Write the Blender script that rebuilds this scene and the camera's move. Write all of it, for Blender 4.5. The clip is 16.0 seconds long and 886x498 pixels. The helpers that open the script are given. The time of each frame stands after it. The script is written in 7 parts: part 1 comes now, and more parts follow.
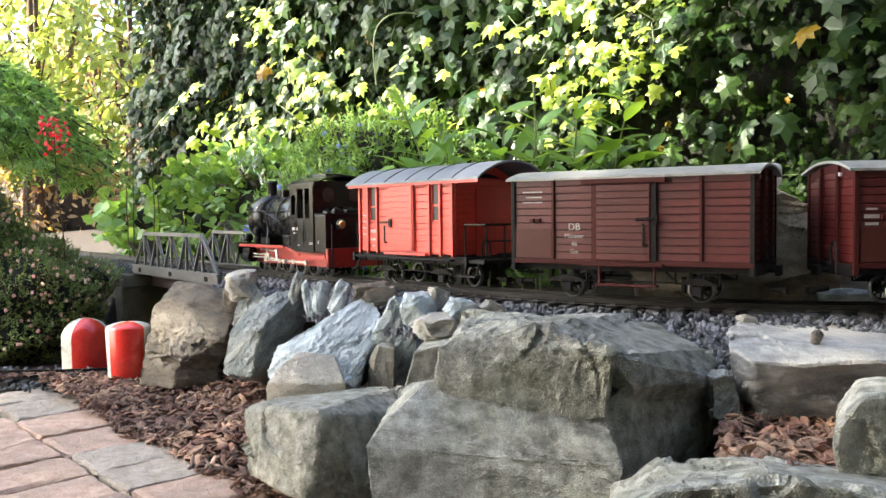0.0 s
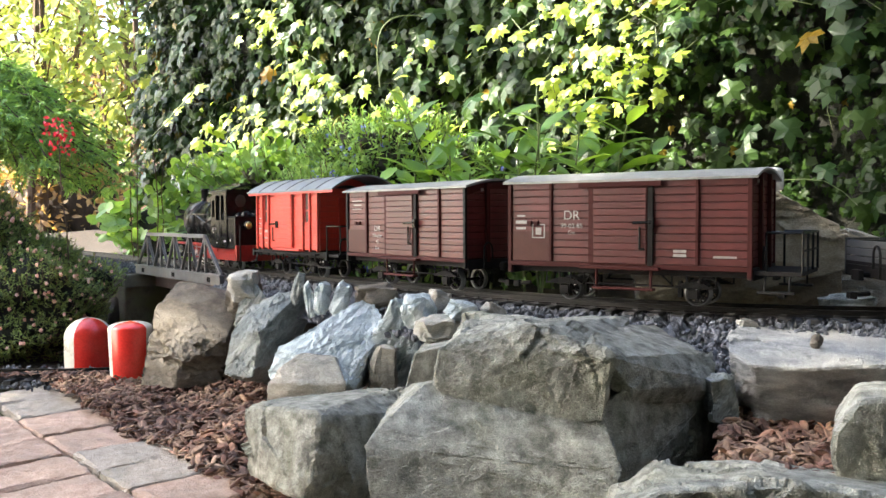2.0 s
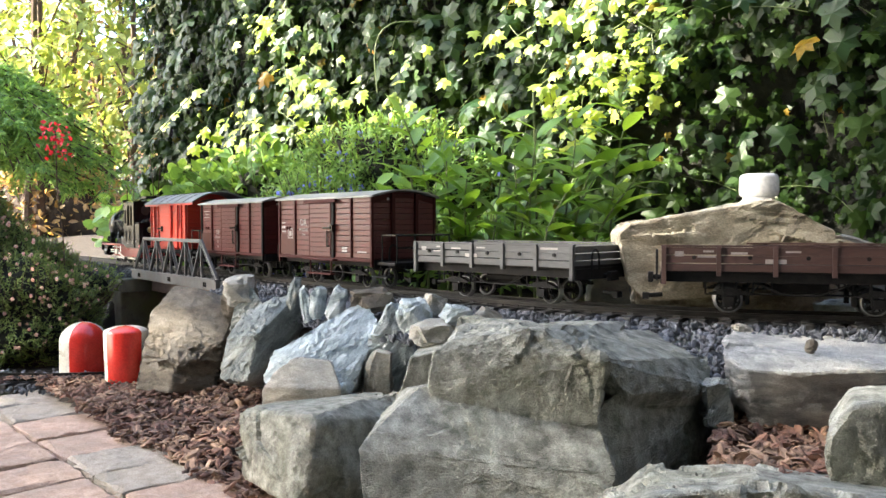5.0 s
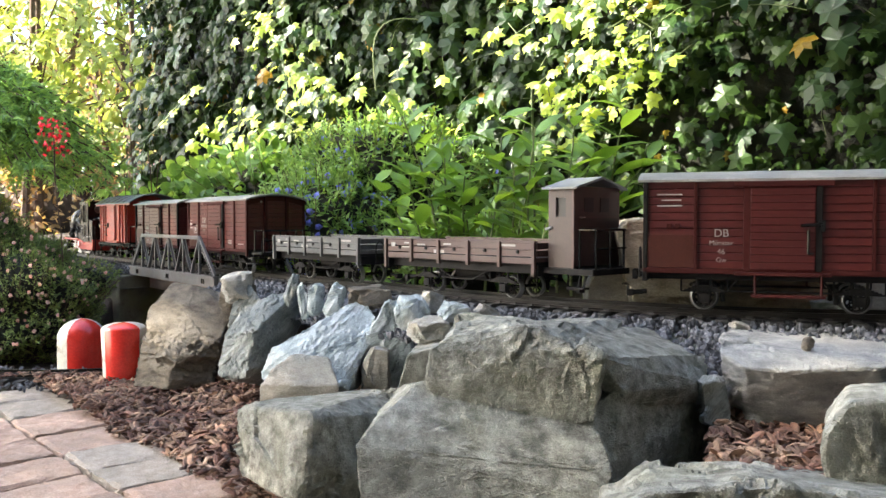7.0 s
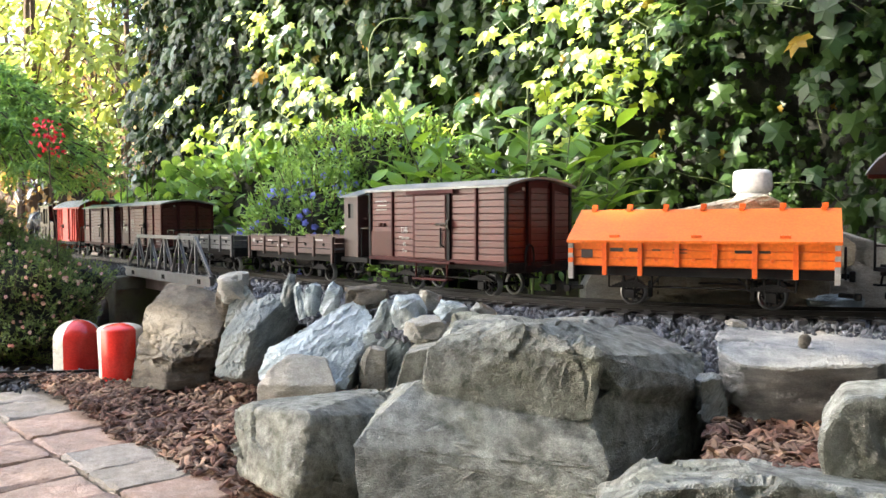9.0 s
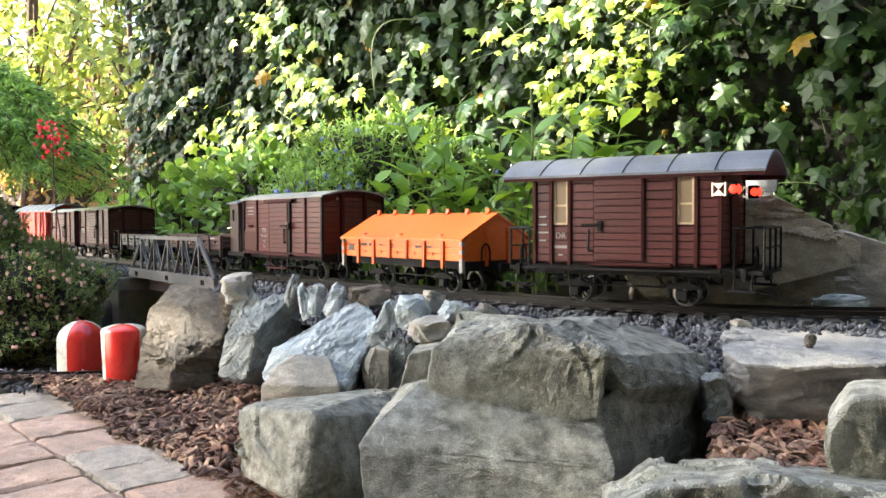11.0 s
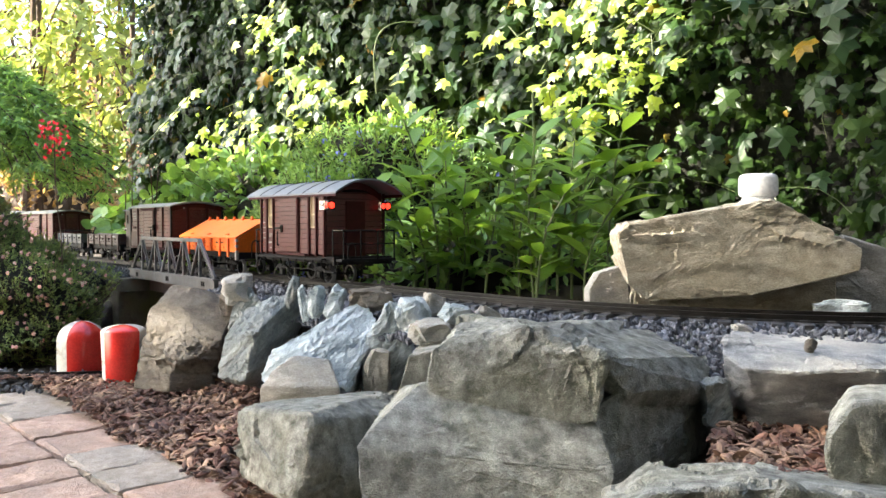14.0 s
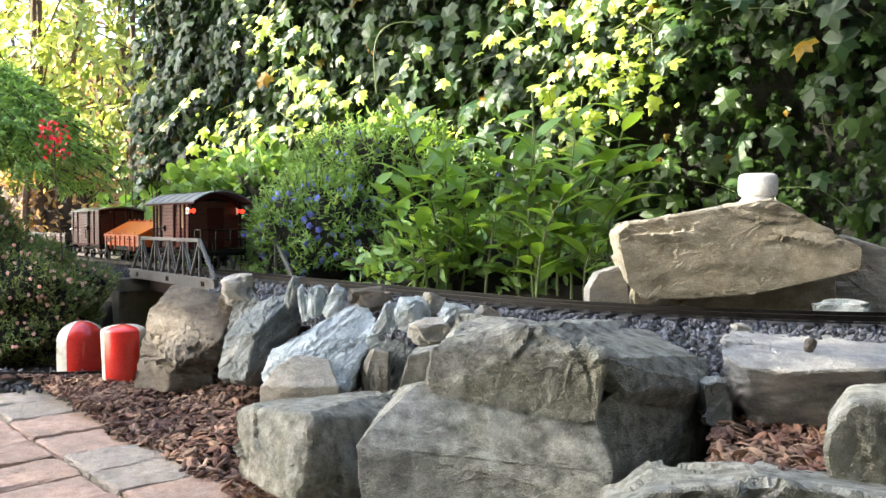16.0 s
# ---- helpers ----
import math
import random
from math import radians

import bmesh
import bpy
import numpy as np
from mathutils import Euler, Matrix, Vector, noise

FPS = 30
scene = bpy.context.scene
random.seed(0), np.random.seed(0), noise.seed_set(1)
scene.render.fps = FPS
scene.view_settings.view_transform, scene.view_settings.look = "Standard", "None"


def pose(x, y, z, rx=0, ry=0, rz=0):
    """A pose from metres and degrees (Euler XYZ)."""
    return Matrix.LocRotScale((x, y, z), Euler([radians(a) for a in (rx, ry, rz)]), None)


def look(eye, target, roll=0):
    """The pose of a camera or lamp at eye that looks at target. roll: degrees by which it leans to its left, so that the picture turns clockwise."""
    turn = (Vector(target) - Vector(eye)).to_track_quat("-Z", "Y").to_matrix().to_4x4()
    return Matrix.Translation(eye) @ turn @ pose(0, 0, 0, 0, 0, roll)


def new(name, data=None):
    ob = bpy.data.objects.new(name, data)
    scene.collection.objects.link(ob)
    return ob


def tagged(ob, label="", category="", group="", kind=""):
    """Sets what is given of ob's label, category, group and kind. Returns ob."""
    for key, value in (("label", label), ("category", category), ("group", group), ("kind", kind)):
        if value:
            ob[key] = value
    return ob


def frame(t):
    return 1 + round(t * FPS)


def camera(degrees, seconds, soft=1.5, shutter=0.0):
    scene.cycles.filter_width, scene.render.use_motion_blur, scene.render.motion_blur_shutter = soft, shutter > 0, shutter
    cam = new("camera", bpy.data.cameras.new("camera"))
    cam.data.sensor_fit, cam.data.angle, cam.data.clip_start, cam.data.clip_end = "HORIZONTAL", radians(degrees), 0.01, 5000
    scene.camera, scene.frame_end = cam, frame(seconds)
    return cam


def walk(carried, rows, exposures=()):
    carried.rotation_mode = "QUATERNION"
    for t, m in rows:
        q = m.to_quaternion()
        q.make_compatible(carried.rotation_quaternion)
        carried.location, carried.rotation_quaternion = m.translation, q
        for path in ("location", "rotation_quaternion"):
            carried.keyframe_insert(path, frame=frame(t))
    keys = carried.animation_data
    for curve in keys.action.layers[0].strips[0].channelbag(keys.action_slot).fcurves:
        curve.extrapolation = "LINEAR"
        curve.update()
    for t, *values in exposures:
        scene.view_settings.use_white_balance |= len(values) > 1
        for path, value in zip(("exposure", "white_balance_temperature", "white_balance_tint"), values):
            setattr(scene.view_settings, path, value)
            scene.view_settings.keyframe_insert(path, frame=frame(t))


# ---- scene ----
cam = camera(57.3, 16.0)
PATH = [
    (0, (-0.003, -0.009, 0.106), (-0.006, 1.989, 0.016), -0.7),
    (0.5, (-0.002, -0.01, 0.106), (-0.011, 1.988, 0.015), -0.6),
    (1, (-0.002, -0.011, 0.106), (-0.012, 1.987, 0.017), -0.5),
    (1.5, (0.0, -0.011, 0.106), (-0.012, 1.987, 0.02), -0.3),
    (2, (0.0, -0.011, 0.105), (-0.012, 1.987, 0.022), -0.3),
    (2.5, (0.0, -0.011, 0.104), (-0.01, 1.988, 0.026), -0.2),
    (3, (0.001, -0.011, 0.104), (-0.009, 1.988, 0.031), -0.2),
    (3.5, (0.002, -0.011, 0.104), (-0.007, 1.988, 0.035), -0.2),
    (4, (0.002, -0.011, 0.103), (-0.006, 1.988, 0.037), -0.2),
    (6.5, (0.002, -0.012, 0.102), (0.0, 1.987, 0.031), -0.0),
    (7, (0.003, -0.012, 0.102), (0.001, 1.987, 0.029), -0.0),
    (7.5, (0.003, -0.012, 0.102), (0.003, 1.987, 0.029), -0.1),
    (8, (0.003, -0.012, 0.102), (0.006, 1.987, 0.027), -0.1),
    (8.5, (0.001, -0.012, 0.101), (0.009, 1.986, 0.026), -0.1),
    (9, (0.002, -0.012, 0.101), (0.01, 1.987, 0.028), -0.2),
    (11.5, (0.0, -0.011, 0.099), (0.001, 1.987, 0.03), -0.3),
    (12, (0.001, -0.011, 0.099), (0.001, 1.988, 0.031), -0.3),
    (12.5, (0.001, -0.011, 0.098), (0.001, 1.988, 0.034), -0.2),
    (13, (0.002, -0.011, 0.099), (0.001, 1.988, 0.039), -0.2),
    (13.5, (0.002, -0.011, 0.098), (0.001, 1.988, 0.04), 0.0),
    (14, (0.001, -0.01, 0.098), (0.0, 1.989, 0.037), 0.1),
    (14.5, (0.001, -0.01, 0.097), (-0.002, 1.989, 0.035), 0.1),
    (15, (0.002, -0.011, 0.098), (-0.003, 1.988, 0.035), 0.1),
    (15.5, (0.002, -0.011, 0.098), (-0.002, 1.988, 0.037), 0.1),
    (16, (0.002, -0.01, 0.097), (0.0, 1.989, 0.037), 0.1),
]
walk(cam, [(t, look(eye, target, roll)) for t, eye, target, roll in PATH],
     exposures=[(0.0, 2.98, 6600, 8), (16.0, 2.98, 6600, 8)])

# ---------------------------------------------------------------- light
SUN_WAY = Vector((-0.80, -0.12, 0.62)).normalized()      # towards the sun
world = bpy.data.worlds.new("garden_sky")
scene.world = world
world.use_nodes = True
sky = world.node_tree.nodes.new("ShaderNodeTexSky")
sky.sky_type = "NISHITA"
sky.sun_disc = False
sky.sun_elevation = math.asin(SUN_WAY.z)
sky.sun_rotation = math.atan2(SUN_WAY.x, SUN_WAY.y)
sky.air_density, sky.dust_density, sky.ozone_density = 1.0, 2.0, 1.0
back = world.node_tree.nodes["Background"]
back.inputs["Strength"].default_value = 0.15
world.node_tree.links.new(sky.outputs["Color"], back.inputs["Color"])
sun = new("sun", bpy.data.lights.new("sun", "SUN"))
sun.data.energy, sun.data.angle, sun.data.color = 5.0, radians(0.5), (1.0, 0.93, 0.80)
sun.matrix_world = look(SUN_WAY * 20, (0, 0, 0))


# ---------------------------------------------------------------- materials
def nodes_of(name):
    m = bpy.data.materials.new(name)
    m.use_nodes = True
    nt = m.node_tree
    return m, nt, nt.nodes["Principled BSDF"]


def mat(name, c1, c2, scale=40.0, fine=400.0, rough=0.7, metal=0.0, bump=0.25, dist=0.002, rand=0.0, stretch=(1, 1, 1),
        stain=None, stain_scale=8.0, stain_amount=0.5, spec=0.5, rough_var=0.15, speck=0.34, turn=0.0):
    """A worn surface: two colours mixed by a middle grain, a fine grain in brightness, wide stains, relief from both grains.
    rand: spread from object to object; past 1, its fraction is the spread from piece to piece of one mesh."""
    m, nt, bsdf = nodes_of(name)
    N, L = nt.nodes.new, nt.links.new
    co = N("ShaderNodeTexCoord")
    mp = N("ShaderNodeMapping")
    mp.inputs["Scale"].default_value = stretch
    tilt = N("ShaderNodeMapping")
    tilt.inputs["Rotation"].default_value = (0, turn, 0)
    L(co.outputs["Object"], tilt.inputs["Vector"])
    L(tilt.outputs["Vector"], mp.inputs["Vector"])
    a = N("ShaderNodeTexNoise")
    a.inputs["Scale"].default_value, a.inputs["Detail"].default_value, a.inputs["Roughness"].default_value = scale, 6, 0.65
    b = N("ShaderNodeTexNoise")
    b.inputs["Scale"].default_value, b.inputs["Detail"].default_value = fine, 3
    for t in (a, b):
        L(mp.outputs["Vector"], t.inputs["Vector"])
    ramp = N("ShaderNodeValToRGB")
    ramp.color_ramp.elements[0].position, ramp.color_ramp.elements[1].position = 0.35, 0.68
    ramp.color_ramp.elements[0].color, ramp.color_ramp.elements[1].color = (*c1, 1), (*c2, 1)
    L(a.outputs["Fac"], ramp.inputs["Fac"])
    col = ramp.outputs["Color"]
    if stain:
        s = N("ShaderNodeTexNoise")
        s.inputs["Scale"].default_value, s.inputs["Detail"].default_value = stain_scale, 5
        L(mp.outputs["Vector"], s.inputs["Vector"])
        sr = N("ShaderNodeValToRGB")
        sr.color_ramp.elements[0].position, sr.color_ramp.elements[1].position = 0.48, 0.66
        sr.color_ramp.elements[0].color, sr.color_ramp.elements[1].color = (0, 0, 0, 1), (stain_amount,) * 3 + (1,)
        L(s.outputs["Fac"], sr.inputs["Fac"])
        mx = N("ShaderNodeMix")
        mx.data_type = "RGBA"
        L(sr.outputs["Color"], mx.inputs["Factor"])
        L(col, mx.inputs["A"])
        mx.inputs["B"].default_value = (*stain, 1)
        col = mx.outputs["Result"]
    hsv = N("ShaderNodeHueSaturation")
    L(col, hsv.inputs["Color"])
    val = N("ShaderNodeMapRange")
    val.inputs["To Min"].default_value, val.inputs["To Max"].default_value = 1 - speck, 1 + speck
    L(b.outputs["Fac"], val.inputs["Value"])
    v = val.outputs["Result"]
    if rand:
        info = N("ShaderNodeObjectInfo" if rand < 1 else "ShaderNodeNewGeometry")
        rr = N("ShaderNodeMapRange")
        span = rand % 1
        rr.inputs["To Min"].default_value, rr.inputs["To Max"].default_value = 1 - span, 1 + span
        L(info.outputs["Random" if rand < 1 else "Random Per Island"], rr.inputs["Value"])
        mul = N("ShaderNodeMath")
        mul.operation = "MULTIPLY"
        L(v, mul.inputs[0]), L(rr.outputs["Result"], mul.inputs[1])
        v = mul.outputs["Value"]
    L(v, hsv.inputs["Value"])
    L(hsv.outputs["Color"], bsdf.inputs["Base Color"])
    rg = N("ShaderNodeMapRange")
    rg.inputs["To Min"].default_value, rg.inputs["To Max"].default_value = max(0.02, rough - rough_var), min(1, rough + rough_var)
    L(a.outputs["Fac"], rg.inputs["Value"])
    L(rg.outputs["Result"], bsdf.inputs["Roughness"])
    bsdf.inputs["Metallic"].default_value = metal
    bsdf.inputs["Specular IOR Level"].default_value = spec
    if bump:
        add = N("ShaderNodeMath")
        add.operation = "MULTIPLY_ADD"
        L(a.outputs["Fac"], add.inputs[0])
        add.inputs[1].default_value = 1.5
        L(b.outputs["Fac"], add.inputs[2])
        bp = N("ShaderNodeBump")
        bp.inputs["Strength"].default_value, bp.inputs["Distance"].default_value = bump, dist
        L(add.outputs["Value"], bp.inputs["Height"])
        L(bp.outputs["Normal"], bsdf.inputs["Normal"])
    return m


def leaf_mat(name, c1, c2, rough=0.4, glow=0.35, per_object=False, c3=None, spec=0.5):
    """A leaf blade: gloss on top, light let through; each leaf a little different."""
    m, nt, bsdf = nodes_of(name)
    N, L = nt.nodes.new, nt.links.new
    ramp = N("ShaderNodeValToRGB")
    ramp.color_ramp.elements[0].color, ramp.color_ramp.elements[1].color = (*c1, 1), (*c2, 1)
    if c3:
        e = ramp.color_ramp.elements.new(0.975)
        e.color = (*c2, 1)
        ramp.color_ramp.elements[-1].color = (*c3, 1)
    if per_object:
        L(N("ShaderNodeObjectInfo").outputs["Random"], ramp.inputs["Fac"])
    else:
        L(N("ShaderNodeNewGeometry").outputs["Random Per Island"], ramp.inputs["Fac"])
    co = N("ShaderNodeTexCoord")
    nz = N("ShaderNodeTexNoise")
    nz.inputs["Scale"].default_value, nz.inputs["Detail"].default_value = 120, 4
    L(co.outputs["Object"], nz.inputs["Vector"])
    hsv = N("ShaderNodeHueSaturation")
    vr = N("ShaderNodeMapRange")
    vr.inputs["To Min"].default_value, vr.inputs["To Max"].default_value = 0.65, 1.35
    L(nz.outputs["Fac"], vr.inputs["Value"]), L(vr.outputs["Result"], hsv.inputs["Value"])
    L(ramp.outputs["Color"], hsv.inputs["Color"])
    L(hsv.outputs["Color"], bsdf.inputs["Base Color"])
    bsdf.inputs["Roughness"].default_value = rough
    bsdf.inputs["Specular IOR Level"].default_value = spec
    tr = N("ShaderNodeBsdfTranslucent")
    warm = N("ShaderNodeMix")
    warm.data_type, warm.blend_type = "RGBA", "MULTIPLY"
    warm.inputs["Factor"].default_value = 1.0
    L(hsv.outputs["Color"], warm.inputs["A"])
    warm.inputs["B"].default_value = (2.6, 2.3, 0.9, 1)
    L(warm.outputs["Result"], tr.inputs["Color"])
    mix = N("ShaderNodeMixShader")
    mix.inputs["Fac"].default_value = glow
    L(bsdf.outputs["BSDF"], mix.inputs[1]), L(tr.outputs["BSDF"], mix.inputs[2])
    L(mix.outputs["Shader"], nt.nodes["Material Output"].inputs["Surface"])
    bp = N("ShaderNodeBump")
    bp.inputs["Strength"].default_value, bp.inputs["Distance"].default_value = 0.3, 0.001
    L(nz.outputs["Fac"], bp.inputs["Height"]), L(bp.outputs["Normal"], bsdf.inputs["Normal"])
    return m


def glow_mat(name, colour, power):
    m, nt, bsdf = nodes_of(name)
    bsdf.inputs["Base Color"].default_value = (*colour, 1)
    bsdf.inputs["Emission Color"].default_value = (*colour, 1)
    bsdf.inputs["Emission Strength"].default_value = power
    return m


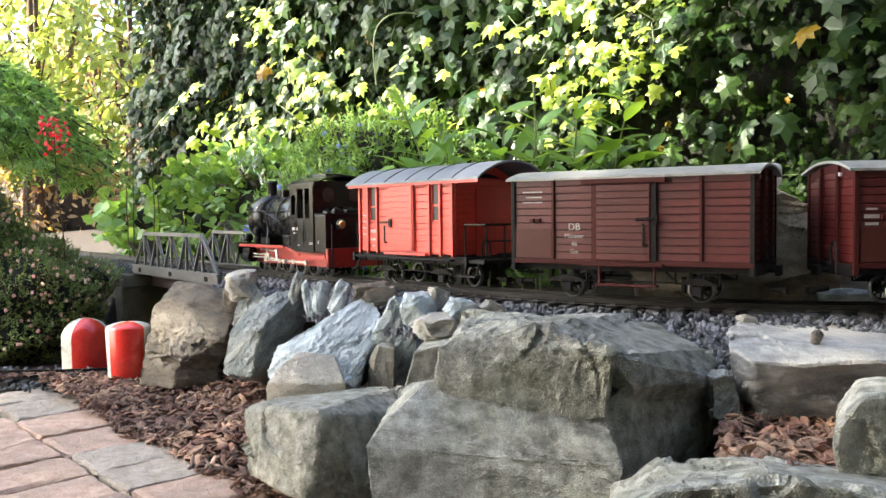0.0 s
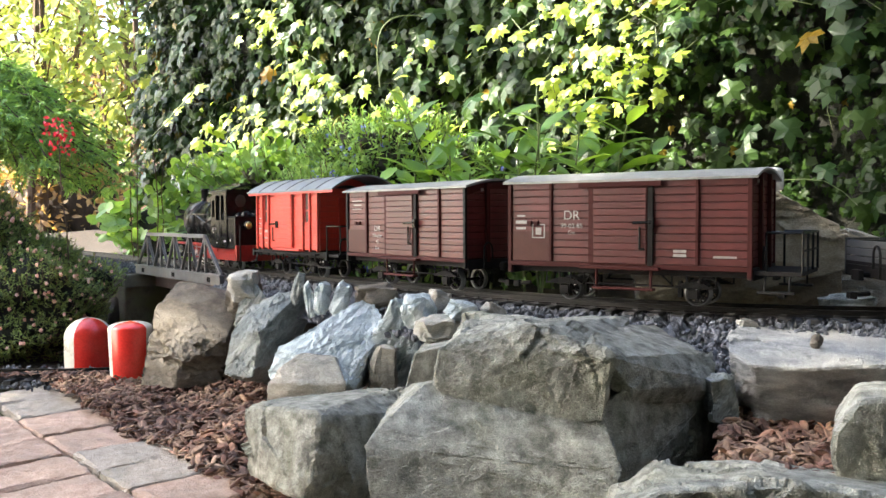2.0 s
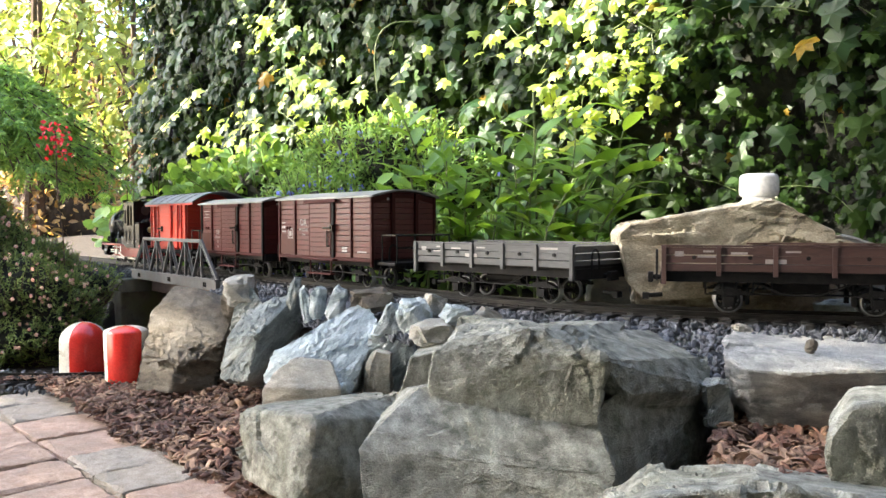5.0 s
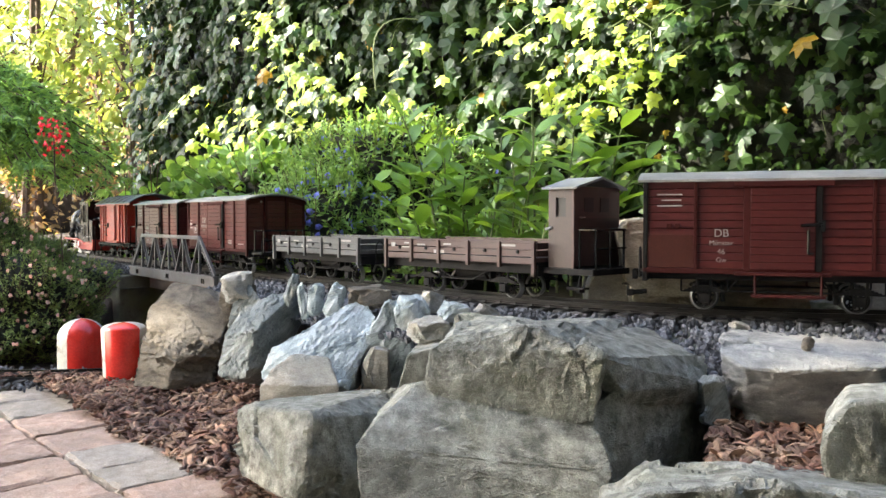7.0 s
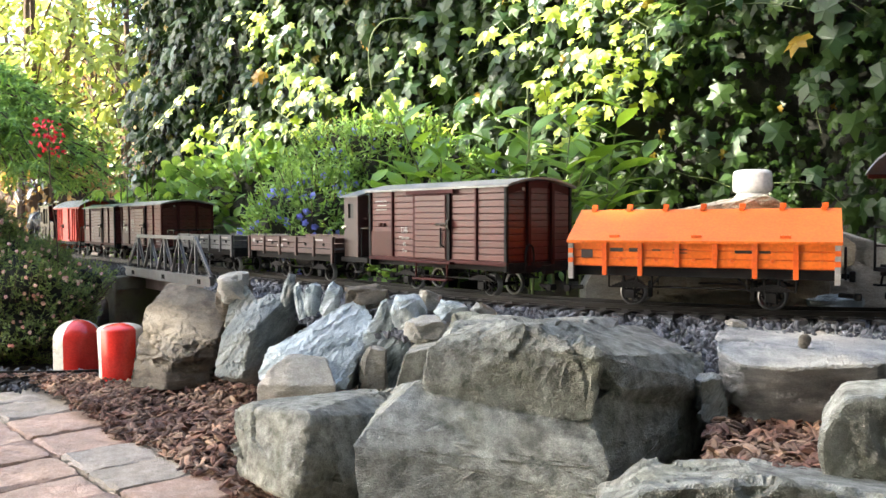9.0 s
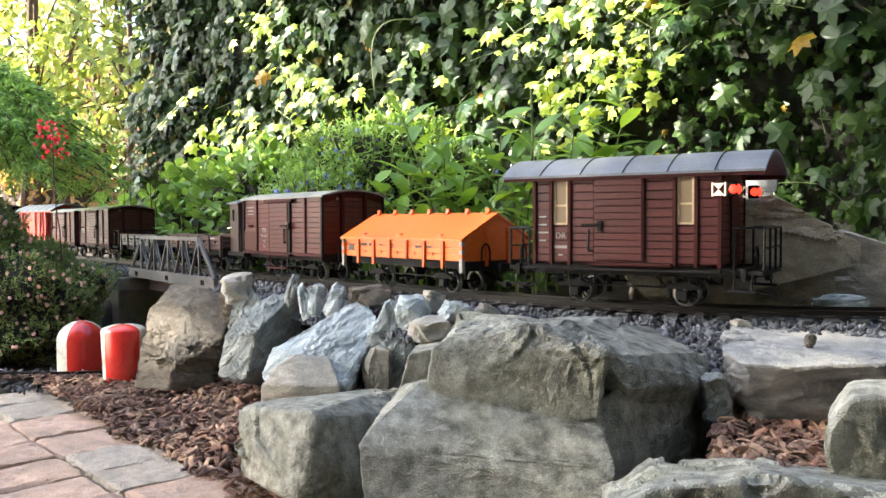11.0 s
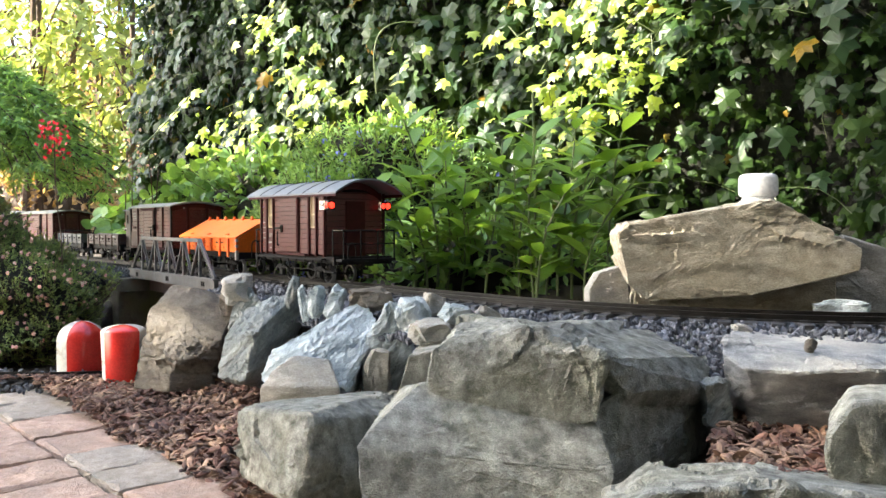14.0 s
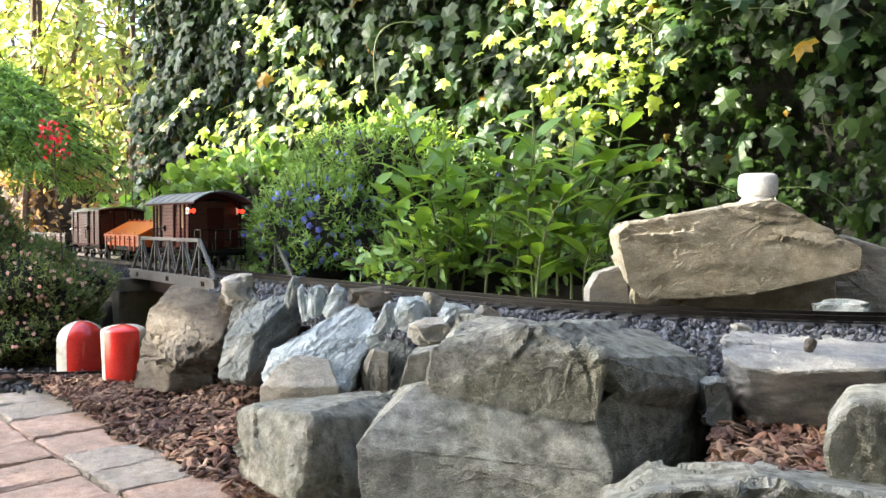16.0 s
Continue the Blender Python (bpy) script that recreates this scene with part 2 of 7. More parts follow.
M = dict(
    plaster=mat("light_plaster", (0.52, 0.50, 0.46), (0.64, 0.62, 0.57), 12, 200, 0.9, bump=0.3, dist=0.002, stain=(0.42, 0.40, 0.35), stain_scale=2.5),
    soil=mat("soil", (0.022, 0.015, 0.011), (0.055, 0.038, 0.027), 60, 500, 0.95, bump=0.6, dist=0.006),
    stone=mat("grey_stone", (0.115, 0.112, 0.090), (0.430, 0.420, 0.362), 60, 800, 0.8, bump=1.0, dist=0.0032, stain=(0.18, 0.185, 0.115), stain_scale=16, stain_amount=0.35, rand=0.06, speck=0.6),
    brownstone=mat("brown_stone", (0.085, 0.068, 0.048), (0.205, 0.17, 0.128), 40, 420, 0.85, bump=0.9, dist=0.005, stain=(0.25, 0.22, 0.18), stain_scale=14, stretch=(1, 1, 2.2), speck=0.6),
    slate=mat("blue_grey_slate", (0.22, 0.26, 0.262), (0.58, 0.64, 0.645), 36, 420, 0.55, bump=0.9, dist=0.005, stain=(0.66, 0.70, 0.70), stain_scale=11, stain_amount=0.7, stretch=(0.45, 0.8, 2.6), turn=0.67, speck=0.6),
    darkslate=mat("dark_slate", (0.085, 0.098, 0.095), (0.27, 0.295, 0.28), 36, 420, 0.55, bump=0.9, dist=0.005, stain=(0.36, 0.35, 0.30), stain_scale=10, stain_amount=0.6, stretch=(0.45, 0.8, 2.6), turn=0.82, speck=0.6),
    palestone=mat("pale_stone", (0.30, 0.275, 0.225), (0.52, 0.48, 0.41), 40, 440, 0.8, bump=0.9, dist=0.004, stain=(0.24, 0.25, 0.24), stain_scale=8, stain_amount=0.6, stretch=(1, 1, 2.5), speck=0.6),
    vein=mat("veined_stone", (0.26, 0.22, 0.155), (0.43, 0.375, 0.28), 30, 360, 0.8, bump=0.5, dist=0.003, stain=(0.52, 0.46, 0.36), stain_scale=34, stain_amount=0.7, stretch=(1, 1, 1.8), speck=0.6),
    slabstone=mat("layered_slab", (0.20, 0.205, 0.205), (0.45, 0.44, 0.41), 44, 700, 0.75, bump=0.9, dist=0.004, stain=(0.55, 0.51, 0.43), stain_scale=9, stain_amount=0.6, stretch=(1, 1, 2.8), speck=0.6),
    gravel=mat("ballast", (0.04095, 0.04329, 0.05265), (0.1755, 0.179, 0.1989), 90, 600, 0.75, bump=0.4, dist=0.001, rand=1.45),
    bark=mat("bark_mulch", (0.045, 0.021, 0.015), (0.20, 0.098, 0.066), 70, 500, 0.85, bump=0.5, dist=0.001, stain=(0.40, 0.27, 0.18), stain_scale=30, stain_amount=0.6, rand=1.4),
    paver_pink=mat("pink_paver", (0.37, 0.235, 0.170), (0.55, 0.39, 0.30), 60, 500, 0.95, bump=1.0, dist=0.003, rand=0.14, stain=(0.24, 0.18, 0.14), stain_scale=14, speck=0.6),
    paver_grey=mat("grey_paver", (0.27, 0.225, 0.18), (0.44, 0.37, 0.305), 60, 500, 0.95, bump=1.0, dist=0.003, rand=0.10, stain=(0.19, 0.18, 0.14), stain_scale=14, speck=0.6),
    # dark so that the added east wall throws no sunlight back
    dark_blocker=mat("light_blocking_wall", (0.014, 0.012, 0.010), (0.035, 0.030, 0.024), 14, 200, 0.8, bump=0.3, dist=0.002),
    moss=mat("mossy_joint", (0.05, 0.055, 0.015), (0.13, 0.11, 0.05), 90, 600, 0.95, bump=0.8, dist=0.004),
    rail=mat("rail", (0.008, 0.0068, 0.006), (0.0224, 0.0192, 0.016), 60, 500, 0.40, 0.1, spec=0.2, bump=0.1, dist=0.0005),
    sleeper=mat("sleeper", (0.018, 0.017, 0.018), (0.05, 0.045, 0.042), 90, 600, 0.7, bump=0.3, dist=0.0007),
    steel=mat("bridge_grey", (0.0864, 0.0864, 0.09), (0.1584, 0.1584, 0.162), 70, 500, 0.45, 0.3, bump=0.1, dist=0.0005, stain=(0.13, 0.10, 0.08), stain_scale=25),
    rust=mat("bridge_girder", (0.10, 0.06, 0.045), (0.17, 0.11, 0.085), 50, 400, 0.6, bump=0.2, dist=0.001),
    mossy=mat("mossy_concrete", (0.10, 0.09, 0.06), (0.22, 0.20, 0.15), 30, 400, 0.9, bump=0.6, dist=0.003, stain=(0.11, 0.12, 0.04), stain_scale=15, stain_amount=0.7),
    red_gloss=mat("red_gloss_paint", (0.50, 0.022, 0.016), (0.58, 0.034, 0.024), 20, 300, 0.2, bump=0.03, dist=0.0005, rough_var=0.06),
    white_gloss=mat("white_gloss_paint", (0.42, 0.39, 0.34), (0.54, 0.51, 0.46), 30, 300, 0.3, bump=0.03, dist=0.0005, stain=(0.45, 0.42, 0.35), stain_scale=18, stain_amount=0.4),
    white_plastic=mat("white_glaze", (0.74, 0.72, 0.69), (0.82, 0.80, 0.77), 20, 200, 0.25, bump=0.02, dist=0.0005, rough_var=0.05),
    boxred=mat("brown_red_planks", (0.056, 0.0092, 0.0082), (0.089, 0.0160, 0.0142), 60, 500, 0.38, spec=0.42, bump=0.25, dist=0.0005, rand=0.14, stretch=(0.25, 1, 1)),
    boxtrim=mat("brown_red_trim", (0.036, 0.0066, 0.0058), (0.053, 0.0105, 0.0092), 60, 500, 0.6, spec=0.15, bump=0.15, dist=0.0005),
    patch=mat("plain_brown_panel", (0.050, 0.0125, 0.0085), (0.062, 0.0165, 0.011), 60, 500, 0.5, spec=0.25, bump=0.05, dist=0.0003),
    vanred=mat("bright_red_planks", (0.52, 0.034, 0.020), (0.63, 0.055, 0.032), 50, 500, 0.42, bump=0.2, dist=0.0005, rand=0.08, stretch=(0.25, 1, 1)),
    vanredtrim=mat("red_trim", (0.43, 0.026, 0.018), (0.52, 0.038, 0.025), 50, 500, 0.42, bump=0.1, dist=0.0005),
    orange=mat("orange_paint", (0.72, 0.135, 0.012), (0.80, 0.175, 0.020), 25, 300, 0.36, bump=0.04, dist=0.0004, stain=(0.62, 0.12, 0.015), stain_scale=9, stain_amount=0.4),
    orangetrim=mat("orange_trim", (0.66, 0.095, 0.012), (0.74, 0.13, 0.016), 25, 300, 0.4, bump=0.04, dist=0.0004),
    greyplank=mat("weathered_grey_planks", (0.046, 0.047, 0.048), (0.090, 0.089, 0.090), 50, 500, 0.55, bump=0.3, dist=0.0006, rand=0.12, stretch=(0.2, 1, 1)),
    brownplank=mat("brown_planks", (0.04805, 0.02306, 0.01845), (0.07688, 0.03844, 0.03267), 50, 500, 0.55, bump=0.3, dist=0.0006, rand=0.12, stretch=(0.2, 1, 1)),
    cabbrown=mat("cabin_brown", (0.03534, 0.0186, 0.01488), (0.05208, 0.02976, 0.02455), 50, 500, 0.5, bump=0.15, dist=0.0005),
    black=mat("black_paint", (0.006, 0.006, 0.0065), (0.015, 0.015, 0.016), 60, 500, 0.22, spec=0.22, bump=0.05, dist=0.0004),
    under=mat("black_underframe", (0.006, 0.0055, 0.0055), (0.018, 0.016, 0.015), 60, 500, 0.65, spec=0.15, bump=0.1, dist=0.0005),
    locored=mat("red_frame_paint", (0.3024, 0.01584, 0.01296), (0.3744, 0.0252, 0.01872), 50, 400, 0.4, bump=0.05, dist=0.0004),
    roof=mat("grey_roof", (0.09775, 0.1062, 0.1232), (0.1615, 0.17, 0.1913), 40, 400, 0.5, bump=0.1, dist=0.0006, stain=(0.16, 0.165, 0.14), stain_scale=18),
    boxroof=mat("dusty_roof", (0.17, 0.1658, 0.153), (0.289, 0.2805, 0.255), 40, 400, 0.5, bump=0.1, dist=0.0006),
    silver=mat("bright_rod", (0.55, 0.54, 0.52), (0.70, 0.69, 0.67), 60, 400, 0.3, 0.9, bump=0.05, dist=0.0003),
    tyre=mat("steel_tyre", (0.20, 0.20, 0.20), (0.32, 0.32, 0.31), 60, 400, 0.35, 0.85, bump=0.05, dist=0.0003),
    letter=mat("white_lettering", (0.25, 0.228, 0.213), (0.35, 0.325, 0.31), 200, 900, 0.6, bump=0),
    dletter=mat("black_lettering", (0.02, 0.012, 0.008), (0.04, 0.025, 0.015), 200, 900, 0.6, bump=0),
    brass=mat("brass", (0.45, 0.33, 0.14), (0.58, 0.44, 0.20), 50, 400, 0.35, 0.9, bump=0.05, dist=0.0003),
    # near-black paint for the shade behind doors and windows
    dark=mat("shaded_inside", (0.008, 0.007, 0.006), (0.014, 0.012, 0.010), 60, 400, 0.5, bump=0),
    cream=mat("cream_frame", (0.42, 0.31, 0.17), (0.52, 0.40, 0.24), 50, 400, 0.5, bump=0.05, dist=0.0003),
    tail=glow_mat("tail_lamp_red", (1.0, 0.03, 0.015), 0.55),
    board=glow_mat("lit_signal_board", (1.0, 0.80, 0.62), 0.06),
    # faint emission brightens the tail van's panes; no lamp burns inside
    pane_glow=glow_mat("glowing_pane", (0.20, 0.14, 0.08), 0.02),
    stem=mat("green_stem", (0.07, 0.10, 0.03), (0.14, 0.17, 0.06), 60, 400, 0.6, bump=0.1, dist=0.0005),
    twig=mat("brown_twig", (0.06, 0.035, 0.022), (0.14, 0.085, 0.055), 60, 400, 0.8, bump=0.3, dist=0.001),
    trunk=mat("tree_bark", (0.025, 0.016, 0.011), (0.07, 0.045, 0.032), 30, 300, 0.9, bump=0.7, dist=0.004, stretch=(2, 2, 0.5)),
    # near-black green paints the shade inside hedges and bushes
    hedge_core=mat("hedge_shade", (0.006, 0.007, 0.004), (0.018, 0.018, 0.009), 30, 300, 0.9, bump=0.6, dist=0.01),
    ivy=leaf_mat("ivy_leaf", (0.009, 0.023, 0.006), (0.036, 0.068, 0.013), 0.36, 0.25, c3=(0.24, 0.15, 0.02), spec=0.2),
    ivy_one=leaf_mat("ivy_leaf_single", (0.018, 0.046, 0.017), (0.052, 0.095, 0.024), 0.30, 0.25, per_object=True, c3=(0.45, 0.22, 0.02), spec=0.35),
    # ivy made pale and yellow so the sun patches read brighter
    young=leaf_mat("sun_tinted_leaf", (0.20, 0.29, 0.045), (0.40, 0.48, 0.09), 0.4, 0.4),
    laurel=leaf_mat("laurel_leaf", (0.080, 0.165, 0.030), (0.19, 0.32, 0.06), 0.36, 0.35, per_object=True),
    heather=leaf_mat("heather_leaf", (0.075, 0.12, 0.045), (0.27, 0.36, 0.13), 0.6, 0.25),
    conifer=leaf_mat("conifer_spray", (0.12, 0.24, 0.078), (0.336, 0.504, 0.156), 0.6, 0.25),
    cover=leaf_mat("ground_cover_leaf", (0.09, 0.18, 0.0525), (0.225, 0.36, 0.12), 0.5, 0.3),
    sunleaf=leaf_mat("sunny_leaf", (0.13, 0.20, 0.06), (0.34, 0.38, 0.16), 0.5, 0.35),
    rustleaf=leaf_mat("rusty_leaf", (0.26, 0.16, 0.085), (0.44, 0.32, 0.20), 0.6, 0.35),
    pink=leaf_mat("pink_petal", (0.60, 0.32, 0.40), (0.85, 0.62, 0.68), 0.5, 0.3),
    red_petal=leaf_mat("red_petal", (0.55, 0.02, 0.05), (0.75, 0.05, 0.09), 0.5, 0.3),
    blue_petal=leaf_mat("blue_petal", (0.10, 0.12, 0.70), (0.22, 0.26, 0.95), 0.5, 0.3),
    canopy=leaf_mat("tree_leaf", (0.035, 0.075, 0.02), (0.08, 0.14, 0.04), 0.5, 0.08),
)


# ---------------------------------------------------------------- mesh helpers
def box(bm, x0, x1, y0, y1, z0, z1, bevel=0.0):
    r = bmesh.ops.create_cube(bm, size=1.0)
    for v in r["verts"]:
        v.co = Vector(((x0 + x1) / 2 + v.co.x * (x1 - x0), (y0 + y1) / 2 + v.co.y * (y1 - y0), (z0 + z1) / 2 + v.co.z * (z1 - z0)))
    if bevel:
        es = list({e for v in r["verts"] for e in v.link_edges})
        bmesh.ops.bevel(bm, geom=es, offset=bevel, segments=2, affect="EDGES", profile=0.6)
    return bm


def rod(bm, a, b, r, n=8, r2=None):
    a, b = Vector(a), Vector(b)
    d = b - a
    q = d.to_track_quat("Z", "Y").to_matrix().to_4x4()
    bmesh.ops.create_cone(bm, cap_ends=True, segments=n, radius1=r, radius2=r if r2 is None else r2, depth=d.length,
                          matrix=Matrix.Translation((a + b) / 2) @ q)
    return bm


def lathe(bm, profile, n=24, m=Matrix()):
    """Turns a profile of (radius, height) round the z axis."""
    rings = []
    for r, z in profile:
        if r < 1e-6:
            rings.append([bm.verts.new(m @ Vector((0, 0, z)))])
        else:
            rings.append([bm.verts.new(m @ Vector((r * math.cos(2 * math.pi * i / n), r * math.sin(2 * math.pi * i / n), z))) for i in range(n)])
    for p, q in zip(rings, rings[1:]):
        for i in range(n):
            j = (i + 1) % n
            f = [p[i % len(p)], p[j % len(p)], q[j % len(q)], q[i % len(q)]]
            f = list(dict.fromkeys(f))
            if len(f) > 2:
                bm.faces.new(f)
    return bm


def slab(bm, outline, x0, x1):
    """An outline of (y, z) drawn along x from x0 to x1."""
    a = [bm.verts.new((x0, y, z)) for y, z in outline]
    b = [bm.verts.new((x1, y, z)) for y, z in outline]
    n = len(outline)
    for i in range(n):
        j = (i + 1) % n
        bm.faces.new((a[i], a[j], b[j], b[i]))
    bm.faces.new(a[::-1]), bm.faces.new(b)
    bmesh.ops.recalc_face_normals(bm, faces=bm.faces[:])
    return bm


def B():
    return bmesh.new()


def mesh_of(name, bm, material, smooth=False):
    me = bpy.data.meshes.new(name)
    bmesh.ops.recalc_face_normals(bm, faces=bm.faces[:])
    bm.to_mesh(me)
    bm.free()
    me.materials.append(material)
    if smooth:
        me.polygons.foreach_set("use_smooth", [True] * len(me.polygons))
    return me


def thing(name, label, category, group="", kind="", at=None):
    ob = tagged(new(name), label, category, group, kind)
    ob.empty_display_size = 0.02
    if at is not None:
        ob.matrix_basis = at
    return ob


def part(name, bm, material, parent, label="", smooth=False, at=None):
    me = bm if isinstance(bm, bpy.types.Mesh) else mesh_of(name, bm, material, smooth)
    ob = new(name, me)
    ob.parent = parent
    if at is not None:
        ob.matrix_basis = at
    return tagged(ob, label)


def raw(name, verts, faces, material, smooth=False):
    me = bpy.data.meshes.new(name)
    me.from_pydata(verts, [], faces)
    me.materials.append(material)
    if smooth:
        me.polygons.foreach_set("use_smooth", [True] * len(me.polygons))
    me.update()
    return me


def scatter(name, template, places, material, smooth=False):
    """One mesh of many copies of a template (verts, faces) at the given matrices."""
    tv, tf = template
    tv = np.array(tv, float)
    vs, fs = [], []
    for i, m in enumerate(places):
        a = np.array(m)
        vs.append(tv @ a[:3, :3].T + a[:3, 3])
        o = i * len(tv)
        fs += [tuple(k + o for k in f) for f in tf]
    return raw(name, np.concatenate(vs).tolist(), fs, material, smooth)


def aim(p, normal, up, size, spin=0.0, flat=1.0):
    """The matrix of a leaf at p: its face along normal, its tip along up."""
    n = Vector(normal).normalized()
    u = Vector(up) - n * n.dot(Vector(up))
    u = u.normalized() if u.length > 1e-4 else n.orthogonal().normalized()
    x = u.cross(n)
    m = Matrix((x, u, n)).transposed().to_4x4() @ Matrix.Rotation(spin, 4, "Z") @ Matrix.Diagonal((size * flat, size, size, 1))
    return Matrix.Translation(p) @ m


# leaf outlines: the stalk at the origin, the tip at y = 1
IVY = ([(0, 0.36, 0.05), (0, 0, 0), (0.26, -0.10, -0.03), (0.50, 0.10, -0.10), (0.33, 0.30, -0.02), (0.46, 0.60, -0.12), (0.19, 0.60, -0.02), (0, 1, -0.14),
        (-0.19, 0.60, -0.02), (-0.46, 0.60, -0.12), (-0.33, 0.30, -0.02), (-0.50, 0.10, -0.10), (-0.26, -0.10, -0.03)],
       [(0, i, i + 1) for i in range(1, 12)] + [(0, 12, 1)])
OVAL = ([(0, 0, 0), (0.10, 0.18, 0.035), (0.155, 0.42, 0.045), (0.12, 0.70, 0.02), (0, 1, -0.10), (-0.12, 0.70, 0.02), (-0.155, 0.42, 0.045), (-0.10, 0.18, 0.035),
         (0, 0.2, 0.0), (0, 0.45, 0.012), (0, 0.72, -0.02)],
        [(0, 1, 8), (1, 2, 9, 8), (2, 3, 10, 9), (3, 4, 10), (0, 8, 7), (7, 8, 9, 6), (6, 9, 10, 5), (5, 10, 4)])
BLADE = ([(0, 0, 0), (0.16, 0.4, 0.05), (0, 1, -0.06), (-0.16, 0.4, 0.05)], [(0, 1, 2), (0, 2, 3)])
ROUND = ([(0, 0.4, -0.04), (0, 0, 0), (0.32, 0.05, 0.04), (0.48, 0.4, 0.05), (0.3, 0.78, 0.03), (0, 0.95, 0.0), (-0.3, 0.78, 0.03), (-0.48, 0.4, 0.05), (-0.32, 0.05, 0.04)],
         [(0, i, i + 1) for i in range(1, 8)] + [(0, 8, 1)])


def rnd(a, b):
    return random.uniform(a, b)


def rndv(k=1.0):
    return Vector((rnd(-k, k), rnd(-k, k), rnd(-k, k)))


def fold(x, e0, e1):
    t = min(1, max(0, (x - e0) / (e1 - e0)))
    return t * t * (3 - 2 * t)


# ---------------------------------------------------------------- the line of the railway
KNOTS_S = (-4.0, -0.1, 0.1, 0.3, 0.5, 0.7, 0.9, 1.2, 1.5, 1.9, 2.7, 3.5, 6.0)
KNOTS_H = (0.0, 0.02, 0.312, 0.603, 0.850, 0.881, 0.866, 0.888, 0.892, 0.902, 0.90, 0.30, 0.30)
LINE_S = np.linspace(-4.0, 6.0, 2001)
_h = np.interp(LINE_S, KNOTS_S, KNOTS_H)
_h = np.convolve(np.pad(_h, 20, mode="edge"), np.ones(41) / 41, "valid")
LINE_H = _h
_dx, _dy, _ds = -np.cos(_h), np.sin(_h), LINE_S[1] - LINE_S[0]
LINE_X = np.concatenate([[0], np.cumsum((_dx[1:] + _dx[:-1]) / 2 * _ds)])
LINE_Y = np.concatenate([[0], np.cumsum((_dy[1:] + _dy[:-1]) / 2 * _ds)])
_i0 = int(np.argmin(abs(LINE_S)))
LINE_X += 0.498 - LINE_X[_i0]
LINE_Y += 0.923 - LINE_Y[_i0]


def line_z(y):
    return -0.0056 * y


def line_at(s):
    """Place and heading of the centre line at the arc length s; the heading's left is the near side."""
    x, y, h = (float(np.interp(s, LINE_S, k)) for k in (LINE_X, LINE_Y, LINE_H))
    return Vector((x, y, line_z(y))), h


def line_point(s, side, z=0.0):
    p, h = line_at(s)
    return p + Vector((-math.sin(h), -math.cos(h), 0)) * side + Vector((0, 0, z))


def line_pose(s, half=0.07):
    """The pose of a vehicle whose axles stand at s - half and s + half."""
    a, b = line_at(s + half)[0], line_at(s - half)[0]
    d = a - b
    c = (a + b) / 2
    return Matrix.Translation(c) @ Matrix.Rotation(math.atan2(d.y, d.x), 4, "Z")


_pts = np.stack([LINE_X, LINE_Y], 1)[::8]
_nrm = np.stack([-np.sin(LINE_H), -np.cos(LINE_H)], 1)[::8]
_ss = LINE_S[::8]


def near_line(x, y):
    """Arc length of the nearest point of the line, and the distance to its near side (negative behind)."""
    d = np.array([x, y]) - _pts
    i = int(np.argmin((d * d).sum(1)))
    return float(_ss[i]), float(d[i] @ _nrm[i])


# ---------------------------------------------------------------- ground
def ground_z(x, y):
    s, d = near_line(x, y)
    low = -0.245 + 0.115 * fold(x, 0.02, 0.20)
    up = -0.052 if d > -0.05 else -0.052 + 0.10 * fold(-d, 0.15, 0.6) * fold(x, 0.6, -0.2)
    if x > 0.9 or y > 4:
        low = max(low, -0.13)
    z = up + (low - up) * fold(d, 0.085, 0.20)
    gap = fold(s, 1.17, 1.24) * fold(s, 1.84, 1.77)
    cut = gap * fold(abs(d), 0.75, 0.35)
    z = z + (-0.245 - z) * cut
    z += 0.012 * noise.noise((x * 7, y * 7, 0.3)) * fold(d, -0.06, -0.12) + 0.006 * noise.noise((x * 25, y * 25, 1.3))
    return z


def axis(lo, hi, step, far):
    mid = np.arange(lo, hi + 1e-6, step)
    out = np.array([0.05, 0.15, 0.35, 0.8, 2, 5, 12, 30, far])
    return np.concatenate([(lo - out)[::-1], mid, hi + out])


gx, gy = axis(-1.3, 1.1, 0.02, 90), axis(0.2, 3.0, 0.02, 90)
verts = [(float(x), float(y), ground_z(x, y)) for y in gy for x in gx]
nx = len(gx)
faces = [(j * nx + i, j * nx + i + 1, (j + 1) * nx + i + 1, (j + 1) * nx + i) for j in range(len(gy) - 1) for i in range(nx - 1)]
ground = tagged(new("ground", raw("ground", verts, faces, M["soil"], True)), "dark garden soil under the plants and stones", "ground", kind="structure")


def strip(bm, s0, s1, step, section):
    """A section of (side, z) swept along the line."""
    n = len(section)
    prev = None
    for s in np.arange(s0, s1 + 1e-6, step):
        ring = [bm.verts.new(line_point(float(s), a, z)) for a, z in section]
        if prev:
            for i in range(n):
                j = (i + 1) % n
                bm.faces.new((prev[i], prev[j], ring[j], ring[i]))
        prev = ring
    return bm


def rail_section(c):
    return [(c - 0.0045, -0.0083), (c + 0.0045, -0.0083), (c + 0.0045, -0.0070), (c + 0.0012, -0.0058), (c + 0.0012, -0.0024), (c + 0.0019, -0.0016), (c + 0.0018, 0.0),
            (c - 0.0018, 0.0), (c - 0.0019, -0.0016), (c - 0.0012, -0.0024), (c - 0.0012, -0.0058), (c - 0.0045, -0.0070)]


track = thing("garden_railway_track", "brown metal rails on black sleepers in grey ballast", "railway track", kind="structure")
for c in (0.0240, -0.0240):
    part("rail", strip(B(), -2.6, 3.4, 0.02, rail_section(c)), M["rail"], track, smooth=False)
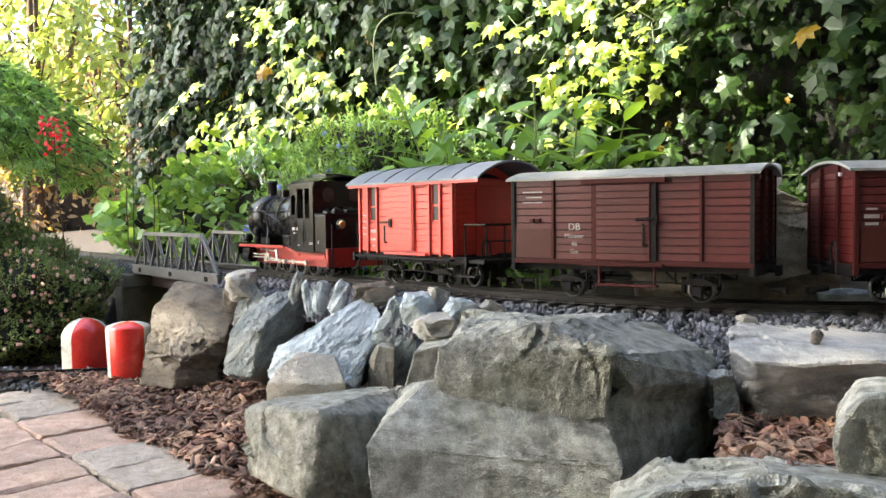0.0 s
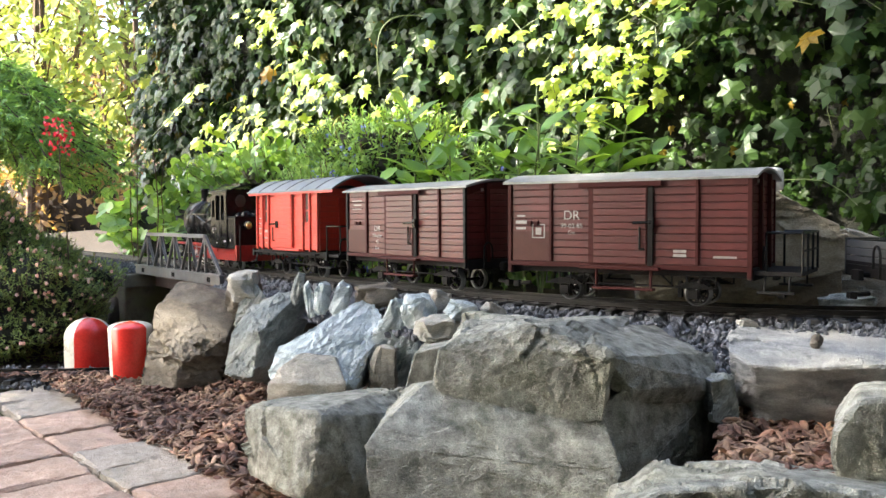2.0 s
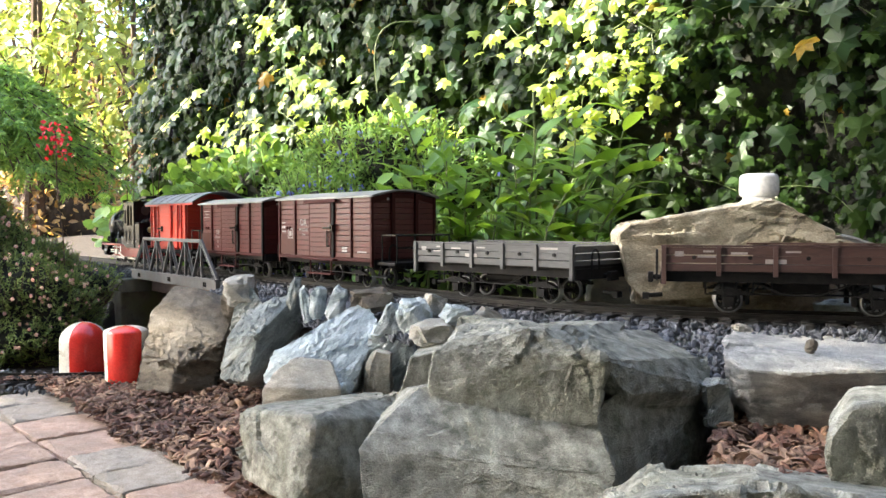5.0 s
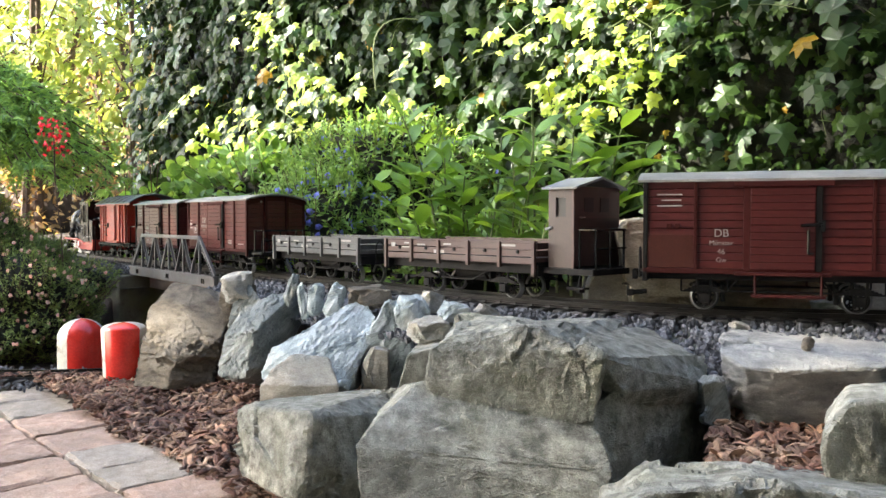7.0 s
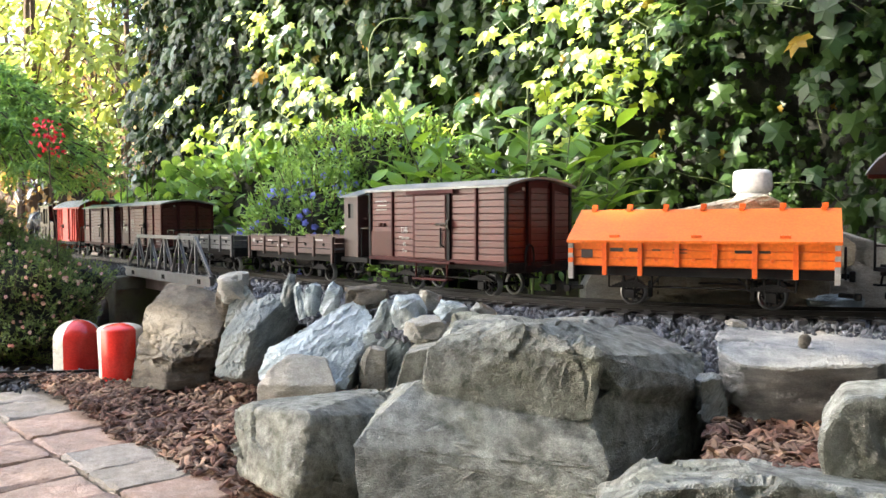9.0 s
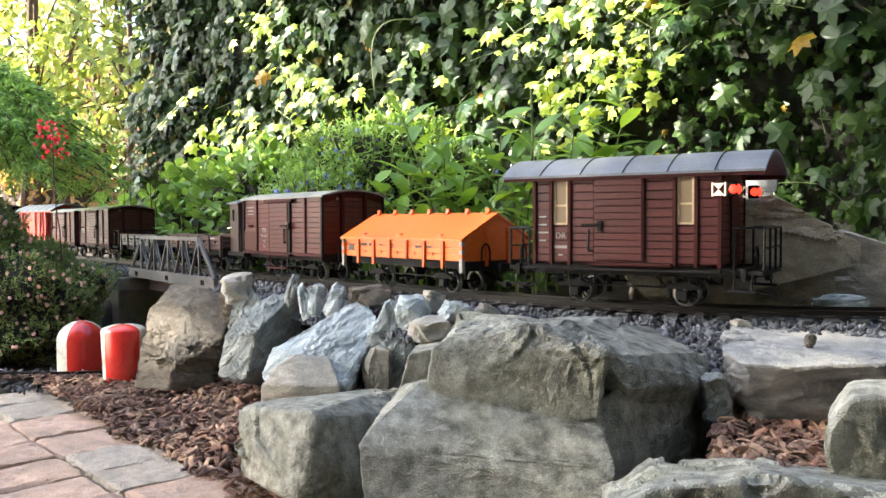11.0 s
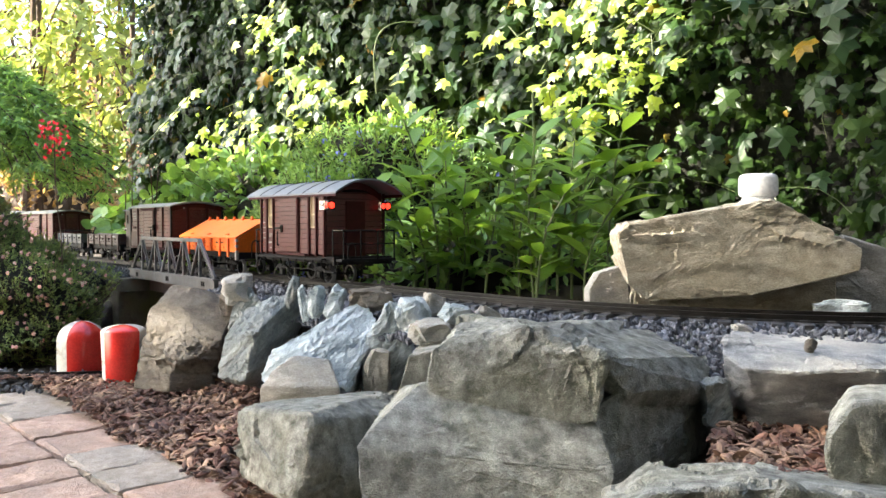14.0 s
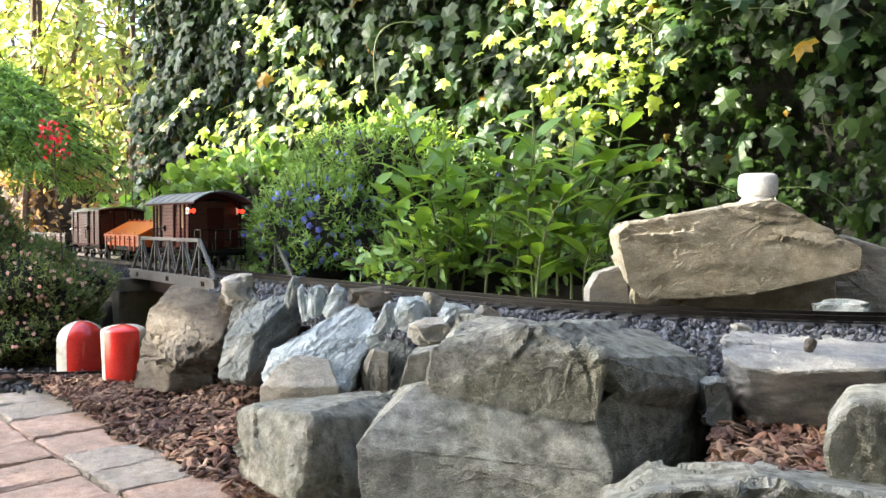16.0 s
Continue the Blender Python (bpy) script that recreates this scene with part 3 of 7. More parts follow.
sleeper_bm = box(B(), -0.0075, 0.0075, -0.052, 0.052, -0.0165, -0.0083, 0.0012)
for sx in (0.024, -0.024):
    for ss in (1, -1):
        box(sleeper_bm, -0.004, 0.004, sx + ss * 0.0045 - 0.002, sx + ss * 0.0045 + 0.002, -0.0083, -0.0058)
sleeper_me = mesh_of("sleeper", sleeper_bm, M["sleeper"])
for i in range(150):
    s = -0.9 + i * 0.0272
    part("sleeper", sleeper_me, None, track, at=line_pose(s, 0.01))

# ballast: angular stones along the line
STONES = []
for k in range(3):
    b = B()
    bmesh.ops.create_icosphere(b, subdivisions=1, radius=1.0)
    for v in b.verts:
        v.co *= 0.7 + 0.55 * noise.random()
    b.verts.ensure_lookup_table()
    STONES.append(([tuple(v.co) for v in b.verts], [tuple(v.index for v in f.verts) for f in b.faces]))
    b.free()
random.seed(11)
beds = ([], [], [])
for i in range(26000):
    s = rnd(-0.25, 2.5)
    d = rnd(-0.11, 0.175)
    if 1.22 < s < 1.80:
        continue
    size = rnd(0.0026, 0.0058)
    z = -0.0125 - max(0, abs(d) - 0.062) * 0.30 + rnd(-0.004, 0.002)
    if abs(d) < 0.06:
        z = min(z, -0.0125) - 0.0015
    p = line_point(s, d, z)
    beds[i % 3].append(Matrix.Translation(p) @ Euler((rnd(0, 6), rnd(0, 6), rnd(0, 6))).to_matrix().to_4x4() @ Matrix.Diagonal((size, size * rnd(0.6, 1), size * rnd(0.5, 0.8), 1)))
for i in range(1500):
    p = Vector((rnd(-1.5, -0.62), rnd(1.43, 1.64), 0))
    p.z = -0.204 + rnd(-0.004, 0.006)
    if abs(p.y - 1.53) < 0.05:
        p.z -= 0.006
    size = rnd(0.003, 0.006)
    beds[i % 3].append(Matrix.Translation(p) @ Euler((rnd(0, 6), rnd(0, 6), rnd(0, 6))).to_matrix().to_4x4() @ Matrix.Diagonal((size, size * rnd(0.6, 1), size * rnd(0.5, 0.8), 1)))
bed = thing("ballast_bed", "dark grey angular ballast gravel along the track", "gravel", kind="stuff")
bed_base = strip(B(), -2.6, 3.4, 0.04, [(-0.16, -0.06), (0.125, -0.065), (0.09, -0.032), (0.05, -0.021), (-0.05, -0.021), (-0.10, -0.034)])
for f in [f for f in bed_base.faces if 1.24 < near_line(*f.calc_center_median()[:2])[0] < 1.78]:
    bed_base.faces.remove(f)
part("bed_base", bed_base, M["gravel"], bed)
for i in range(3):
    part("ballast_stones", scatter("ballast_stones", STONES[i], beds[i], M["gravel"]), None, bed)


# ---------------------------------------------------------------- stones
def boulder(name, label, material, blocks, rough=0.006, step=0.012, strata=None, seed=0, category="rock", grain=30.0, flaky=0.0, group="rocks of the wall"):
    """A stone of one or more convex blocks: a block is a set of corners, or a front outline (x, z, set back) at the depth y with a back
    outline at the depth y2, shifted and scaled. The skin is cut fine and broken into flat chips and ledges; strata: the way across the layers."""
    bm = B()
    for block in blocks:
        if isinstance(block, list):
            vs = [bm.verts.new(p) for p in block]
        else:
            y, outline, y2, shift, scale = block
            pts = [(p[0], y + (p[2] if len(p) > 2 else 0.0), p[1]) for p in outline]
            cx = sum(p[0] for p in pts) / len(pts)
            cz = sum(p[2] for p in pts) / len(pts)
            vs = [bm.verts.new(p) for p in pts]
            vs += [bm.verts.new((cx + shift[0] + (x - cx) * scale, y2, cz + shift[1] + (z - cz) * scale)) for x, _, z in pts]
        bmesh.ops.convex_hull(bm, input=vs)
    bmesh.ops.delete(bm, geom=[v for v in bm.verts if not v.link_faces], context="VERTS")
    bmesh.ops.bevel(bm, geom=bm.edges[:], offset=rough * 0.30, segments=1, affect="EDGES", clamp_overlap=True)
    bmesh.ops.triangulate(bm, faces=bm.faces[:])
    for _ in range(8):
        long = [e for e in bm.edges if e.calc_length() > step]
        if not long or len(bm.faces) > 60000:
            break
        bmesh.ops.subdivide_edges(bm, edges=long, cuts=1)
        bmesh.ops.triangulate(bm, faces=[f for f in bm.faces if len(f.verts) > 3])
    bm.normal_update()
    off = Vector((seed * 3.1, seed * 1.7, seed * 0.9))
    moves = []
    k = Vector(strata).normalized() if strata else None
    for v in bm.verts:
        p = v.co + off
        q = p * grain
        if k:
            q = q + k * (p.dot(k) * grain * (1.6 + 2.4 * flaky))
        warp = noise.noise_vector(q * 0.5) * 0.45
        # flat chips, each tilted its own way, with small steps between them
        d = 0.0
        for scale, amount in ((0.75, 1.35), (2.0, 0.42)):
            w = q * scale + warp
            _, near = noise.voronoi(w)
            d += amount * (w - near[0]).dot(noise.cell_vector(near[0] * 7.3 + off) - Vector((0.5, 0.5, 0.5))) * 2.0
        # some stretches are split rough, others worn smooth
        worn = fold(noise.noise(q * 0.32 + Vector((7, 3, 1))), -0.25, 0.30)
        d *= (0.15 + 0.85 * worn) * (1 - 0.62 * flaky) * (0.85 if k else 1.0)
        d += noise.fractal(q * 0.22, 0.9, 2.1, 4) * 0.55
        if flaky:
            ply = p.dot(k) * 62 + 2.4 * noise.noise(p * 14)
            d += flaky * 0.42 * (ply - math.floor(ply) - 0.5)
            ply = p.dot(k) * 190 + 2.0 * noise.noise(p * 30)
            d += flaky * 0.22 * (ply - math.floor(ply) - 0.5)
        crack = abs(noise.noise(q * 0.35 + warp))
        d -= 0.55 * max(0.0, 1 - crack * 22) * worn
        d += noise.fractal(p * 130, 0.8, 2.1, 3) * (0.10 + 0.16 * worn) + noise.noise(p * 330) * 0.10
        moves.append(v.normal * d * rough)
    for v, m in zip(bm.verts, moves):
        v.co += m
    me = mesh_of(name, bm, material, True)
    me.set_sharp_from_angle(angle=radians(20))
    return tagged(new(name, me), label, category, group)


boulder("boulder", "large grey boulder with an overhanging ledge and a flat top", M["stone"], [
    [(-0.059, 0.585, -0.108), (-0.064, 0.600, -0.071), (-0.056, 0.612, -0.061), (-0.018, 0.668, -0.036), (0.040, 0.660, -0.058), (0.076, 0.658, -0.052), (0.125, 0.650, -0.059), (0.132, 0.612, -0.096), (0.127, 0.600, -0.113), (-0.050, 0.850, -0.082), (0.175, 0.850, -0.082), (-0.050, 0.850, -0.189), (0.175, 0.850, -0.189)],
    [(-0.012, 0.656, -0.037), (0.043, 0.646, -0.066), (0.057, 0.644, -0.070), (0.124, 0.640, -0.060), (-0.007, 0.664, -0.008), (0.007, 0.676, 0.002), (0.040, 0.668, 0.006), (0.081, 0.662, 0.013), (0.102, 0.648, -0.005), (0.129, 0.642, -0.010), (0.022, 0.870, -0.007), (0.135, 0.900, -0.013), (0.211, 0.930, -0.014), (0.073, 0.900, -0.092), (0.198, 0.900, -0.092)],
    [(0.082, 0.668, 0.010), (0.103, 0.652, -0.007), (0.129, 0.646, -0.012), (0.152, 0.660, -0.041), (0.262, 0.800, -0.036), (0.258, 0.765, -0.059), (0.228, 0.860, -0.037), (0.238, 0.930, -0.025), (0.135, 0.900, -0.016), (0.157, 0.672, -0.058), (0.258, 0.775, -0.074), (0.262, 0.950, -0.076), (0.138, 0.920, -0.065)],
    [(0.121, 0.648, -0.057), (0.149, 0.664, -0.040), (0.139, 0.640, -0.105), (0.135, 0.632, -0.124), (0.265, 0.790, -0.069), (0.279, 0.815, -0.154), (0.274, 0.815, -0.177), (0.132, 0.800, -0.172), (0.140, 0.850, -0.082), (0.289, 0.930, -0.138), (0.289, 0.930, -0.092)],
], rough=0.0078, step=0.0038, seed=1, grain=21)
boulder("boulder", "squared grey block with a pale face and a smooth flat top", M["stone"], [
    [(-0.237, 0.905, -0.112), (-0.132, 0.800, -0.094), (-0.117, 0.812, -0.103), (-0.056, 0.900, -0.119), (-0.203, 0.960, -0.118), (-0.051, 0.990, -0.106), (-0.100, 1.000, -0.111), (-0.223, 0.880, -0.180), (-0.232, 0.900, -0.161), (-0.149, 0.785, -0.175), (-0.130, 0.790, -0.124), (-0.138, 0.782, -0.179), (-0.053, 0.910, -0.225), (-0.076, 0.840, -0.200), (-0.205, 0.970, -0.229), (-0.058, 0.990, -0.215)]],
    rough=0.0080, step=0.0046, seed=2, grain=24)
boulder("boulder", "layered slab with a pale flat top and blue-grey sides", M["slabstone"], [
    [(0.271, 0.780, -0.019), (0.261, 0.745, -0.021), (0.271, 0.712, -0.031), (0.310, 0.700, -0.032), (0.427, 0.700, -0.027), (0.316, 0.885, -0.019), (0.330, 0.900, -0.018), (0.562, 0.920, -0.025), (0.273, 0.760, -0.075), (0.288, 0.735, -0.084), (0.352, 0.725, -0.090), (0.440, 0.720, -0.080), (0.336, 0.900, -0.105), (0.549, 0.900, -0.117)]],
    rough=0.0074, step=0.0044, strata=(0.05, 0.1, 1), seed=3, grain=22)
boulder("boulder", "rounded pale grey stone on bark mulch", M["stone"], [
    (0.555, [(0.272, -0.050), (0.288, -0.028), (0.345, -0.022), (0.36, -0.10), (0.300, -0.120), (0.280, -0.095), (0.271, -0.068)], 0.63, (0.035, 0.002), 0.9)],
    rough=0.006, step=0.0048, seed=4)
boulder("boulder", "low grey slab lying in front of the other rocks", M["stone"], [
    (0.475, [(0.094, -0.082), (0.128, -0.064), (0.200, -0.060), (0.300, -0.072), (0.33, -0.16), (0.09, -0.16)], 0.60, (0.03, -0.022), 1.0)],
    rough=0.0034, step=0.0048, seed=5)
boulder("boulder", "upright brown-grey boulder beside the bridge", M["brownstone"], [
    [(-0.529, 1.360, -0.184), (-0.521, 1.375, -0.118), (-0.522, 1.420, -0.053), (-0.491, 1.470, -0.016), (-0.447, 1.450, -0.020), (-0.391, 1.480, -0.041), (-0.370, 1.420, -0.063), (-0.381, 1.380, -0.102), (-0.450, 1.335, -0.142), (-0.393, 1.370, -0.182), (-0.458, 1.330, -0.183), (-0.573, 1.600, -0.084), (-0.439, 1.600, -0.067), (-0.584, 1.600, -0.229), (-0.450, 1.600, -0.229)]],
    rough=0.0090, step=0.0066, strata=(0.4, 0.2, 1), seed=6, grain=18)
boulder("boulder", "dark split slate with a pale streaked edge, standing upright", M["darkslate"], [
    [(-0.344, 1.219, -0.135), (-0.337, 1.238, -0.078), (-0.316, 1.257, -0.041), (-0.273, 1.276, -0.017), (-0.225, 1.276, -0.008), (-0.288, 1.176, -0.131), (-0.279, 1.185, -0.063), (-0.216, 1.296, -0.046), (-0.254, 1.286, -0.087), (-0.283, 1.276, -0.128), (-0.326, 1.219, -0.143), (-0.279, 1.276, -0.163), (-0.318, 1.363, -0.057), (-0.241, 1.363, -0.038)],
    [(-0.344, 1.276, -0.083), (-0.340, 1.296, -0.035), (-0.341, 1.315, -0.008), (-0.313, 1.305, -0.003), (-0.289, 1.286, -0.031), (-0.318, 1.286, -0.120), (-0.360, 1.344, -0.130), (-0.331, 1.382, -0.039)]],
    rough=0.0055, step=0.0055, strata=(1, 0.2, -0.75), seed=7, flaky=1.0)
boulder("boulder", "slanting pale blue-grey slate with split layers", M["slate"], [
    [(-0.238, 1.044, -0.100), (-0.226, 1.063, -0.070), (-0.172, 1.100, -0.043), (-0.115, 1.146, -0.012), (-0.093, 1.119, -0.034), (-0.096, 1.081, -0.058), (-0.129, 1.008, -0.108), (-0.120, 1.017, -0.117), (-0.223, 1.017, -0.120), (-0.189, 1.026, -0.076), (-0.232, 1.174, -0.101), (-0.103, 1.202, -0.056), (-0.117, 1.174, -0.142)]],
    rough=0.0058, step=0.0050, strata=(-0.62, 0.1, 0.8), seed=8, flaky=1.0)
boulder("boulder", "rough tan stone leaning on the slate", M["palestone"], [
    [(-0.232, 1.010, -0.109), (-0.209, 1.020, -0.082), (-0.189, 1.030, -0.071), (-0.146, 1.030, -0.077), (-0.128, 1.000, -0.106), (-0.128, 1.000, -0.134), (-0.232, 1.010, -0.137), (-0.183, 0.995, -0.105), (-0.218, 1.100, -0.104), (-0.149, 1.100, -0.104), (-0.149, 1.100, -0.157)]],
    rough=0.006, step=0.006, seed=9)
boulder("boulder", "pointed pale slate standing upright", M["slate"], [
    (1.075, [(-0.105, -0.060), (-0.072, -0.004), (-0.060, -0.018), (-0.043, -0.057), (-0.038, -0.100), (-0.060, -0.160), (-0.112, -0.160)], 1.16, (0.012, 0.0), 0.85)],
    rough=0.0055, step=0.0055, strata=(1, 0.3, -0.4), seed=10, flaky=1.0)
boulder("boulder", "small yellowish upright slate", M["palestone"], [
    (1.045, [(-0.103, -0.083), (-0.091, -0.066), (-0.069, -0.070), (-0.072, -0.155), (-0.108, -0.155)], 1.085, (0.004, 0.0), 0.9)],
    rough=0.005, step=0.007, strata=(1, 0, 0.2), seed=11)
boulder("boulder", "pale smooth stone behind the large boulder", M["stone"], [
    (0.915, [(-0.060, -0.125), (-0.038, -0.054), (-0.010, -0.046), (0.020, -0.046), (0.03, -0.14), (-0.06, -0.15)], 1.02, (0.012, 0.010), 0.9)],
    rough=0.004, step=0.008, seed=12)
boulder("boulder", "large veined brown boulder with a dark undercut behind the track", M["vein"], [
    (1.020, [(0.222, 0.086), (0.236, 0.098), (0.300, 0.106), (0.370, 0.119), (0.416, 0.131), (0.448, 0.119), (0.470, 0.088), (0.535, 0.068), (0.532, 0.040), (0.40, 0.008), (0.26, -0.002), (0.235, 0.02)], 1.17, (0.008, 0.0), 0.92),
    (1.075, [(0.255, 0.05), (0.530, 0.06), (0.525, -0.07), (0.26, -0.07)], 1.17, (0.005, 0.0), 0.95)],
    rough=0.0052, step=0.0065, strata=(0.1, 0, 1), seed=13, grain=20, group="rocks behind the track")
boulder("boulder", "pale grey stone beside the veined boulder", M["palestone"], [
    (1.10, [(0.500, 0.066), (0.550, 0.082), (0.640, 0.060), (0.66, -0.05), (0.50, -0.05)], 1.22, (0.0, 0.0), 0.9)], rough=0.007, step=0.012, seed=14, group="rocks behind the track")
boulder("boulder", "small pale stone beside the veined boulder", M["palestone"], [
    (1.09, [(0.199, 0.010), (0.213, 0.034), (0.249, 0.044), (0.264, -0.05), (0.198, -0.05)], 1.15, (0.0, 0.0), 0.9)], rough=0.005, step=0.010, seed=15, group="rocks behind the track")
boulder("boulder", "smooth grey boulder beside the bridge", M["stone"], [
    (2.26, [(-0.640, 0.080), (-0.603, 0.132), (-0.522, 0.138), (-0.474, 0.093), (-0.452, -0.08), (-0.645, -0.08)], 2.40, (0.0, 0.0), 0.85)], rough=0.009, step=0.014, seed=16, group="rocks behind the track")
boulder("boulder", "grey stone among the ground cover", M["stone"], [
    (2.28, [(-0.600, 0.185), (-0.545, 0.230), (-0.480, 0.240), (-0.44, 0.19), (-0.45, -0.03), (-0.60, -0.03)], 2.38, (0.0, 0.0), 0.85)], rough=0.009, step=0.016, seed=17, group="rocks behind the track")
boulder("boulder", "low grey slate filling a gap in the wall", M["darkslate"], [
    [(0.238, 0.935, -0.028), (0.319, 0.945, -0.027), (0.310, 0.900, -0.033), (0.296, 0.870, -0.059), (0.232, 0.885, -0.046), (0.235, 0.910, -0.032), (0.301, 0.880, -0.088), (0.236, 0.900, -0.092), (0.325, 0.960, -0.065), (0.245, 0.960, -0.065)]], rough=0.004, step=0.007, strata=(0.1, 0, 1), seed=18)
boulder("boulder", "small blue-grey stone wedged between the rocks", M["darkslate"], [
    (0.735, [(0.243, -0.050), (0.266, -0.046), (0.270, -0.082), (0.256, -0.092), (0.244, -0.085)], 0.78, (0.0, 0.0), 0.9)], rough=0.004, step=0.006, seed=19)

# small stones that hold the ballast: x, y, z, width, depth, height, lean, material
random.seed(5)
for i, (x, y, z, w, d, h, lean, m) in enumerate([
        (-0.012, 0.98, -0.047, 0.056, 0.06, 0.034, 0, "palestone"), (0.018, 0.985, -0.024, 0.040, 0.04, 0.026, 15, "slate"), (-0.038, 1.02, -0.035, 0.044, 0.05, 0.044, -12, "slate"),
        (-0.012, 1.06, -0.020, 0.030, 0.03, 0.030, 5, "palestone"), (0.055, 0.99, -0.022, 0.030, 0.02, 0.020, 32, "palestone"), (-0.104, 1.16, -0.024, 0.062, 0.05, 0.034, -6, "brownstone"),
        (-0.190, 1.21, -0.040, 0.018, 0.03, 0.052, 8, "slate"), (-0.160, 1.20, -0.045, 0.026, 0.03, 0.056, 14, "slate"), (-0.237, 1.26, -0.03, 0.016, 0.03, 0.050, 16, "darkslate"),
        (-0.338, 1.32, -0.030, 0.052, 0.06, 0.052, -10, "palestone"), (-0.215, 1.24, -0.05, 0.014, 0.03, 0.055, -8, "slate"),
        (0.500, 1.005, -0.016, 0.066, 0.03, 0.022, 0, "slate"), (0.335, 0.895, -0.022, 0.022, 0.018, 0.010, 10, "palestone"), (-0.36, 1.42, -0.06, 0.05, 0.06, 0.07, 6, "brownstone"),
        (-0.21, 0.98, -0.178, 0.03, 0.03, 0.022, 0, "slate")]):
    bm = B()
    bmesh.ops.create_icosphere(bm, subdivisions=3, radius=1.0)
    off = Vector((i * 2.3, 1, 5))
    for v in bm.verts:
        n = v.co.normalized()
        q = Vector([math.copysign(abs(c) ** 0.6, c) for c in n])
        v.co = q * (0.5 + 0.16 * noise.noise(n * 1.6 + off) + 0.045 * noise.cell(n * 2.2 + off) + 0.05 * noise.noise(n * 6 + off))
        v.co = Vector((v.co.x * w * 0.95, v.co.y * d, v.co.z * h * 0.95))
    me = mesh_of("stone", bm, M[m], False)
    ob = tagged(new("stone", me), {"slate": "small blue-grey slate chip beside the ballast", "darkslate": "small dark slate standing on edge", "palestone": "small pale stone beside the ballast",
                                  "brownstone": "small brown stone beside the ballast"}[m], "stone", "small stones of the wall")
    ob.matrix_basis = pose(x, y, z + h * 0.4, 0, lean, rnd(-20, 20))

# a snail shell on the slab and a white glazed knob on the veined boulder
shell = B()
for i in range(26):
    a = i * 0.42
    r = 0.0012 + i * 0.00016
    bmesh.ops.create_icosphere(shell, subdivisions=1, radius=r, matrix=Matrix.Translation((math.cos(a) * i * 0.00017, rnd(-.0003, .0003), math.sin(a) * i * 0.00017)))
tagged(new("snail_shell", mesh_of("snail_shell", shell, M["brownstone"], True)), "small brown snail shell on the pale slab", "shell").matrix_basis = pose(0.351, 0.757, -0.0165, 0, 20, 30)
knob = thing("glazed_lid", "white glazed knob lid resting on the veined boulder", "lid", at=pose(0.425, 1.085, 0.126))
part("collar", lathe(B(), [(0, -0.006), (0.028, -0.006), (0.027, 0.0), (0.021, 0.006), (0.020, 0.011), (0, 0.011)], 32), M["white_plastic"], knob, smooth=True)
part("cap", lathe(B(), [(0, 0.009), (0.021, 0.009), (0.0250, 0.012), (0.0255, 0.018), (0.0252, 0.034), (0.0235, 0.0385), (0.019, 0.0402), (0, 0.0405)], 32), M["white_plastic"], knob, smooth=True)


# ---------------------------------------------------------------- red and white bollards at the lower track
def bollard(at, label, r, h, sharp):
    t = thing("bollard", label, "bollard", "red and white bollards", at=at)
    n = 32
    dome = 0.012 if sharp else r * 0.85
    prof = [(r * (0.90 if sharp else 1.0), 0.0), (r * (0.91 if sharp else 1.0), 0.004)]
    prof += [(r, h - dome)]
    prof += [(r * math.cos(a), h - dome + dome * math.sin(a)) for a in [radians(k) for k in (15, 30, 45, 60, 75, 85)]] + [(0, h)]
    for lo, hi, m, name in ((0, 9, "red_gloss", "red_stripe"), (9, 16, "white_gloss", "white_stripe"), (16, 25, "red_gloss", "red_stripe"), (25, 32, "white_gloss", "white_stripe")):
        bm = B()
        rings = [[bm.verts.new((q * math.cos(2 * math.pi * i / n), q * math.sin(2 * math.pi * i / n), z)) for i in range(lo, hi + 1)] for q, z in prof]
        for a, b in zip(rings, rings[1:]):
            for i in range(hi - lo):
                bm.faces.new((a[i], a[i + 1], b[i + 1], b[i]))
        bmesh.ops.remove_doubles(bm, verts=bm.verts[:], dist=1e-6)
        part(name, bm, M[m], t, smooth=True)
    return t


bollard(pose(-0.745, 1.655, -0.206, 0, 0, -102), "domed bollard in glossy red and white stripes", 0.047, 0.104, False)
bollard(pose(-0.575, 1.445, -0.203, 0, 0, -126), "flat-topped bollard in glossy red and white stripes", 0.0385, 0.120, True)

# lower track in front of the bollards
low_track = thing("lower_track", "narrow dark track on the lower level", "railway track", kind="structure")
low_pts = [Vector((-1.6 + 0.05 * i, 1.53 + 0.012 * math.sin(i * 0.2) + max(0, i - 15) ** 2 * 0.0016, -0.190)) for i in range(27)]


def sweep_path(bm, pts, side, section):
    prev = None
    for i, p in enumerate(pts):
        d = (pts[min(i + 1, len(pts) - 1)] - pts[max(i - 1, 0)]).normalized()
        nrm = Vector((d.y, -d.x, 0))
        ring = [bm.verts.new(p + nrm * (side + a) + Vector((0, 0, z))) for a, z in section]
        if prev:
            for k in range(len(section)):
                j = (k + 1) % len(section)
                bm.faces.new((prev[k], prev[j], ring[j], ring[k]))
        prev = ring
    return bm


for c in (0.024, -0.024):
    part("rail", sweep_path(B(), low_pts, c, rail_section(0)), M["rail"], low_track)
for i in range(44):
    k = i * 0.6
    a = low_pts[int(k)].lerp(low_pts[min(int(k) + 1, 26)], k - int(k))
    d = low_pts[min(int(k) + 1, 26)] - low_pts[int(k)]
    part("sleeper", sleeper_me, None, low_track, at=Matrix.Translation(a) @ Matrix.Rotation(math.atan2(d.y, d.x), 4, "Z"))

# ---------------------------------------------------------------- truss bridge
S0, S1 = 1.236, 1.772
mid, mh = line_at((S0 + S1) / 2)
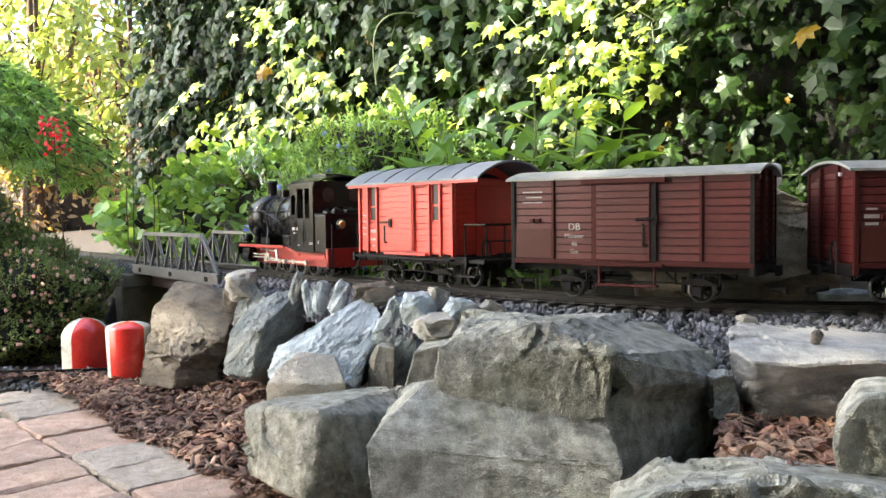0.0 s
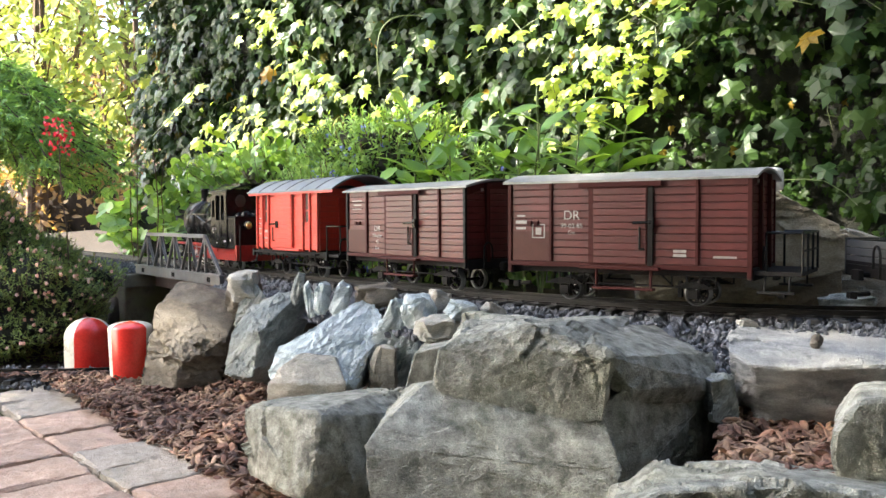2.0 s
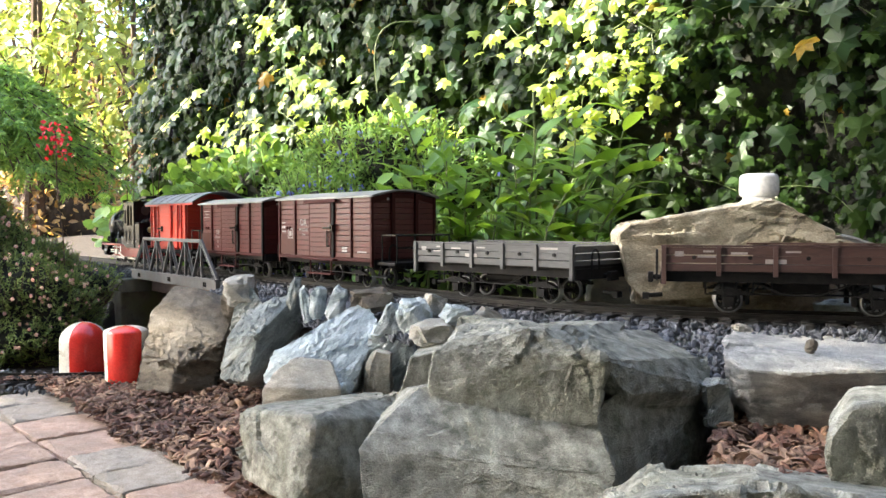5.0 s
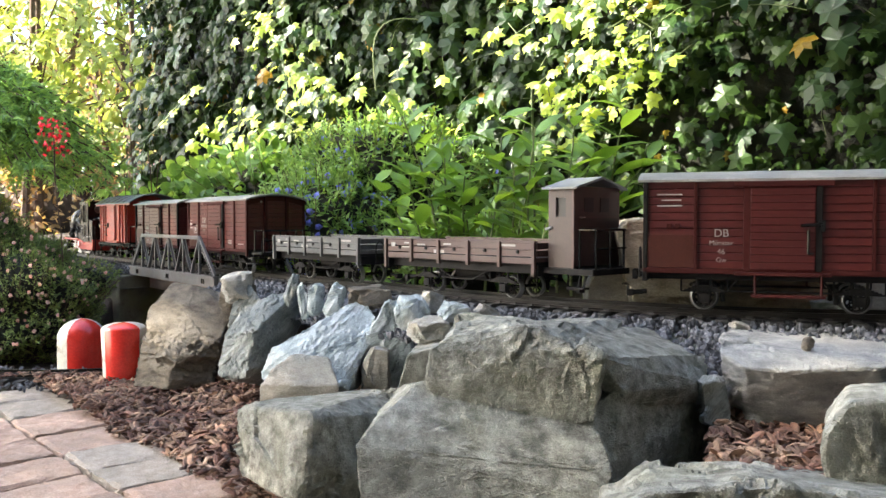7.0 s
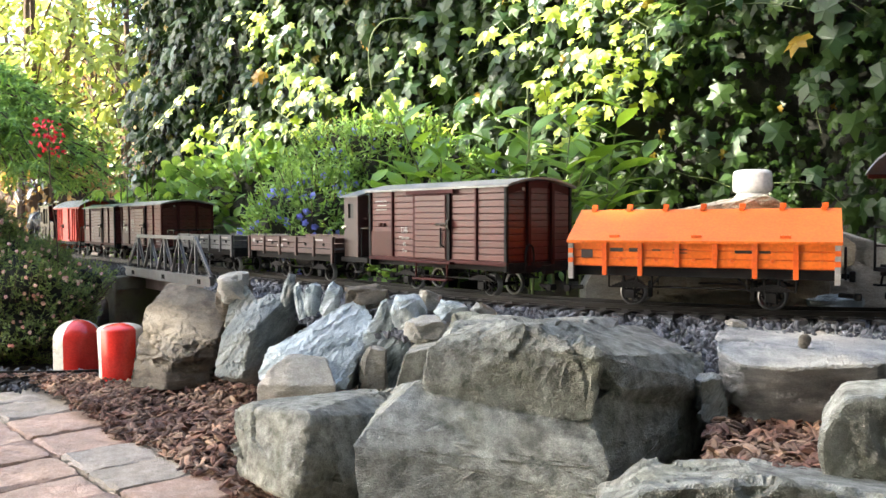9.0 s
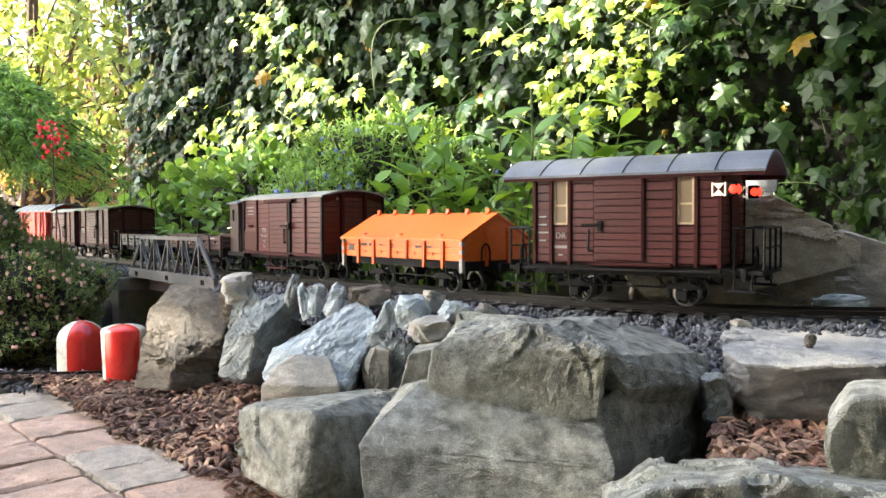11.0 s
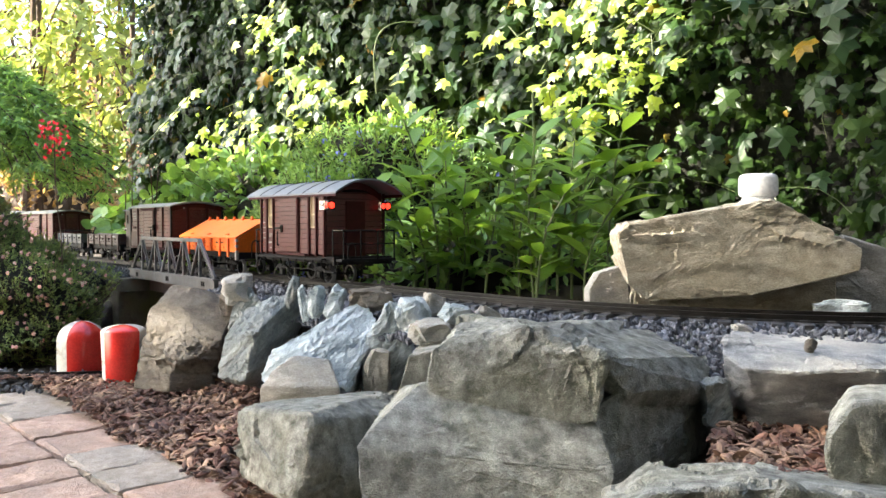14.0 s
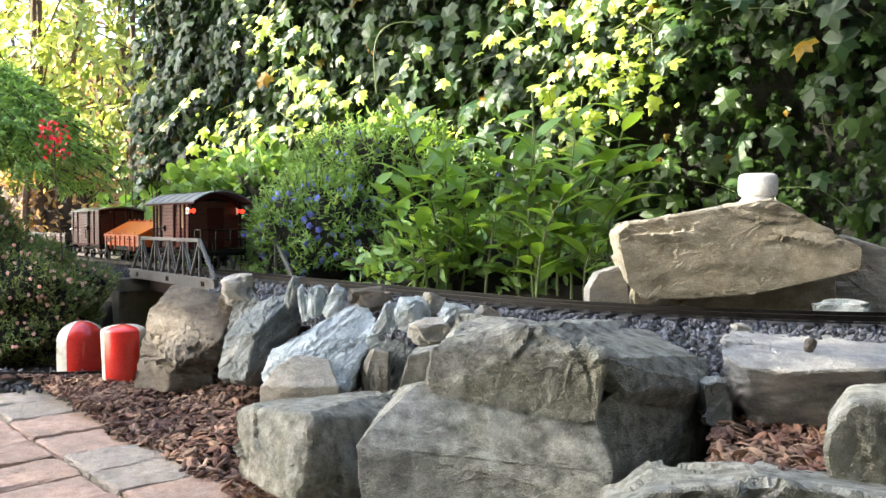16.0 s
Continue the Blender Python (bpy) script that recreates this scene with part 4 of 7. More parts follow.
bridge = thing("truss_bridge", "grey metal truss bridge carrying the track", "bridge", at=line_pose((S0 + S1) / 2, (S1 - S0) / 2))
HL = (S1 - S0) / 2
part("deck", box(B(), -HL, HL, -0.075, 0.075, -0.026, -0.0168, 0.001), M["steel"], bridge)
for side in (1, -1):
    y = 0.090 * side
    part("girder", box(B(), -HL, HL, y - 0.005, y + 0.005, -0.030, -0.010, 0.001), M["steel"], bridge)
    part("girder_flange", box(B(), -HL - 0.002, HL + 0.002, y - 0.008, y + 0.008, -0.0100, -0.0065, 0.0006), M["steel"], bridge)
    part("top_chord", box(B(), -HL + 0.085, HL - 0.085, y - 0.004, y + 0.004, 0.069, 0.077, 0.001), M["steel"], bridge)
    tops = [-HL + 0.085, -0.091, 0.0, 0.091, HL - 0.085]
    lows = [-HL + 0.004, -0.137, -0.046, 0.046, 0.137, HL - 0.004]
    for e, (a, b) in ((1, (-HL + 0.006, -HL + 0.088)), (-1, (HL - 0.006, HL - 0.088))):
        bm = B()
        for w in (-0.004, 0.004):
            box(bm, -0.0025, 0.0025, w - 0.001, w + 0.001, 0, 1)
        box(bm, -0.0012, 0.0012, -0.004, 0.004, 0, 1)
        d = Vector((b - a, 0, 0.081))
        q = d.to_track_quat("Z", "Y").to_matrix().to_4x4()
        m = Matrix.Translation((a, y, -0.007)) @ q @ Matrix.Diagonal((1, 1, d.length, 1))
        bm.transform(m)
        part("end_post", bm, M["steel"], bridge)
    for a, b in ((tops[0], lows[1]), (tops[1], lows[1]), (tops[1], lows[2]), (tops[2], lows[2]), (tops[2], lows[3]), (tops[3], lows[3]), (tops[3], lows[4]), (tops[4], lows[4])):
        bm = B()
        box(bm, -0.003, 0.003, -0.0008, 0.0008, 0, 1)
        box(bm, 0.0022, 0.003, -0.0008, 0.004, 0, 1)
        d = Vector((b - a, 0, -0.078))
        bm.transform(Matrix.Translation((a, y, 0.071)) @ d.to_track_quat("Z", "Y").to_matrix().to_4x4() @ Matrix.Diagonal((1, 1, d.length, 1)))
        part("diagonal", bm, M["steel"], bridge)
    for a in tops:
        part("upright", box(B(), a - 0.0025, a + 0.0025, y - 0.0025, y + 0.0025, -0.007, 0.072), M["steel"], bridge)
    for k in range(3):
        x = -HL + 0.05 + k * 0.21
        bm = B()
        for dx in (0, 0.010):
            box(bm, x + dx, x + dx + 0.004, y + side * 0.005, y + side * 0.007, -0.024, -0.014)
        part("rivet_plate", bm, M["under"], bridge)
part("bottom_plate", box(B(), -HL + 0.03, HL - 0.03, -0.055, 0.055, -0.064, -0.031, 0.002), M["rust"], bridge, "brown plate girder below the deck")


def pier(s, label, lean):
    bm = B()
    box(bm, -0.05, 0.05, -0.105, 0.105, -0.245, -0.031, 0.006)
    bmesh.ops.subdivide_edges(bm, edges=bm.edges[:], cuts=3, use_grid_fill=True)
    for v in bm.verts:
        v.co += v.co.normalized() * 0.004 * noise.noise(v.co * 40 + Vector((s, 0, 0)))
    ob = tagged(new("bridge_pier", mesh_of("bridge_pier", bm, M["mossy"], True)), label, "bridge pier", "bridge piers")
    ob.matrix_basis = line_pose(s, 0.02) @ pose(0, lean, 0)


pier(S0 - 0.035, "mossy stone pier under the bridge end", 0.0)
pier(S1 + 0.045, "mossy concrete pier under the bridge end", 0.02)

# ---------------------------------------------------------------- paving
pave = thing("pavement", "pink and grey concrete pavers with mossy joints", "pavement", kind="structure")
PA, PB = Vector((0.676, -0.737, 0)), Vector((0.737, 0.676, 0))
PO = Vector((-0.498, 1.052, -0.213))
part("paving_bed", box(B(), -0.60, 1.0, -0.75, 0.118, -0.05, -0.012), M["moss"], pave,
     at=Matrix.Translation(PO) @ Matrix((PA, PB, Vector((0, 0, 1)))).transposed().to_4x4())
random.seed(21)


def paver(a0, a1, b0, b1, m):
    bm = B()
    g = 0.0022
    box(bm, a0 + g, a1 - g, b0 + g, b1 - g, -0.05, 0.0, 0.0065)
    bmesh.ops.triangulate(bm, faces=[f for f in bm.faces if len(f.verts) > 4])
    bmesh.ops.subdivide_edges(bm, edges=[e for e in bm.edges if e.calc_length() > 0.03], cuts=4, use_grid_fill=True)
    for v in bm.verts:
        v.co += Vector((rnd(-1, 1), rnd(-1, 1), rnd(-1, 1))) * (0.0017 if v.co.z > -0.02 else 0.0)
    part("paver", bm, M[m], pave, at=Matrix.Translation(PO + Vector((0, 0, rnd(-0.002, 0.002)))) @ Matrix((PA, PB, Vector((0, 0, 1)))).transposed().to_4x4() @ pose(0, 0, 0, rnd(-0.8, 0.8), rnd(-0.8, 0.8), rnd(-0.6, 0.6)))


for row in range(-1, 6):
    b1 = 0.122 - 0.123 * row
    b0 = b1 - 0.123
    if row < 0:
        continue
    a = -0.50 + (0.03 if row % 2 else 0.0)
    cuts = {0: [-0.50, -0.39, -0.268, -0.14, -0.018, 0.085, 0.186, 0.29, 0.40, 0.50], 1: [-0.44, -0.33, -0.225, -0.12, -0.02, 0.08, 0.18, 0.285, 0.385, 0.49]}.get(row)
    if not cuts:
        cuts, a = [], -0.5 + rnd(0, 0.08)
        while a < 0.75:
            cuts.append(a)
            a += random.choice((0.10, 0.10, 0.19))
    for i, (p, q) in enumerate(zip(cuts, cuts[1:])):
        m = "paver_pink" if random.random() < 0.72 else "paver_grey"
        if row == 0:
            m = ("paver_grey", "paver_grey", "paver_pink", "paver_pink", "paver_grey", "paver_grey", "paver_pink", "paver_pink", "paver_pink")[i]
        if row == 1:
            m = "paver_pink"
        paver(p, q, b0, b1, m)

# ---------------------------------------------------------------- bark mulch
random.seed(31)
CHIP = ([(-0.5, -0.18, 0), (0.1, -0.26, 0), (0.5, -0.06, 0.02), (0.42, 0.2, 0), (-0.2, 0.24, 0.03), (-0.5, 0.1, 0), (-0.42, -0.1, 0.09), (0.1, -0.16, 0.12), (0.38, -0.02, 0.09), (0.3, 0.13, 0.10), (-0.18, 0.15, 0.12), (-0.4, 0.05, 0.1)],
        [(0, 1, 7, 6), (1, 2, 8, 7), (2, 3, 9, 8), (3, 4, 10, 9), (4, 5, 11, 10), (5, 0, 6, 11), (6, 7, 10, 11), (7, 8, 9, 10), (5, 4, 1, 0), (4, 3, 2, 1)])


def on_paving(x, y, edge=0.092):
    v = Vector((x, y, 0)) - Vector((PO.x, PO.y, 0))
    return v.dot(PB) < edge + 0.012 * noise.noise((x * 20, y * 20, 0)) and v.dot(PA) > -0.505


chips = []
while len(chips) < 13000:
    if random.random() < 0.80:
        x, y = rnd(-0.80, 0.0), rnd(0.80, 1.46)
        z = -0.214 + 0.026 * fold(y, 1.1, 1.45) + 0.05 * fold(x, -0.45, -0.15) * fold(y, 0.95, 1.1)
        if on_paving(x, y):
            continue
    elif random.random() < 0.85:
        x, y = rnd(0.17, 0.40), rnd(0.54, 0.80)
        if x < 0.343 * y:
            continue
        z = -0.096
    else:
        x, y = rnd(0.40, 0.95), rnd(1.0, 1.35)
        z = -0.03
    size = rnd(0.007, 0.024) * (0.75 if y > 1.25 or x > 0.1 else 1)
    z += rnd(-0.004, 0.012)
    chips.append(Matrix.Translation((x, y, z)) @ Euler((rnd(-0.7, 0.7), rnd(-0.7, 0.7), rnd(0, 6.3))).to_matrix().to_4x4() @ Matrix.Diagonal((size, size * rnd(0.5, 1.1), size * rnd(0.7, 1.3), 1)))
for _ in range(1500):
    x, y, size = rnd(-0.86, -0.50), rnd(1.24, 1.50), rnd(0.006, 0.017)
    if not on_paving(x, y):
        chips.append(Matrix.Translation((x, y, -0.186 + rnd(-0.004, 0.004))) @ Euler((rnd(-0.5, 0.5), rnd(-0.5, 0.5), rnd(0, 6.3))).to_matrix().to_4x4() @ Matrix.Diagonal((size, size * rnd(0.5, 1.1), size, 1)))
# the mulch lies on a low mound
mound_v, mound_f = [], []
n = 46
for j in range(n):
    for i in range(n):
        x, y = -0.80 + 0.84 * i / (n - 1), 0.80 + 0.74 * j / (n - 1)
        mound_v.append((x, y, -0.226 + 0.026 * fold(y, 1.1, 1.45) + 0.05 * fold(x, -0.45, -0.15) * fold(y, 0.95, 1.1) - (0.02 if on_paving(x, y, 0.112) else 0)))
mound_f = [(j * n + i, j * n + i + 1, (j + 1) * n + i + 1, (j + 1) * n + i) for j in range(n - 1) for i in range(n - 1)]
mulch = thing("bark_mulch", "loose reddish-brown bark chips on the ground", "bark mulch", kind="stuff")
part("mulch_bed", raw("mulch_bed", mound_v, mound_f, M["soil"], True), None, mulch)
v0 = [(0.178, 0.52), (0.42, 0.52), (0.42, 0.86), (0.293, 0.86)]
part("mulch_bed", raw("mulch_bed", [(x, y, -0.098) for x, y in v0], [(0, 1, 2, 3)], M["soil"]), None, mulch)
part("bark_layer", scatter("bark_layer", CHIP, chips, M["bark"]), None, mulch)


# ---------------------------------------------------------------- rolling stock; x runs forward, +y is the side with the lettering
WHEEL_R = 0.0155
W = 0.0655
ZB, ZE = 0.0495, 0.1560


def pierced_plate(xs, zs, y, thick, holes):
    """An upright plate on the grid of xs and zs, open in the cells named as holes."""
    bm = B()
    near = [[bm.verts.new((x, y + thick / 2, z)) for z in zs] for x in xs]
    far = [[bm.verts.new((x, y - thick / 2, z)) for z in zs] for x in xs]
    nx, nz = len(xs) - 1, len(zs) - 1
    solid = {(i, j) for i in range(nx) for j in range(nz)} - set(holes)
    for i, j in solid:
        for side in (near, far):
            bm.faces.new((side[i][j], side[i + 1][j], side[i + 1][j + 1], side[i][j + 1]))
        for (di, dj), (p, q) in (((-1, 0), ((0, 0), (0, 1))), ((1, 0), ((1, 0), (1, 1))), ((0, -1), ((0, 0), (1, 0))), ((0, 1), ((0, 1), (1, 1)))):
            if (i + di, j + dj) not in solid:
                bm.faces.new((near[i + p[0]][j + p[1]], near[i + q[0]][j + q[1]], far[i + q[0]][j + q[1]], far[i + p[0]][j + p[1]]))
    bmesh.ops.delete(bm, geom=[v for v in bm.verts if not v.link_faces], context="VERTS")
    return bm


def arc_roof(w, ze, rise, thick, n=14):
    """Outline of an arched roof: half width w, eave height ze."""
    top = [(y, ze + rise * (1 - (y / w) ** 2)) for y in [w - 2 * w * i / n for i in range(n + 1)]]
    return top + [(y, z - thick) for y, z in reversed(top)]


def writing(parent, body, x, z, size, y, material, name="lettering"):
    cu = bpy.data.curves.new("lettering", "FONT")
    cu.body, cu.size, cu.align_x, cu.align_y, cu.extrude = body, size, "CENTER", "CENTER", 0.00012
    tmp = bpy.data.objects.new("lettering", cu)
    me = bpy.data.meshes.new_from_object(tmp)
    bpy.data.objects.remove(tmp)
    me.materials.clear()
    me.materials.append(M[material])
    ob = new(name, me)
    ob.parent = parent
    ob.matrix_basis = Matrix(((-1, 0, 0, x), (0, 0, 1, y), (0, 1, 0, z), (0, 0, 0, 1)))
    return ob


def bars(parent, rows, y, material="letter"):
    """Unreadable small writing as bars: x centre, z, width, height."""
    for x, z, w, h in rows:
        part("lettering", box(B(), x - w / 2, x + w / 2, y, y + 0.0003, z - h / 2, z + h / 2), M[material], parent)


AXLES = []


def wheel_mesh(r, tyre_key="tyre"):
    rot = Matrix.Rotation(-math.pi / 2, 4, "X")
    bm = B()
    lathe(bm, [(r * 0.89, -0.0030), (r, -0.0030), (r, 0.0022), (r * 1.10, 0.0026), (r * 1.10, 0.0038), (r * 0.89, 0.0038)], 28, rot)
    tyre = mesh_of("tyre", bm, M[tyre_key], True)
    bm = B()
    lathe(bm, [(0, -0.0034), (r * 0.24, -0.0034), (r * 0.26, -0.0008), (r * 0.28, 0.002), (0, 0.002)], 16, rot)
    lathe(bm, [(r * 0.74, -0.0018), (r * 0.90, -0.0018), (r * 0.90, 0.0018), (r * 0.74, 0.0018), (r * 0.74, -0.0018)], 28, rot)
    for k in range(9):
        a = 2 * math.pi * k / 9
        rod(bm, (r * 0.2 * math.cos(a), 0, r * 0.2 * math.sin(a)), (r * 0.8 * math.cos(a), 0, r * 0.8 * math.sin(a)), r * 0.07, 5)
    return tyre, mesh_of("spokes", bm, M["under"])


WHEELS = wheel_mesh(WHEEL_R)
LOCO_WHEELS = None


def wheelset(owner, x, r=WHEEL_R, meshes=None):
    ax = part("axle", rod(B(), (0, -0.030, 0), (0, 0.030, 0), 0.0022, 8), M["under"], owner, at=pose(x, 0, r))
    for s in (1, -1):
        for me, nm in zip(meshes or WHEELS, ("tyre", "wheel_spokes")):
            ob = part(nm, me, None, ax)
            ob.matrix_basis = pose(0, 0.0235 * s, 0, 0, 0, 0 if s < 0 else 180)
    AXLES.append((owner, ax, x, r))
    return ax


def running_gear(t, L, axles, skirt=True, coupler=True):
    """Underframe, springs, axle guards, brake rods, buffers and hooks of a two-axle wagon."""
    bm = B()
    for s in (1, -1):
        box(bm, -L / 2, L / 2, s * 0.050 - 0.002, s * 0.050 + 0.002, ZB - 0.012, ZB, 0.0005)
    for x in (-L / 2 + 0.002, L / 2 - 0.002):
        box(bm, x - 0.003, x + 0.003, -W + 0.004, W - 0.004, ZB - 0.014, ZB, 0.0006)
    for x in (-0.03, 0.03):
        box(bm, x - 0.002, x + 0.002, -0.05, 0.05, ZB - 0.010, ZB)
    part("underframe", bm, M["under"], t)
    for x in axles:
        for s in (1, -1):
            bm = B()
            y = s * 0.043
            for dx in (-0.009, 0.009):
                rod(bm, (x + dx, y, ZB - 0.004), (x + dx * 0.55, y, 0.008), 0.0018, 6)
            box(bm, x - 0.006, x + 0.006, y - 0.004, y + 0.004, 0.010, 0.021, 0.001)
            part("axle_guard", bm, M["under"], t)
            bm = B()
            for k in range(5):
                l = 0.026 - k * 0.004
                box(bm, x - l, x + l, y - 0.003, y + 0.003, 0.0225 + k * 0.0016, 0.0238 + k * 0.0016)
            rod(bm, (x - 0.026, y, 0.0235), (x - 0.026, y, ZB - 0.008), 0.0012, 5)
            rod(bm, (x + 0.026, y, 0.0235), (x + 0.026, y, ZB - 0.008), 0.0012, 5)
            part("leaf_spring", bm, M["under"], t)
            part("brake_block", box(B(), x - 0.021 * (1 if x > 0 else -1) - 0.0025, x - 0.021 * (1 if x > 0 else -1) + 0.0025, s * 0.0235 - 0.004, s * 0.0235 + 0.004, 0.010, 0.030, 0.001), M["under"], t)
        wheelset(t, x)
    for s in (1, -1):
        bm = B()
        rod(bm, (axles[0] * 0.7, s * 0.040, 0.024), (axles[1] * 0.7, s * 0.040, 0.024), 0.0012, 6)
        rod(bm, (axles[0] * 0.7, s * 0.040, 0.024), (axles[0] * 0.5, s * 0.046, ZB - 0.008), 0.0012, 6)
        rod(bm, (axles[1] * 0.7, s * 0.040, 0.024), (axles[1] * 0.5, s * 0.046, ZB - 0.008), 0.0012, 6)
        part("brake_rigging", bm, M["under"], t)
    for e in (1, -1):
        bm = B()
        x = e * L / 2
        rod(bm, (x, 0, ZB - 0.010), (x + e * 0.014, 0, ZB - 0.010), 0.003, 8)
        box(bm, x + e * 0.014 - 0.003, x + e * 0.014 + 0.003, -0.010, 0.010, ZB - 0.016, ZB - 0.004, 0.001)
        part("buffer", bm, M["under"], t)
        bm = B()
        rod(bm, (x, 0, 0.018), (x + e * 0.020, 0, 0.016), 0.0028, 6)
        box(bm, x + e * 0.020 - 0.004, x + e * 0.020 + 0.004, -0.006, 0.006, 0.012, 0.020, 0.001)
        part("coupler", bm, M["under"], t)
        bm = B()
        for k in range(8):
            a0, a1 = math.pi * k / 8, math.pi * (k + 1) / 8
            rod(bm, (x + e * 0.006, 0.028 + 0.008 * math.cos(a0), ZB + 0.012 + 0.012 * math.sin(a0)), (x + e * 0.006, 0.028 + 0.008 * math.cos(a1), ZB + 0.012 + 0.012 * math.sin(a1)), 0.0014, 6)
        rod(bm, (x + e * 0.006, 0.036, ZB + 0.012), (x + e * 0.006, 0.036, ZB - 0.012), 0.0014, 6)
        rod(bm, (x + e * 0.006, 0.020, ZB + 0.012), (x + e * 0.006, 0.020, ZB - 0.002), 0.0014, 6)
        part("brake_hose", bm, M["under"], t)


def plank_run(t, length, z0, z1, n, y, material, x=0.0, thick=0.0016, name="plank", along="x"):
    """Horizontal boards with open joints, each board a part, one mesh for all."""
    h = (z1 - z0) / n
    bm = B()
    if along == "x":
        box(bm, -length / 2, length / 2, -thick / 2, thick / 2, 0.0003, h - 0.0010, 0.0005)
    else:
        box(bm, -thick / 2, thick / 2, -length / 2, length / 2, 0.0003, h - 0.0010, 0.0005)
    me = mesh_of(name, bm, M[material])
    for i in range(n):
        part(name, me, None, t, at=pose(x if along == "x" else y, y if along == "x" else x, z0 + i * h))


def latch(parent, x, z, y):
    bm = B()
    box(bm, x - 0.003, x + 0.003, y, y + 0.004, z - 0.004, z + 0.009, 0.0008)
    rod(bm, (x, y + 0.004, z + 0.004), (x + 0.022, y + 0.005, z + 0.003), 0.0018, 6)
    rod(bm, (x + 0.014, y + 0.003, z - 0.002), (x + 0.014, y + 0.003, z - 0.028), 0.0014, 6)
    rod(bm, (x + 0.008, y + 0.003, z - 0.028), (x + 0.014, y + 0.003, z - 0.028), 0.0014, 6)
    part("latch", bm, M["black"], parent)


def boxcar(label, lettering, corner, rear_gallery=False, L=0.301):
    """A covered goods wagon: boarded sides, sliding door, arched roof."""
    t = thing("goods_wagon", label, "goods wagon", "wagons of the train")
    part("body", box(B(), -L / 2 + 0.003, L / 2 - 0.003, -W + 0.0035, W - 0.0035, ZB, ZE - 0.002), M["boxtrim"], t)
    for s in (1, -1):
        plank_run(t, L - 0.006, ZB + 0.002, ZE - 0.004, 11, s * (W - 0.0025), "boxred")
        for x, w in ((L / 2 - 0.0025, 0.0025), (0.092, 0.0018), (-0.092, 0.0018), (-L / 2 + 0.0025, 0.0025)):
            part("post", box(B(), x - w, x + w, s * (W - 0.001) - 0.0022, s * (W - 0.001) + 0.0022, ZB - (0.012 if abs(x) > 0.12 else 0), ZE - 0.003, 0.0005), M[corner if abs(x) > 0.12 else "boxtrim"], t)
        for x in (0.037, -0.037):
            part("post", box(B(), x - 0.0035, x + 0.0035, s * W - 0.002, s * W + 0.002, ZB, ZE - 0.004, 0.0005), M["boxtrim" if x > 0 else "under"], t)
        part("sill", box(B(), -L / 2, L / 2, s * (W - 0.001) - 0.0022, s * (W - 0.001) + 0.0022, ZB - 0.004, ZB + 0.002, 0.0006), M["boxtrim"], t)
        door = part("door", box(B(), -0.034, 0.034, s * (W + 0.001) - 0.0015, s * (W + 0.001) + 0.0015, ZB + 0.001, ZE - 0.012, 0.0005), M["boxtrim"], t, "sliding boarded door")
        plank_run(door, 0.066, ZB + 0.002, ZE - 0.013, 11, s * (W + 0.003), "boxred", name="door_board")
        part("door_rail", box(B(), -0.052, 0.052, s * (W + 0.004) - 0.002, s * (W + 0.004) + 0.002, ZE - 0.012, ZE - 0.006, 0.0008), M["boxtrim"], t)
        part("footboard", box(B(), -0.050, 0.050, s * (W + 0.004) - 0.006, s * (W + 0.004) + 0.006, ZB - 0.005, ZB - 0.0015, 0.0008), M["boxtrim"], t)
        step = part("step", box(B(), -0.044, 0.032, s * (W + 0.006) - 0.005, s * (W + 0.006) + 0.005, ZB - 0.029, ZB - 0.026, 0.0006), M["boxtrim"], t)
        for x in (-0.040, 0.028):
            part("step_hanger", rod(B(), (x, s * (W + 0.006), ZB - 0.004), (x, s * (W + 0.006), ZB - 0.027), 0.0016, 6), M["boxtrim"], step)
        part("plain_panel", box(B(), 0.0945, 0.1455, s * (W - 0.0006) - 0.0008, s * (W - 0.0006) + 0.0008, ZB + 0.003, ZB + 0.040), M["patch"], t, "plain unboarded lower panel")
        bm = B()
        for x in (0.112, 0.121):
            box(bm, x - 0.003, x + 0.003, s * W - 0.001, s * W + 0.0025, ZB + 0.048, ZB + 0.053, 0.0005)
        part("vent_catch", bm, M["boxtrim"], t)
    for e in (1, -1):
        plank_run(t, 2 * W - 0.008, ZB + 0.002, ZE - 0.004, 11, e * (L / 2 - 0.0025), "boxred", along="y")
        bm = slab(B(), arc_roof(W - 0.004, ZE - 0.006, 0.010, 0.010), e * (L / 2 - 0.004), e * (L / 2 - 0.0015))
        part("gable", bm, M["boxtrim"], t)
        for y in (-0.024, 0.024):
            part("end_post", box(B(), e * L / 2 - 0.003, e * L / 2 + 0.0022, y - 0.0028, y + 0.0028, ZB - 0.004, ZE + 0.002, 0.0006), M["boxtrim"], t)
        part("lamp_iron", box(B(), e * L / 2, e * L / 2 + 0.003, 0.031, 0.035, ZE - 0.010, ZE - 0.006), M["letter"], t)
    part("roof", slab(B(), arc_roof(W + 0.004, ZE - 0.003, 0.0115, 0.0028), -L / 2 - 0.006, L / 2 + 0.006), M["boxroof"], t, "pale dusty arched roof")
    latch(t, -0.040, ZB + 0.048, W + 0.003)
    running_gear(t, L, (0.082, -0.082))
    if rear_gallery:
        gallery(t, -L / 2, -0.050, 0.040)
    for body, x, z, size in lettering:
        writing(t, body, x, z, size, W - 0.0011 if body else W, "letter")
    return t


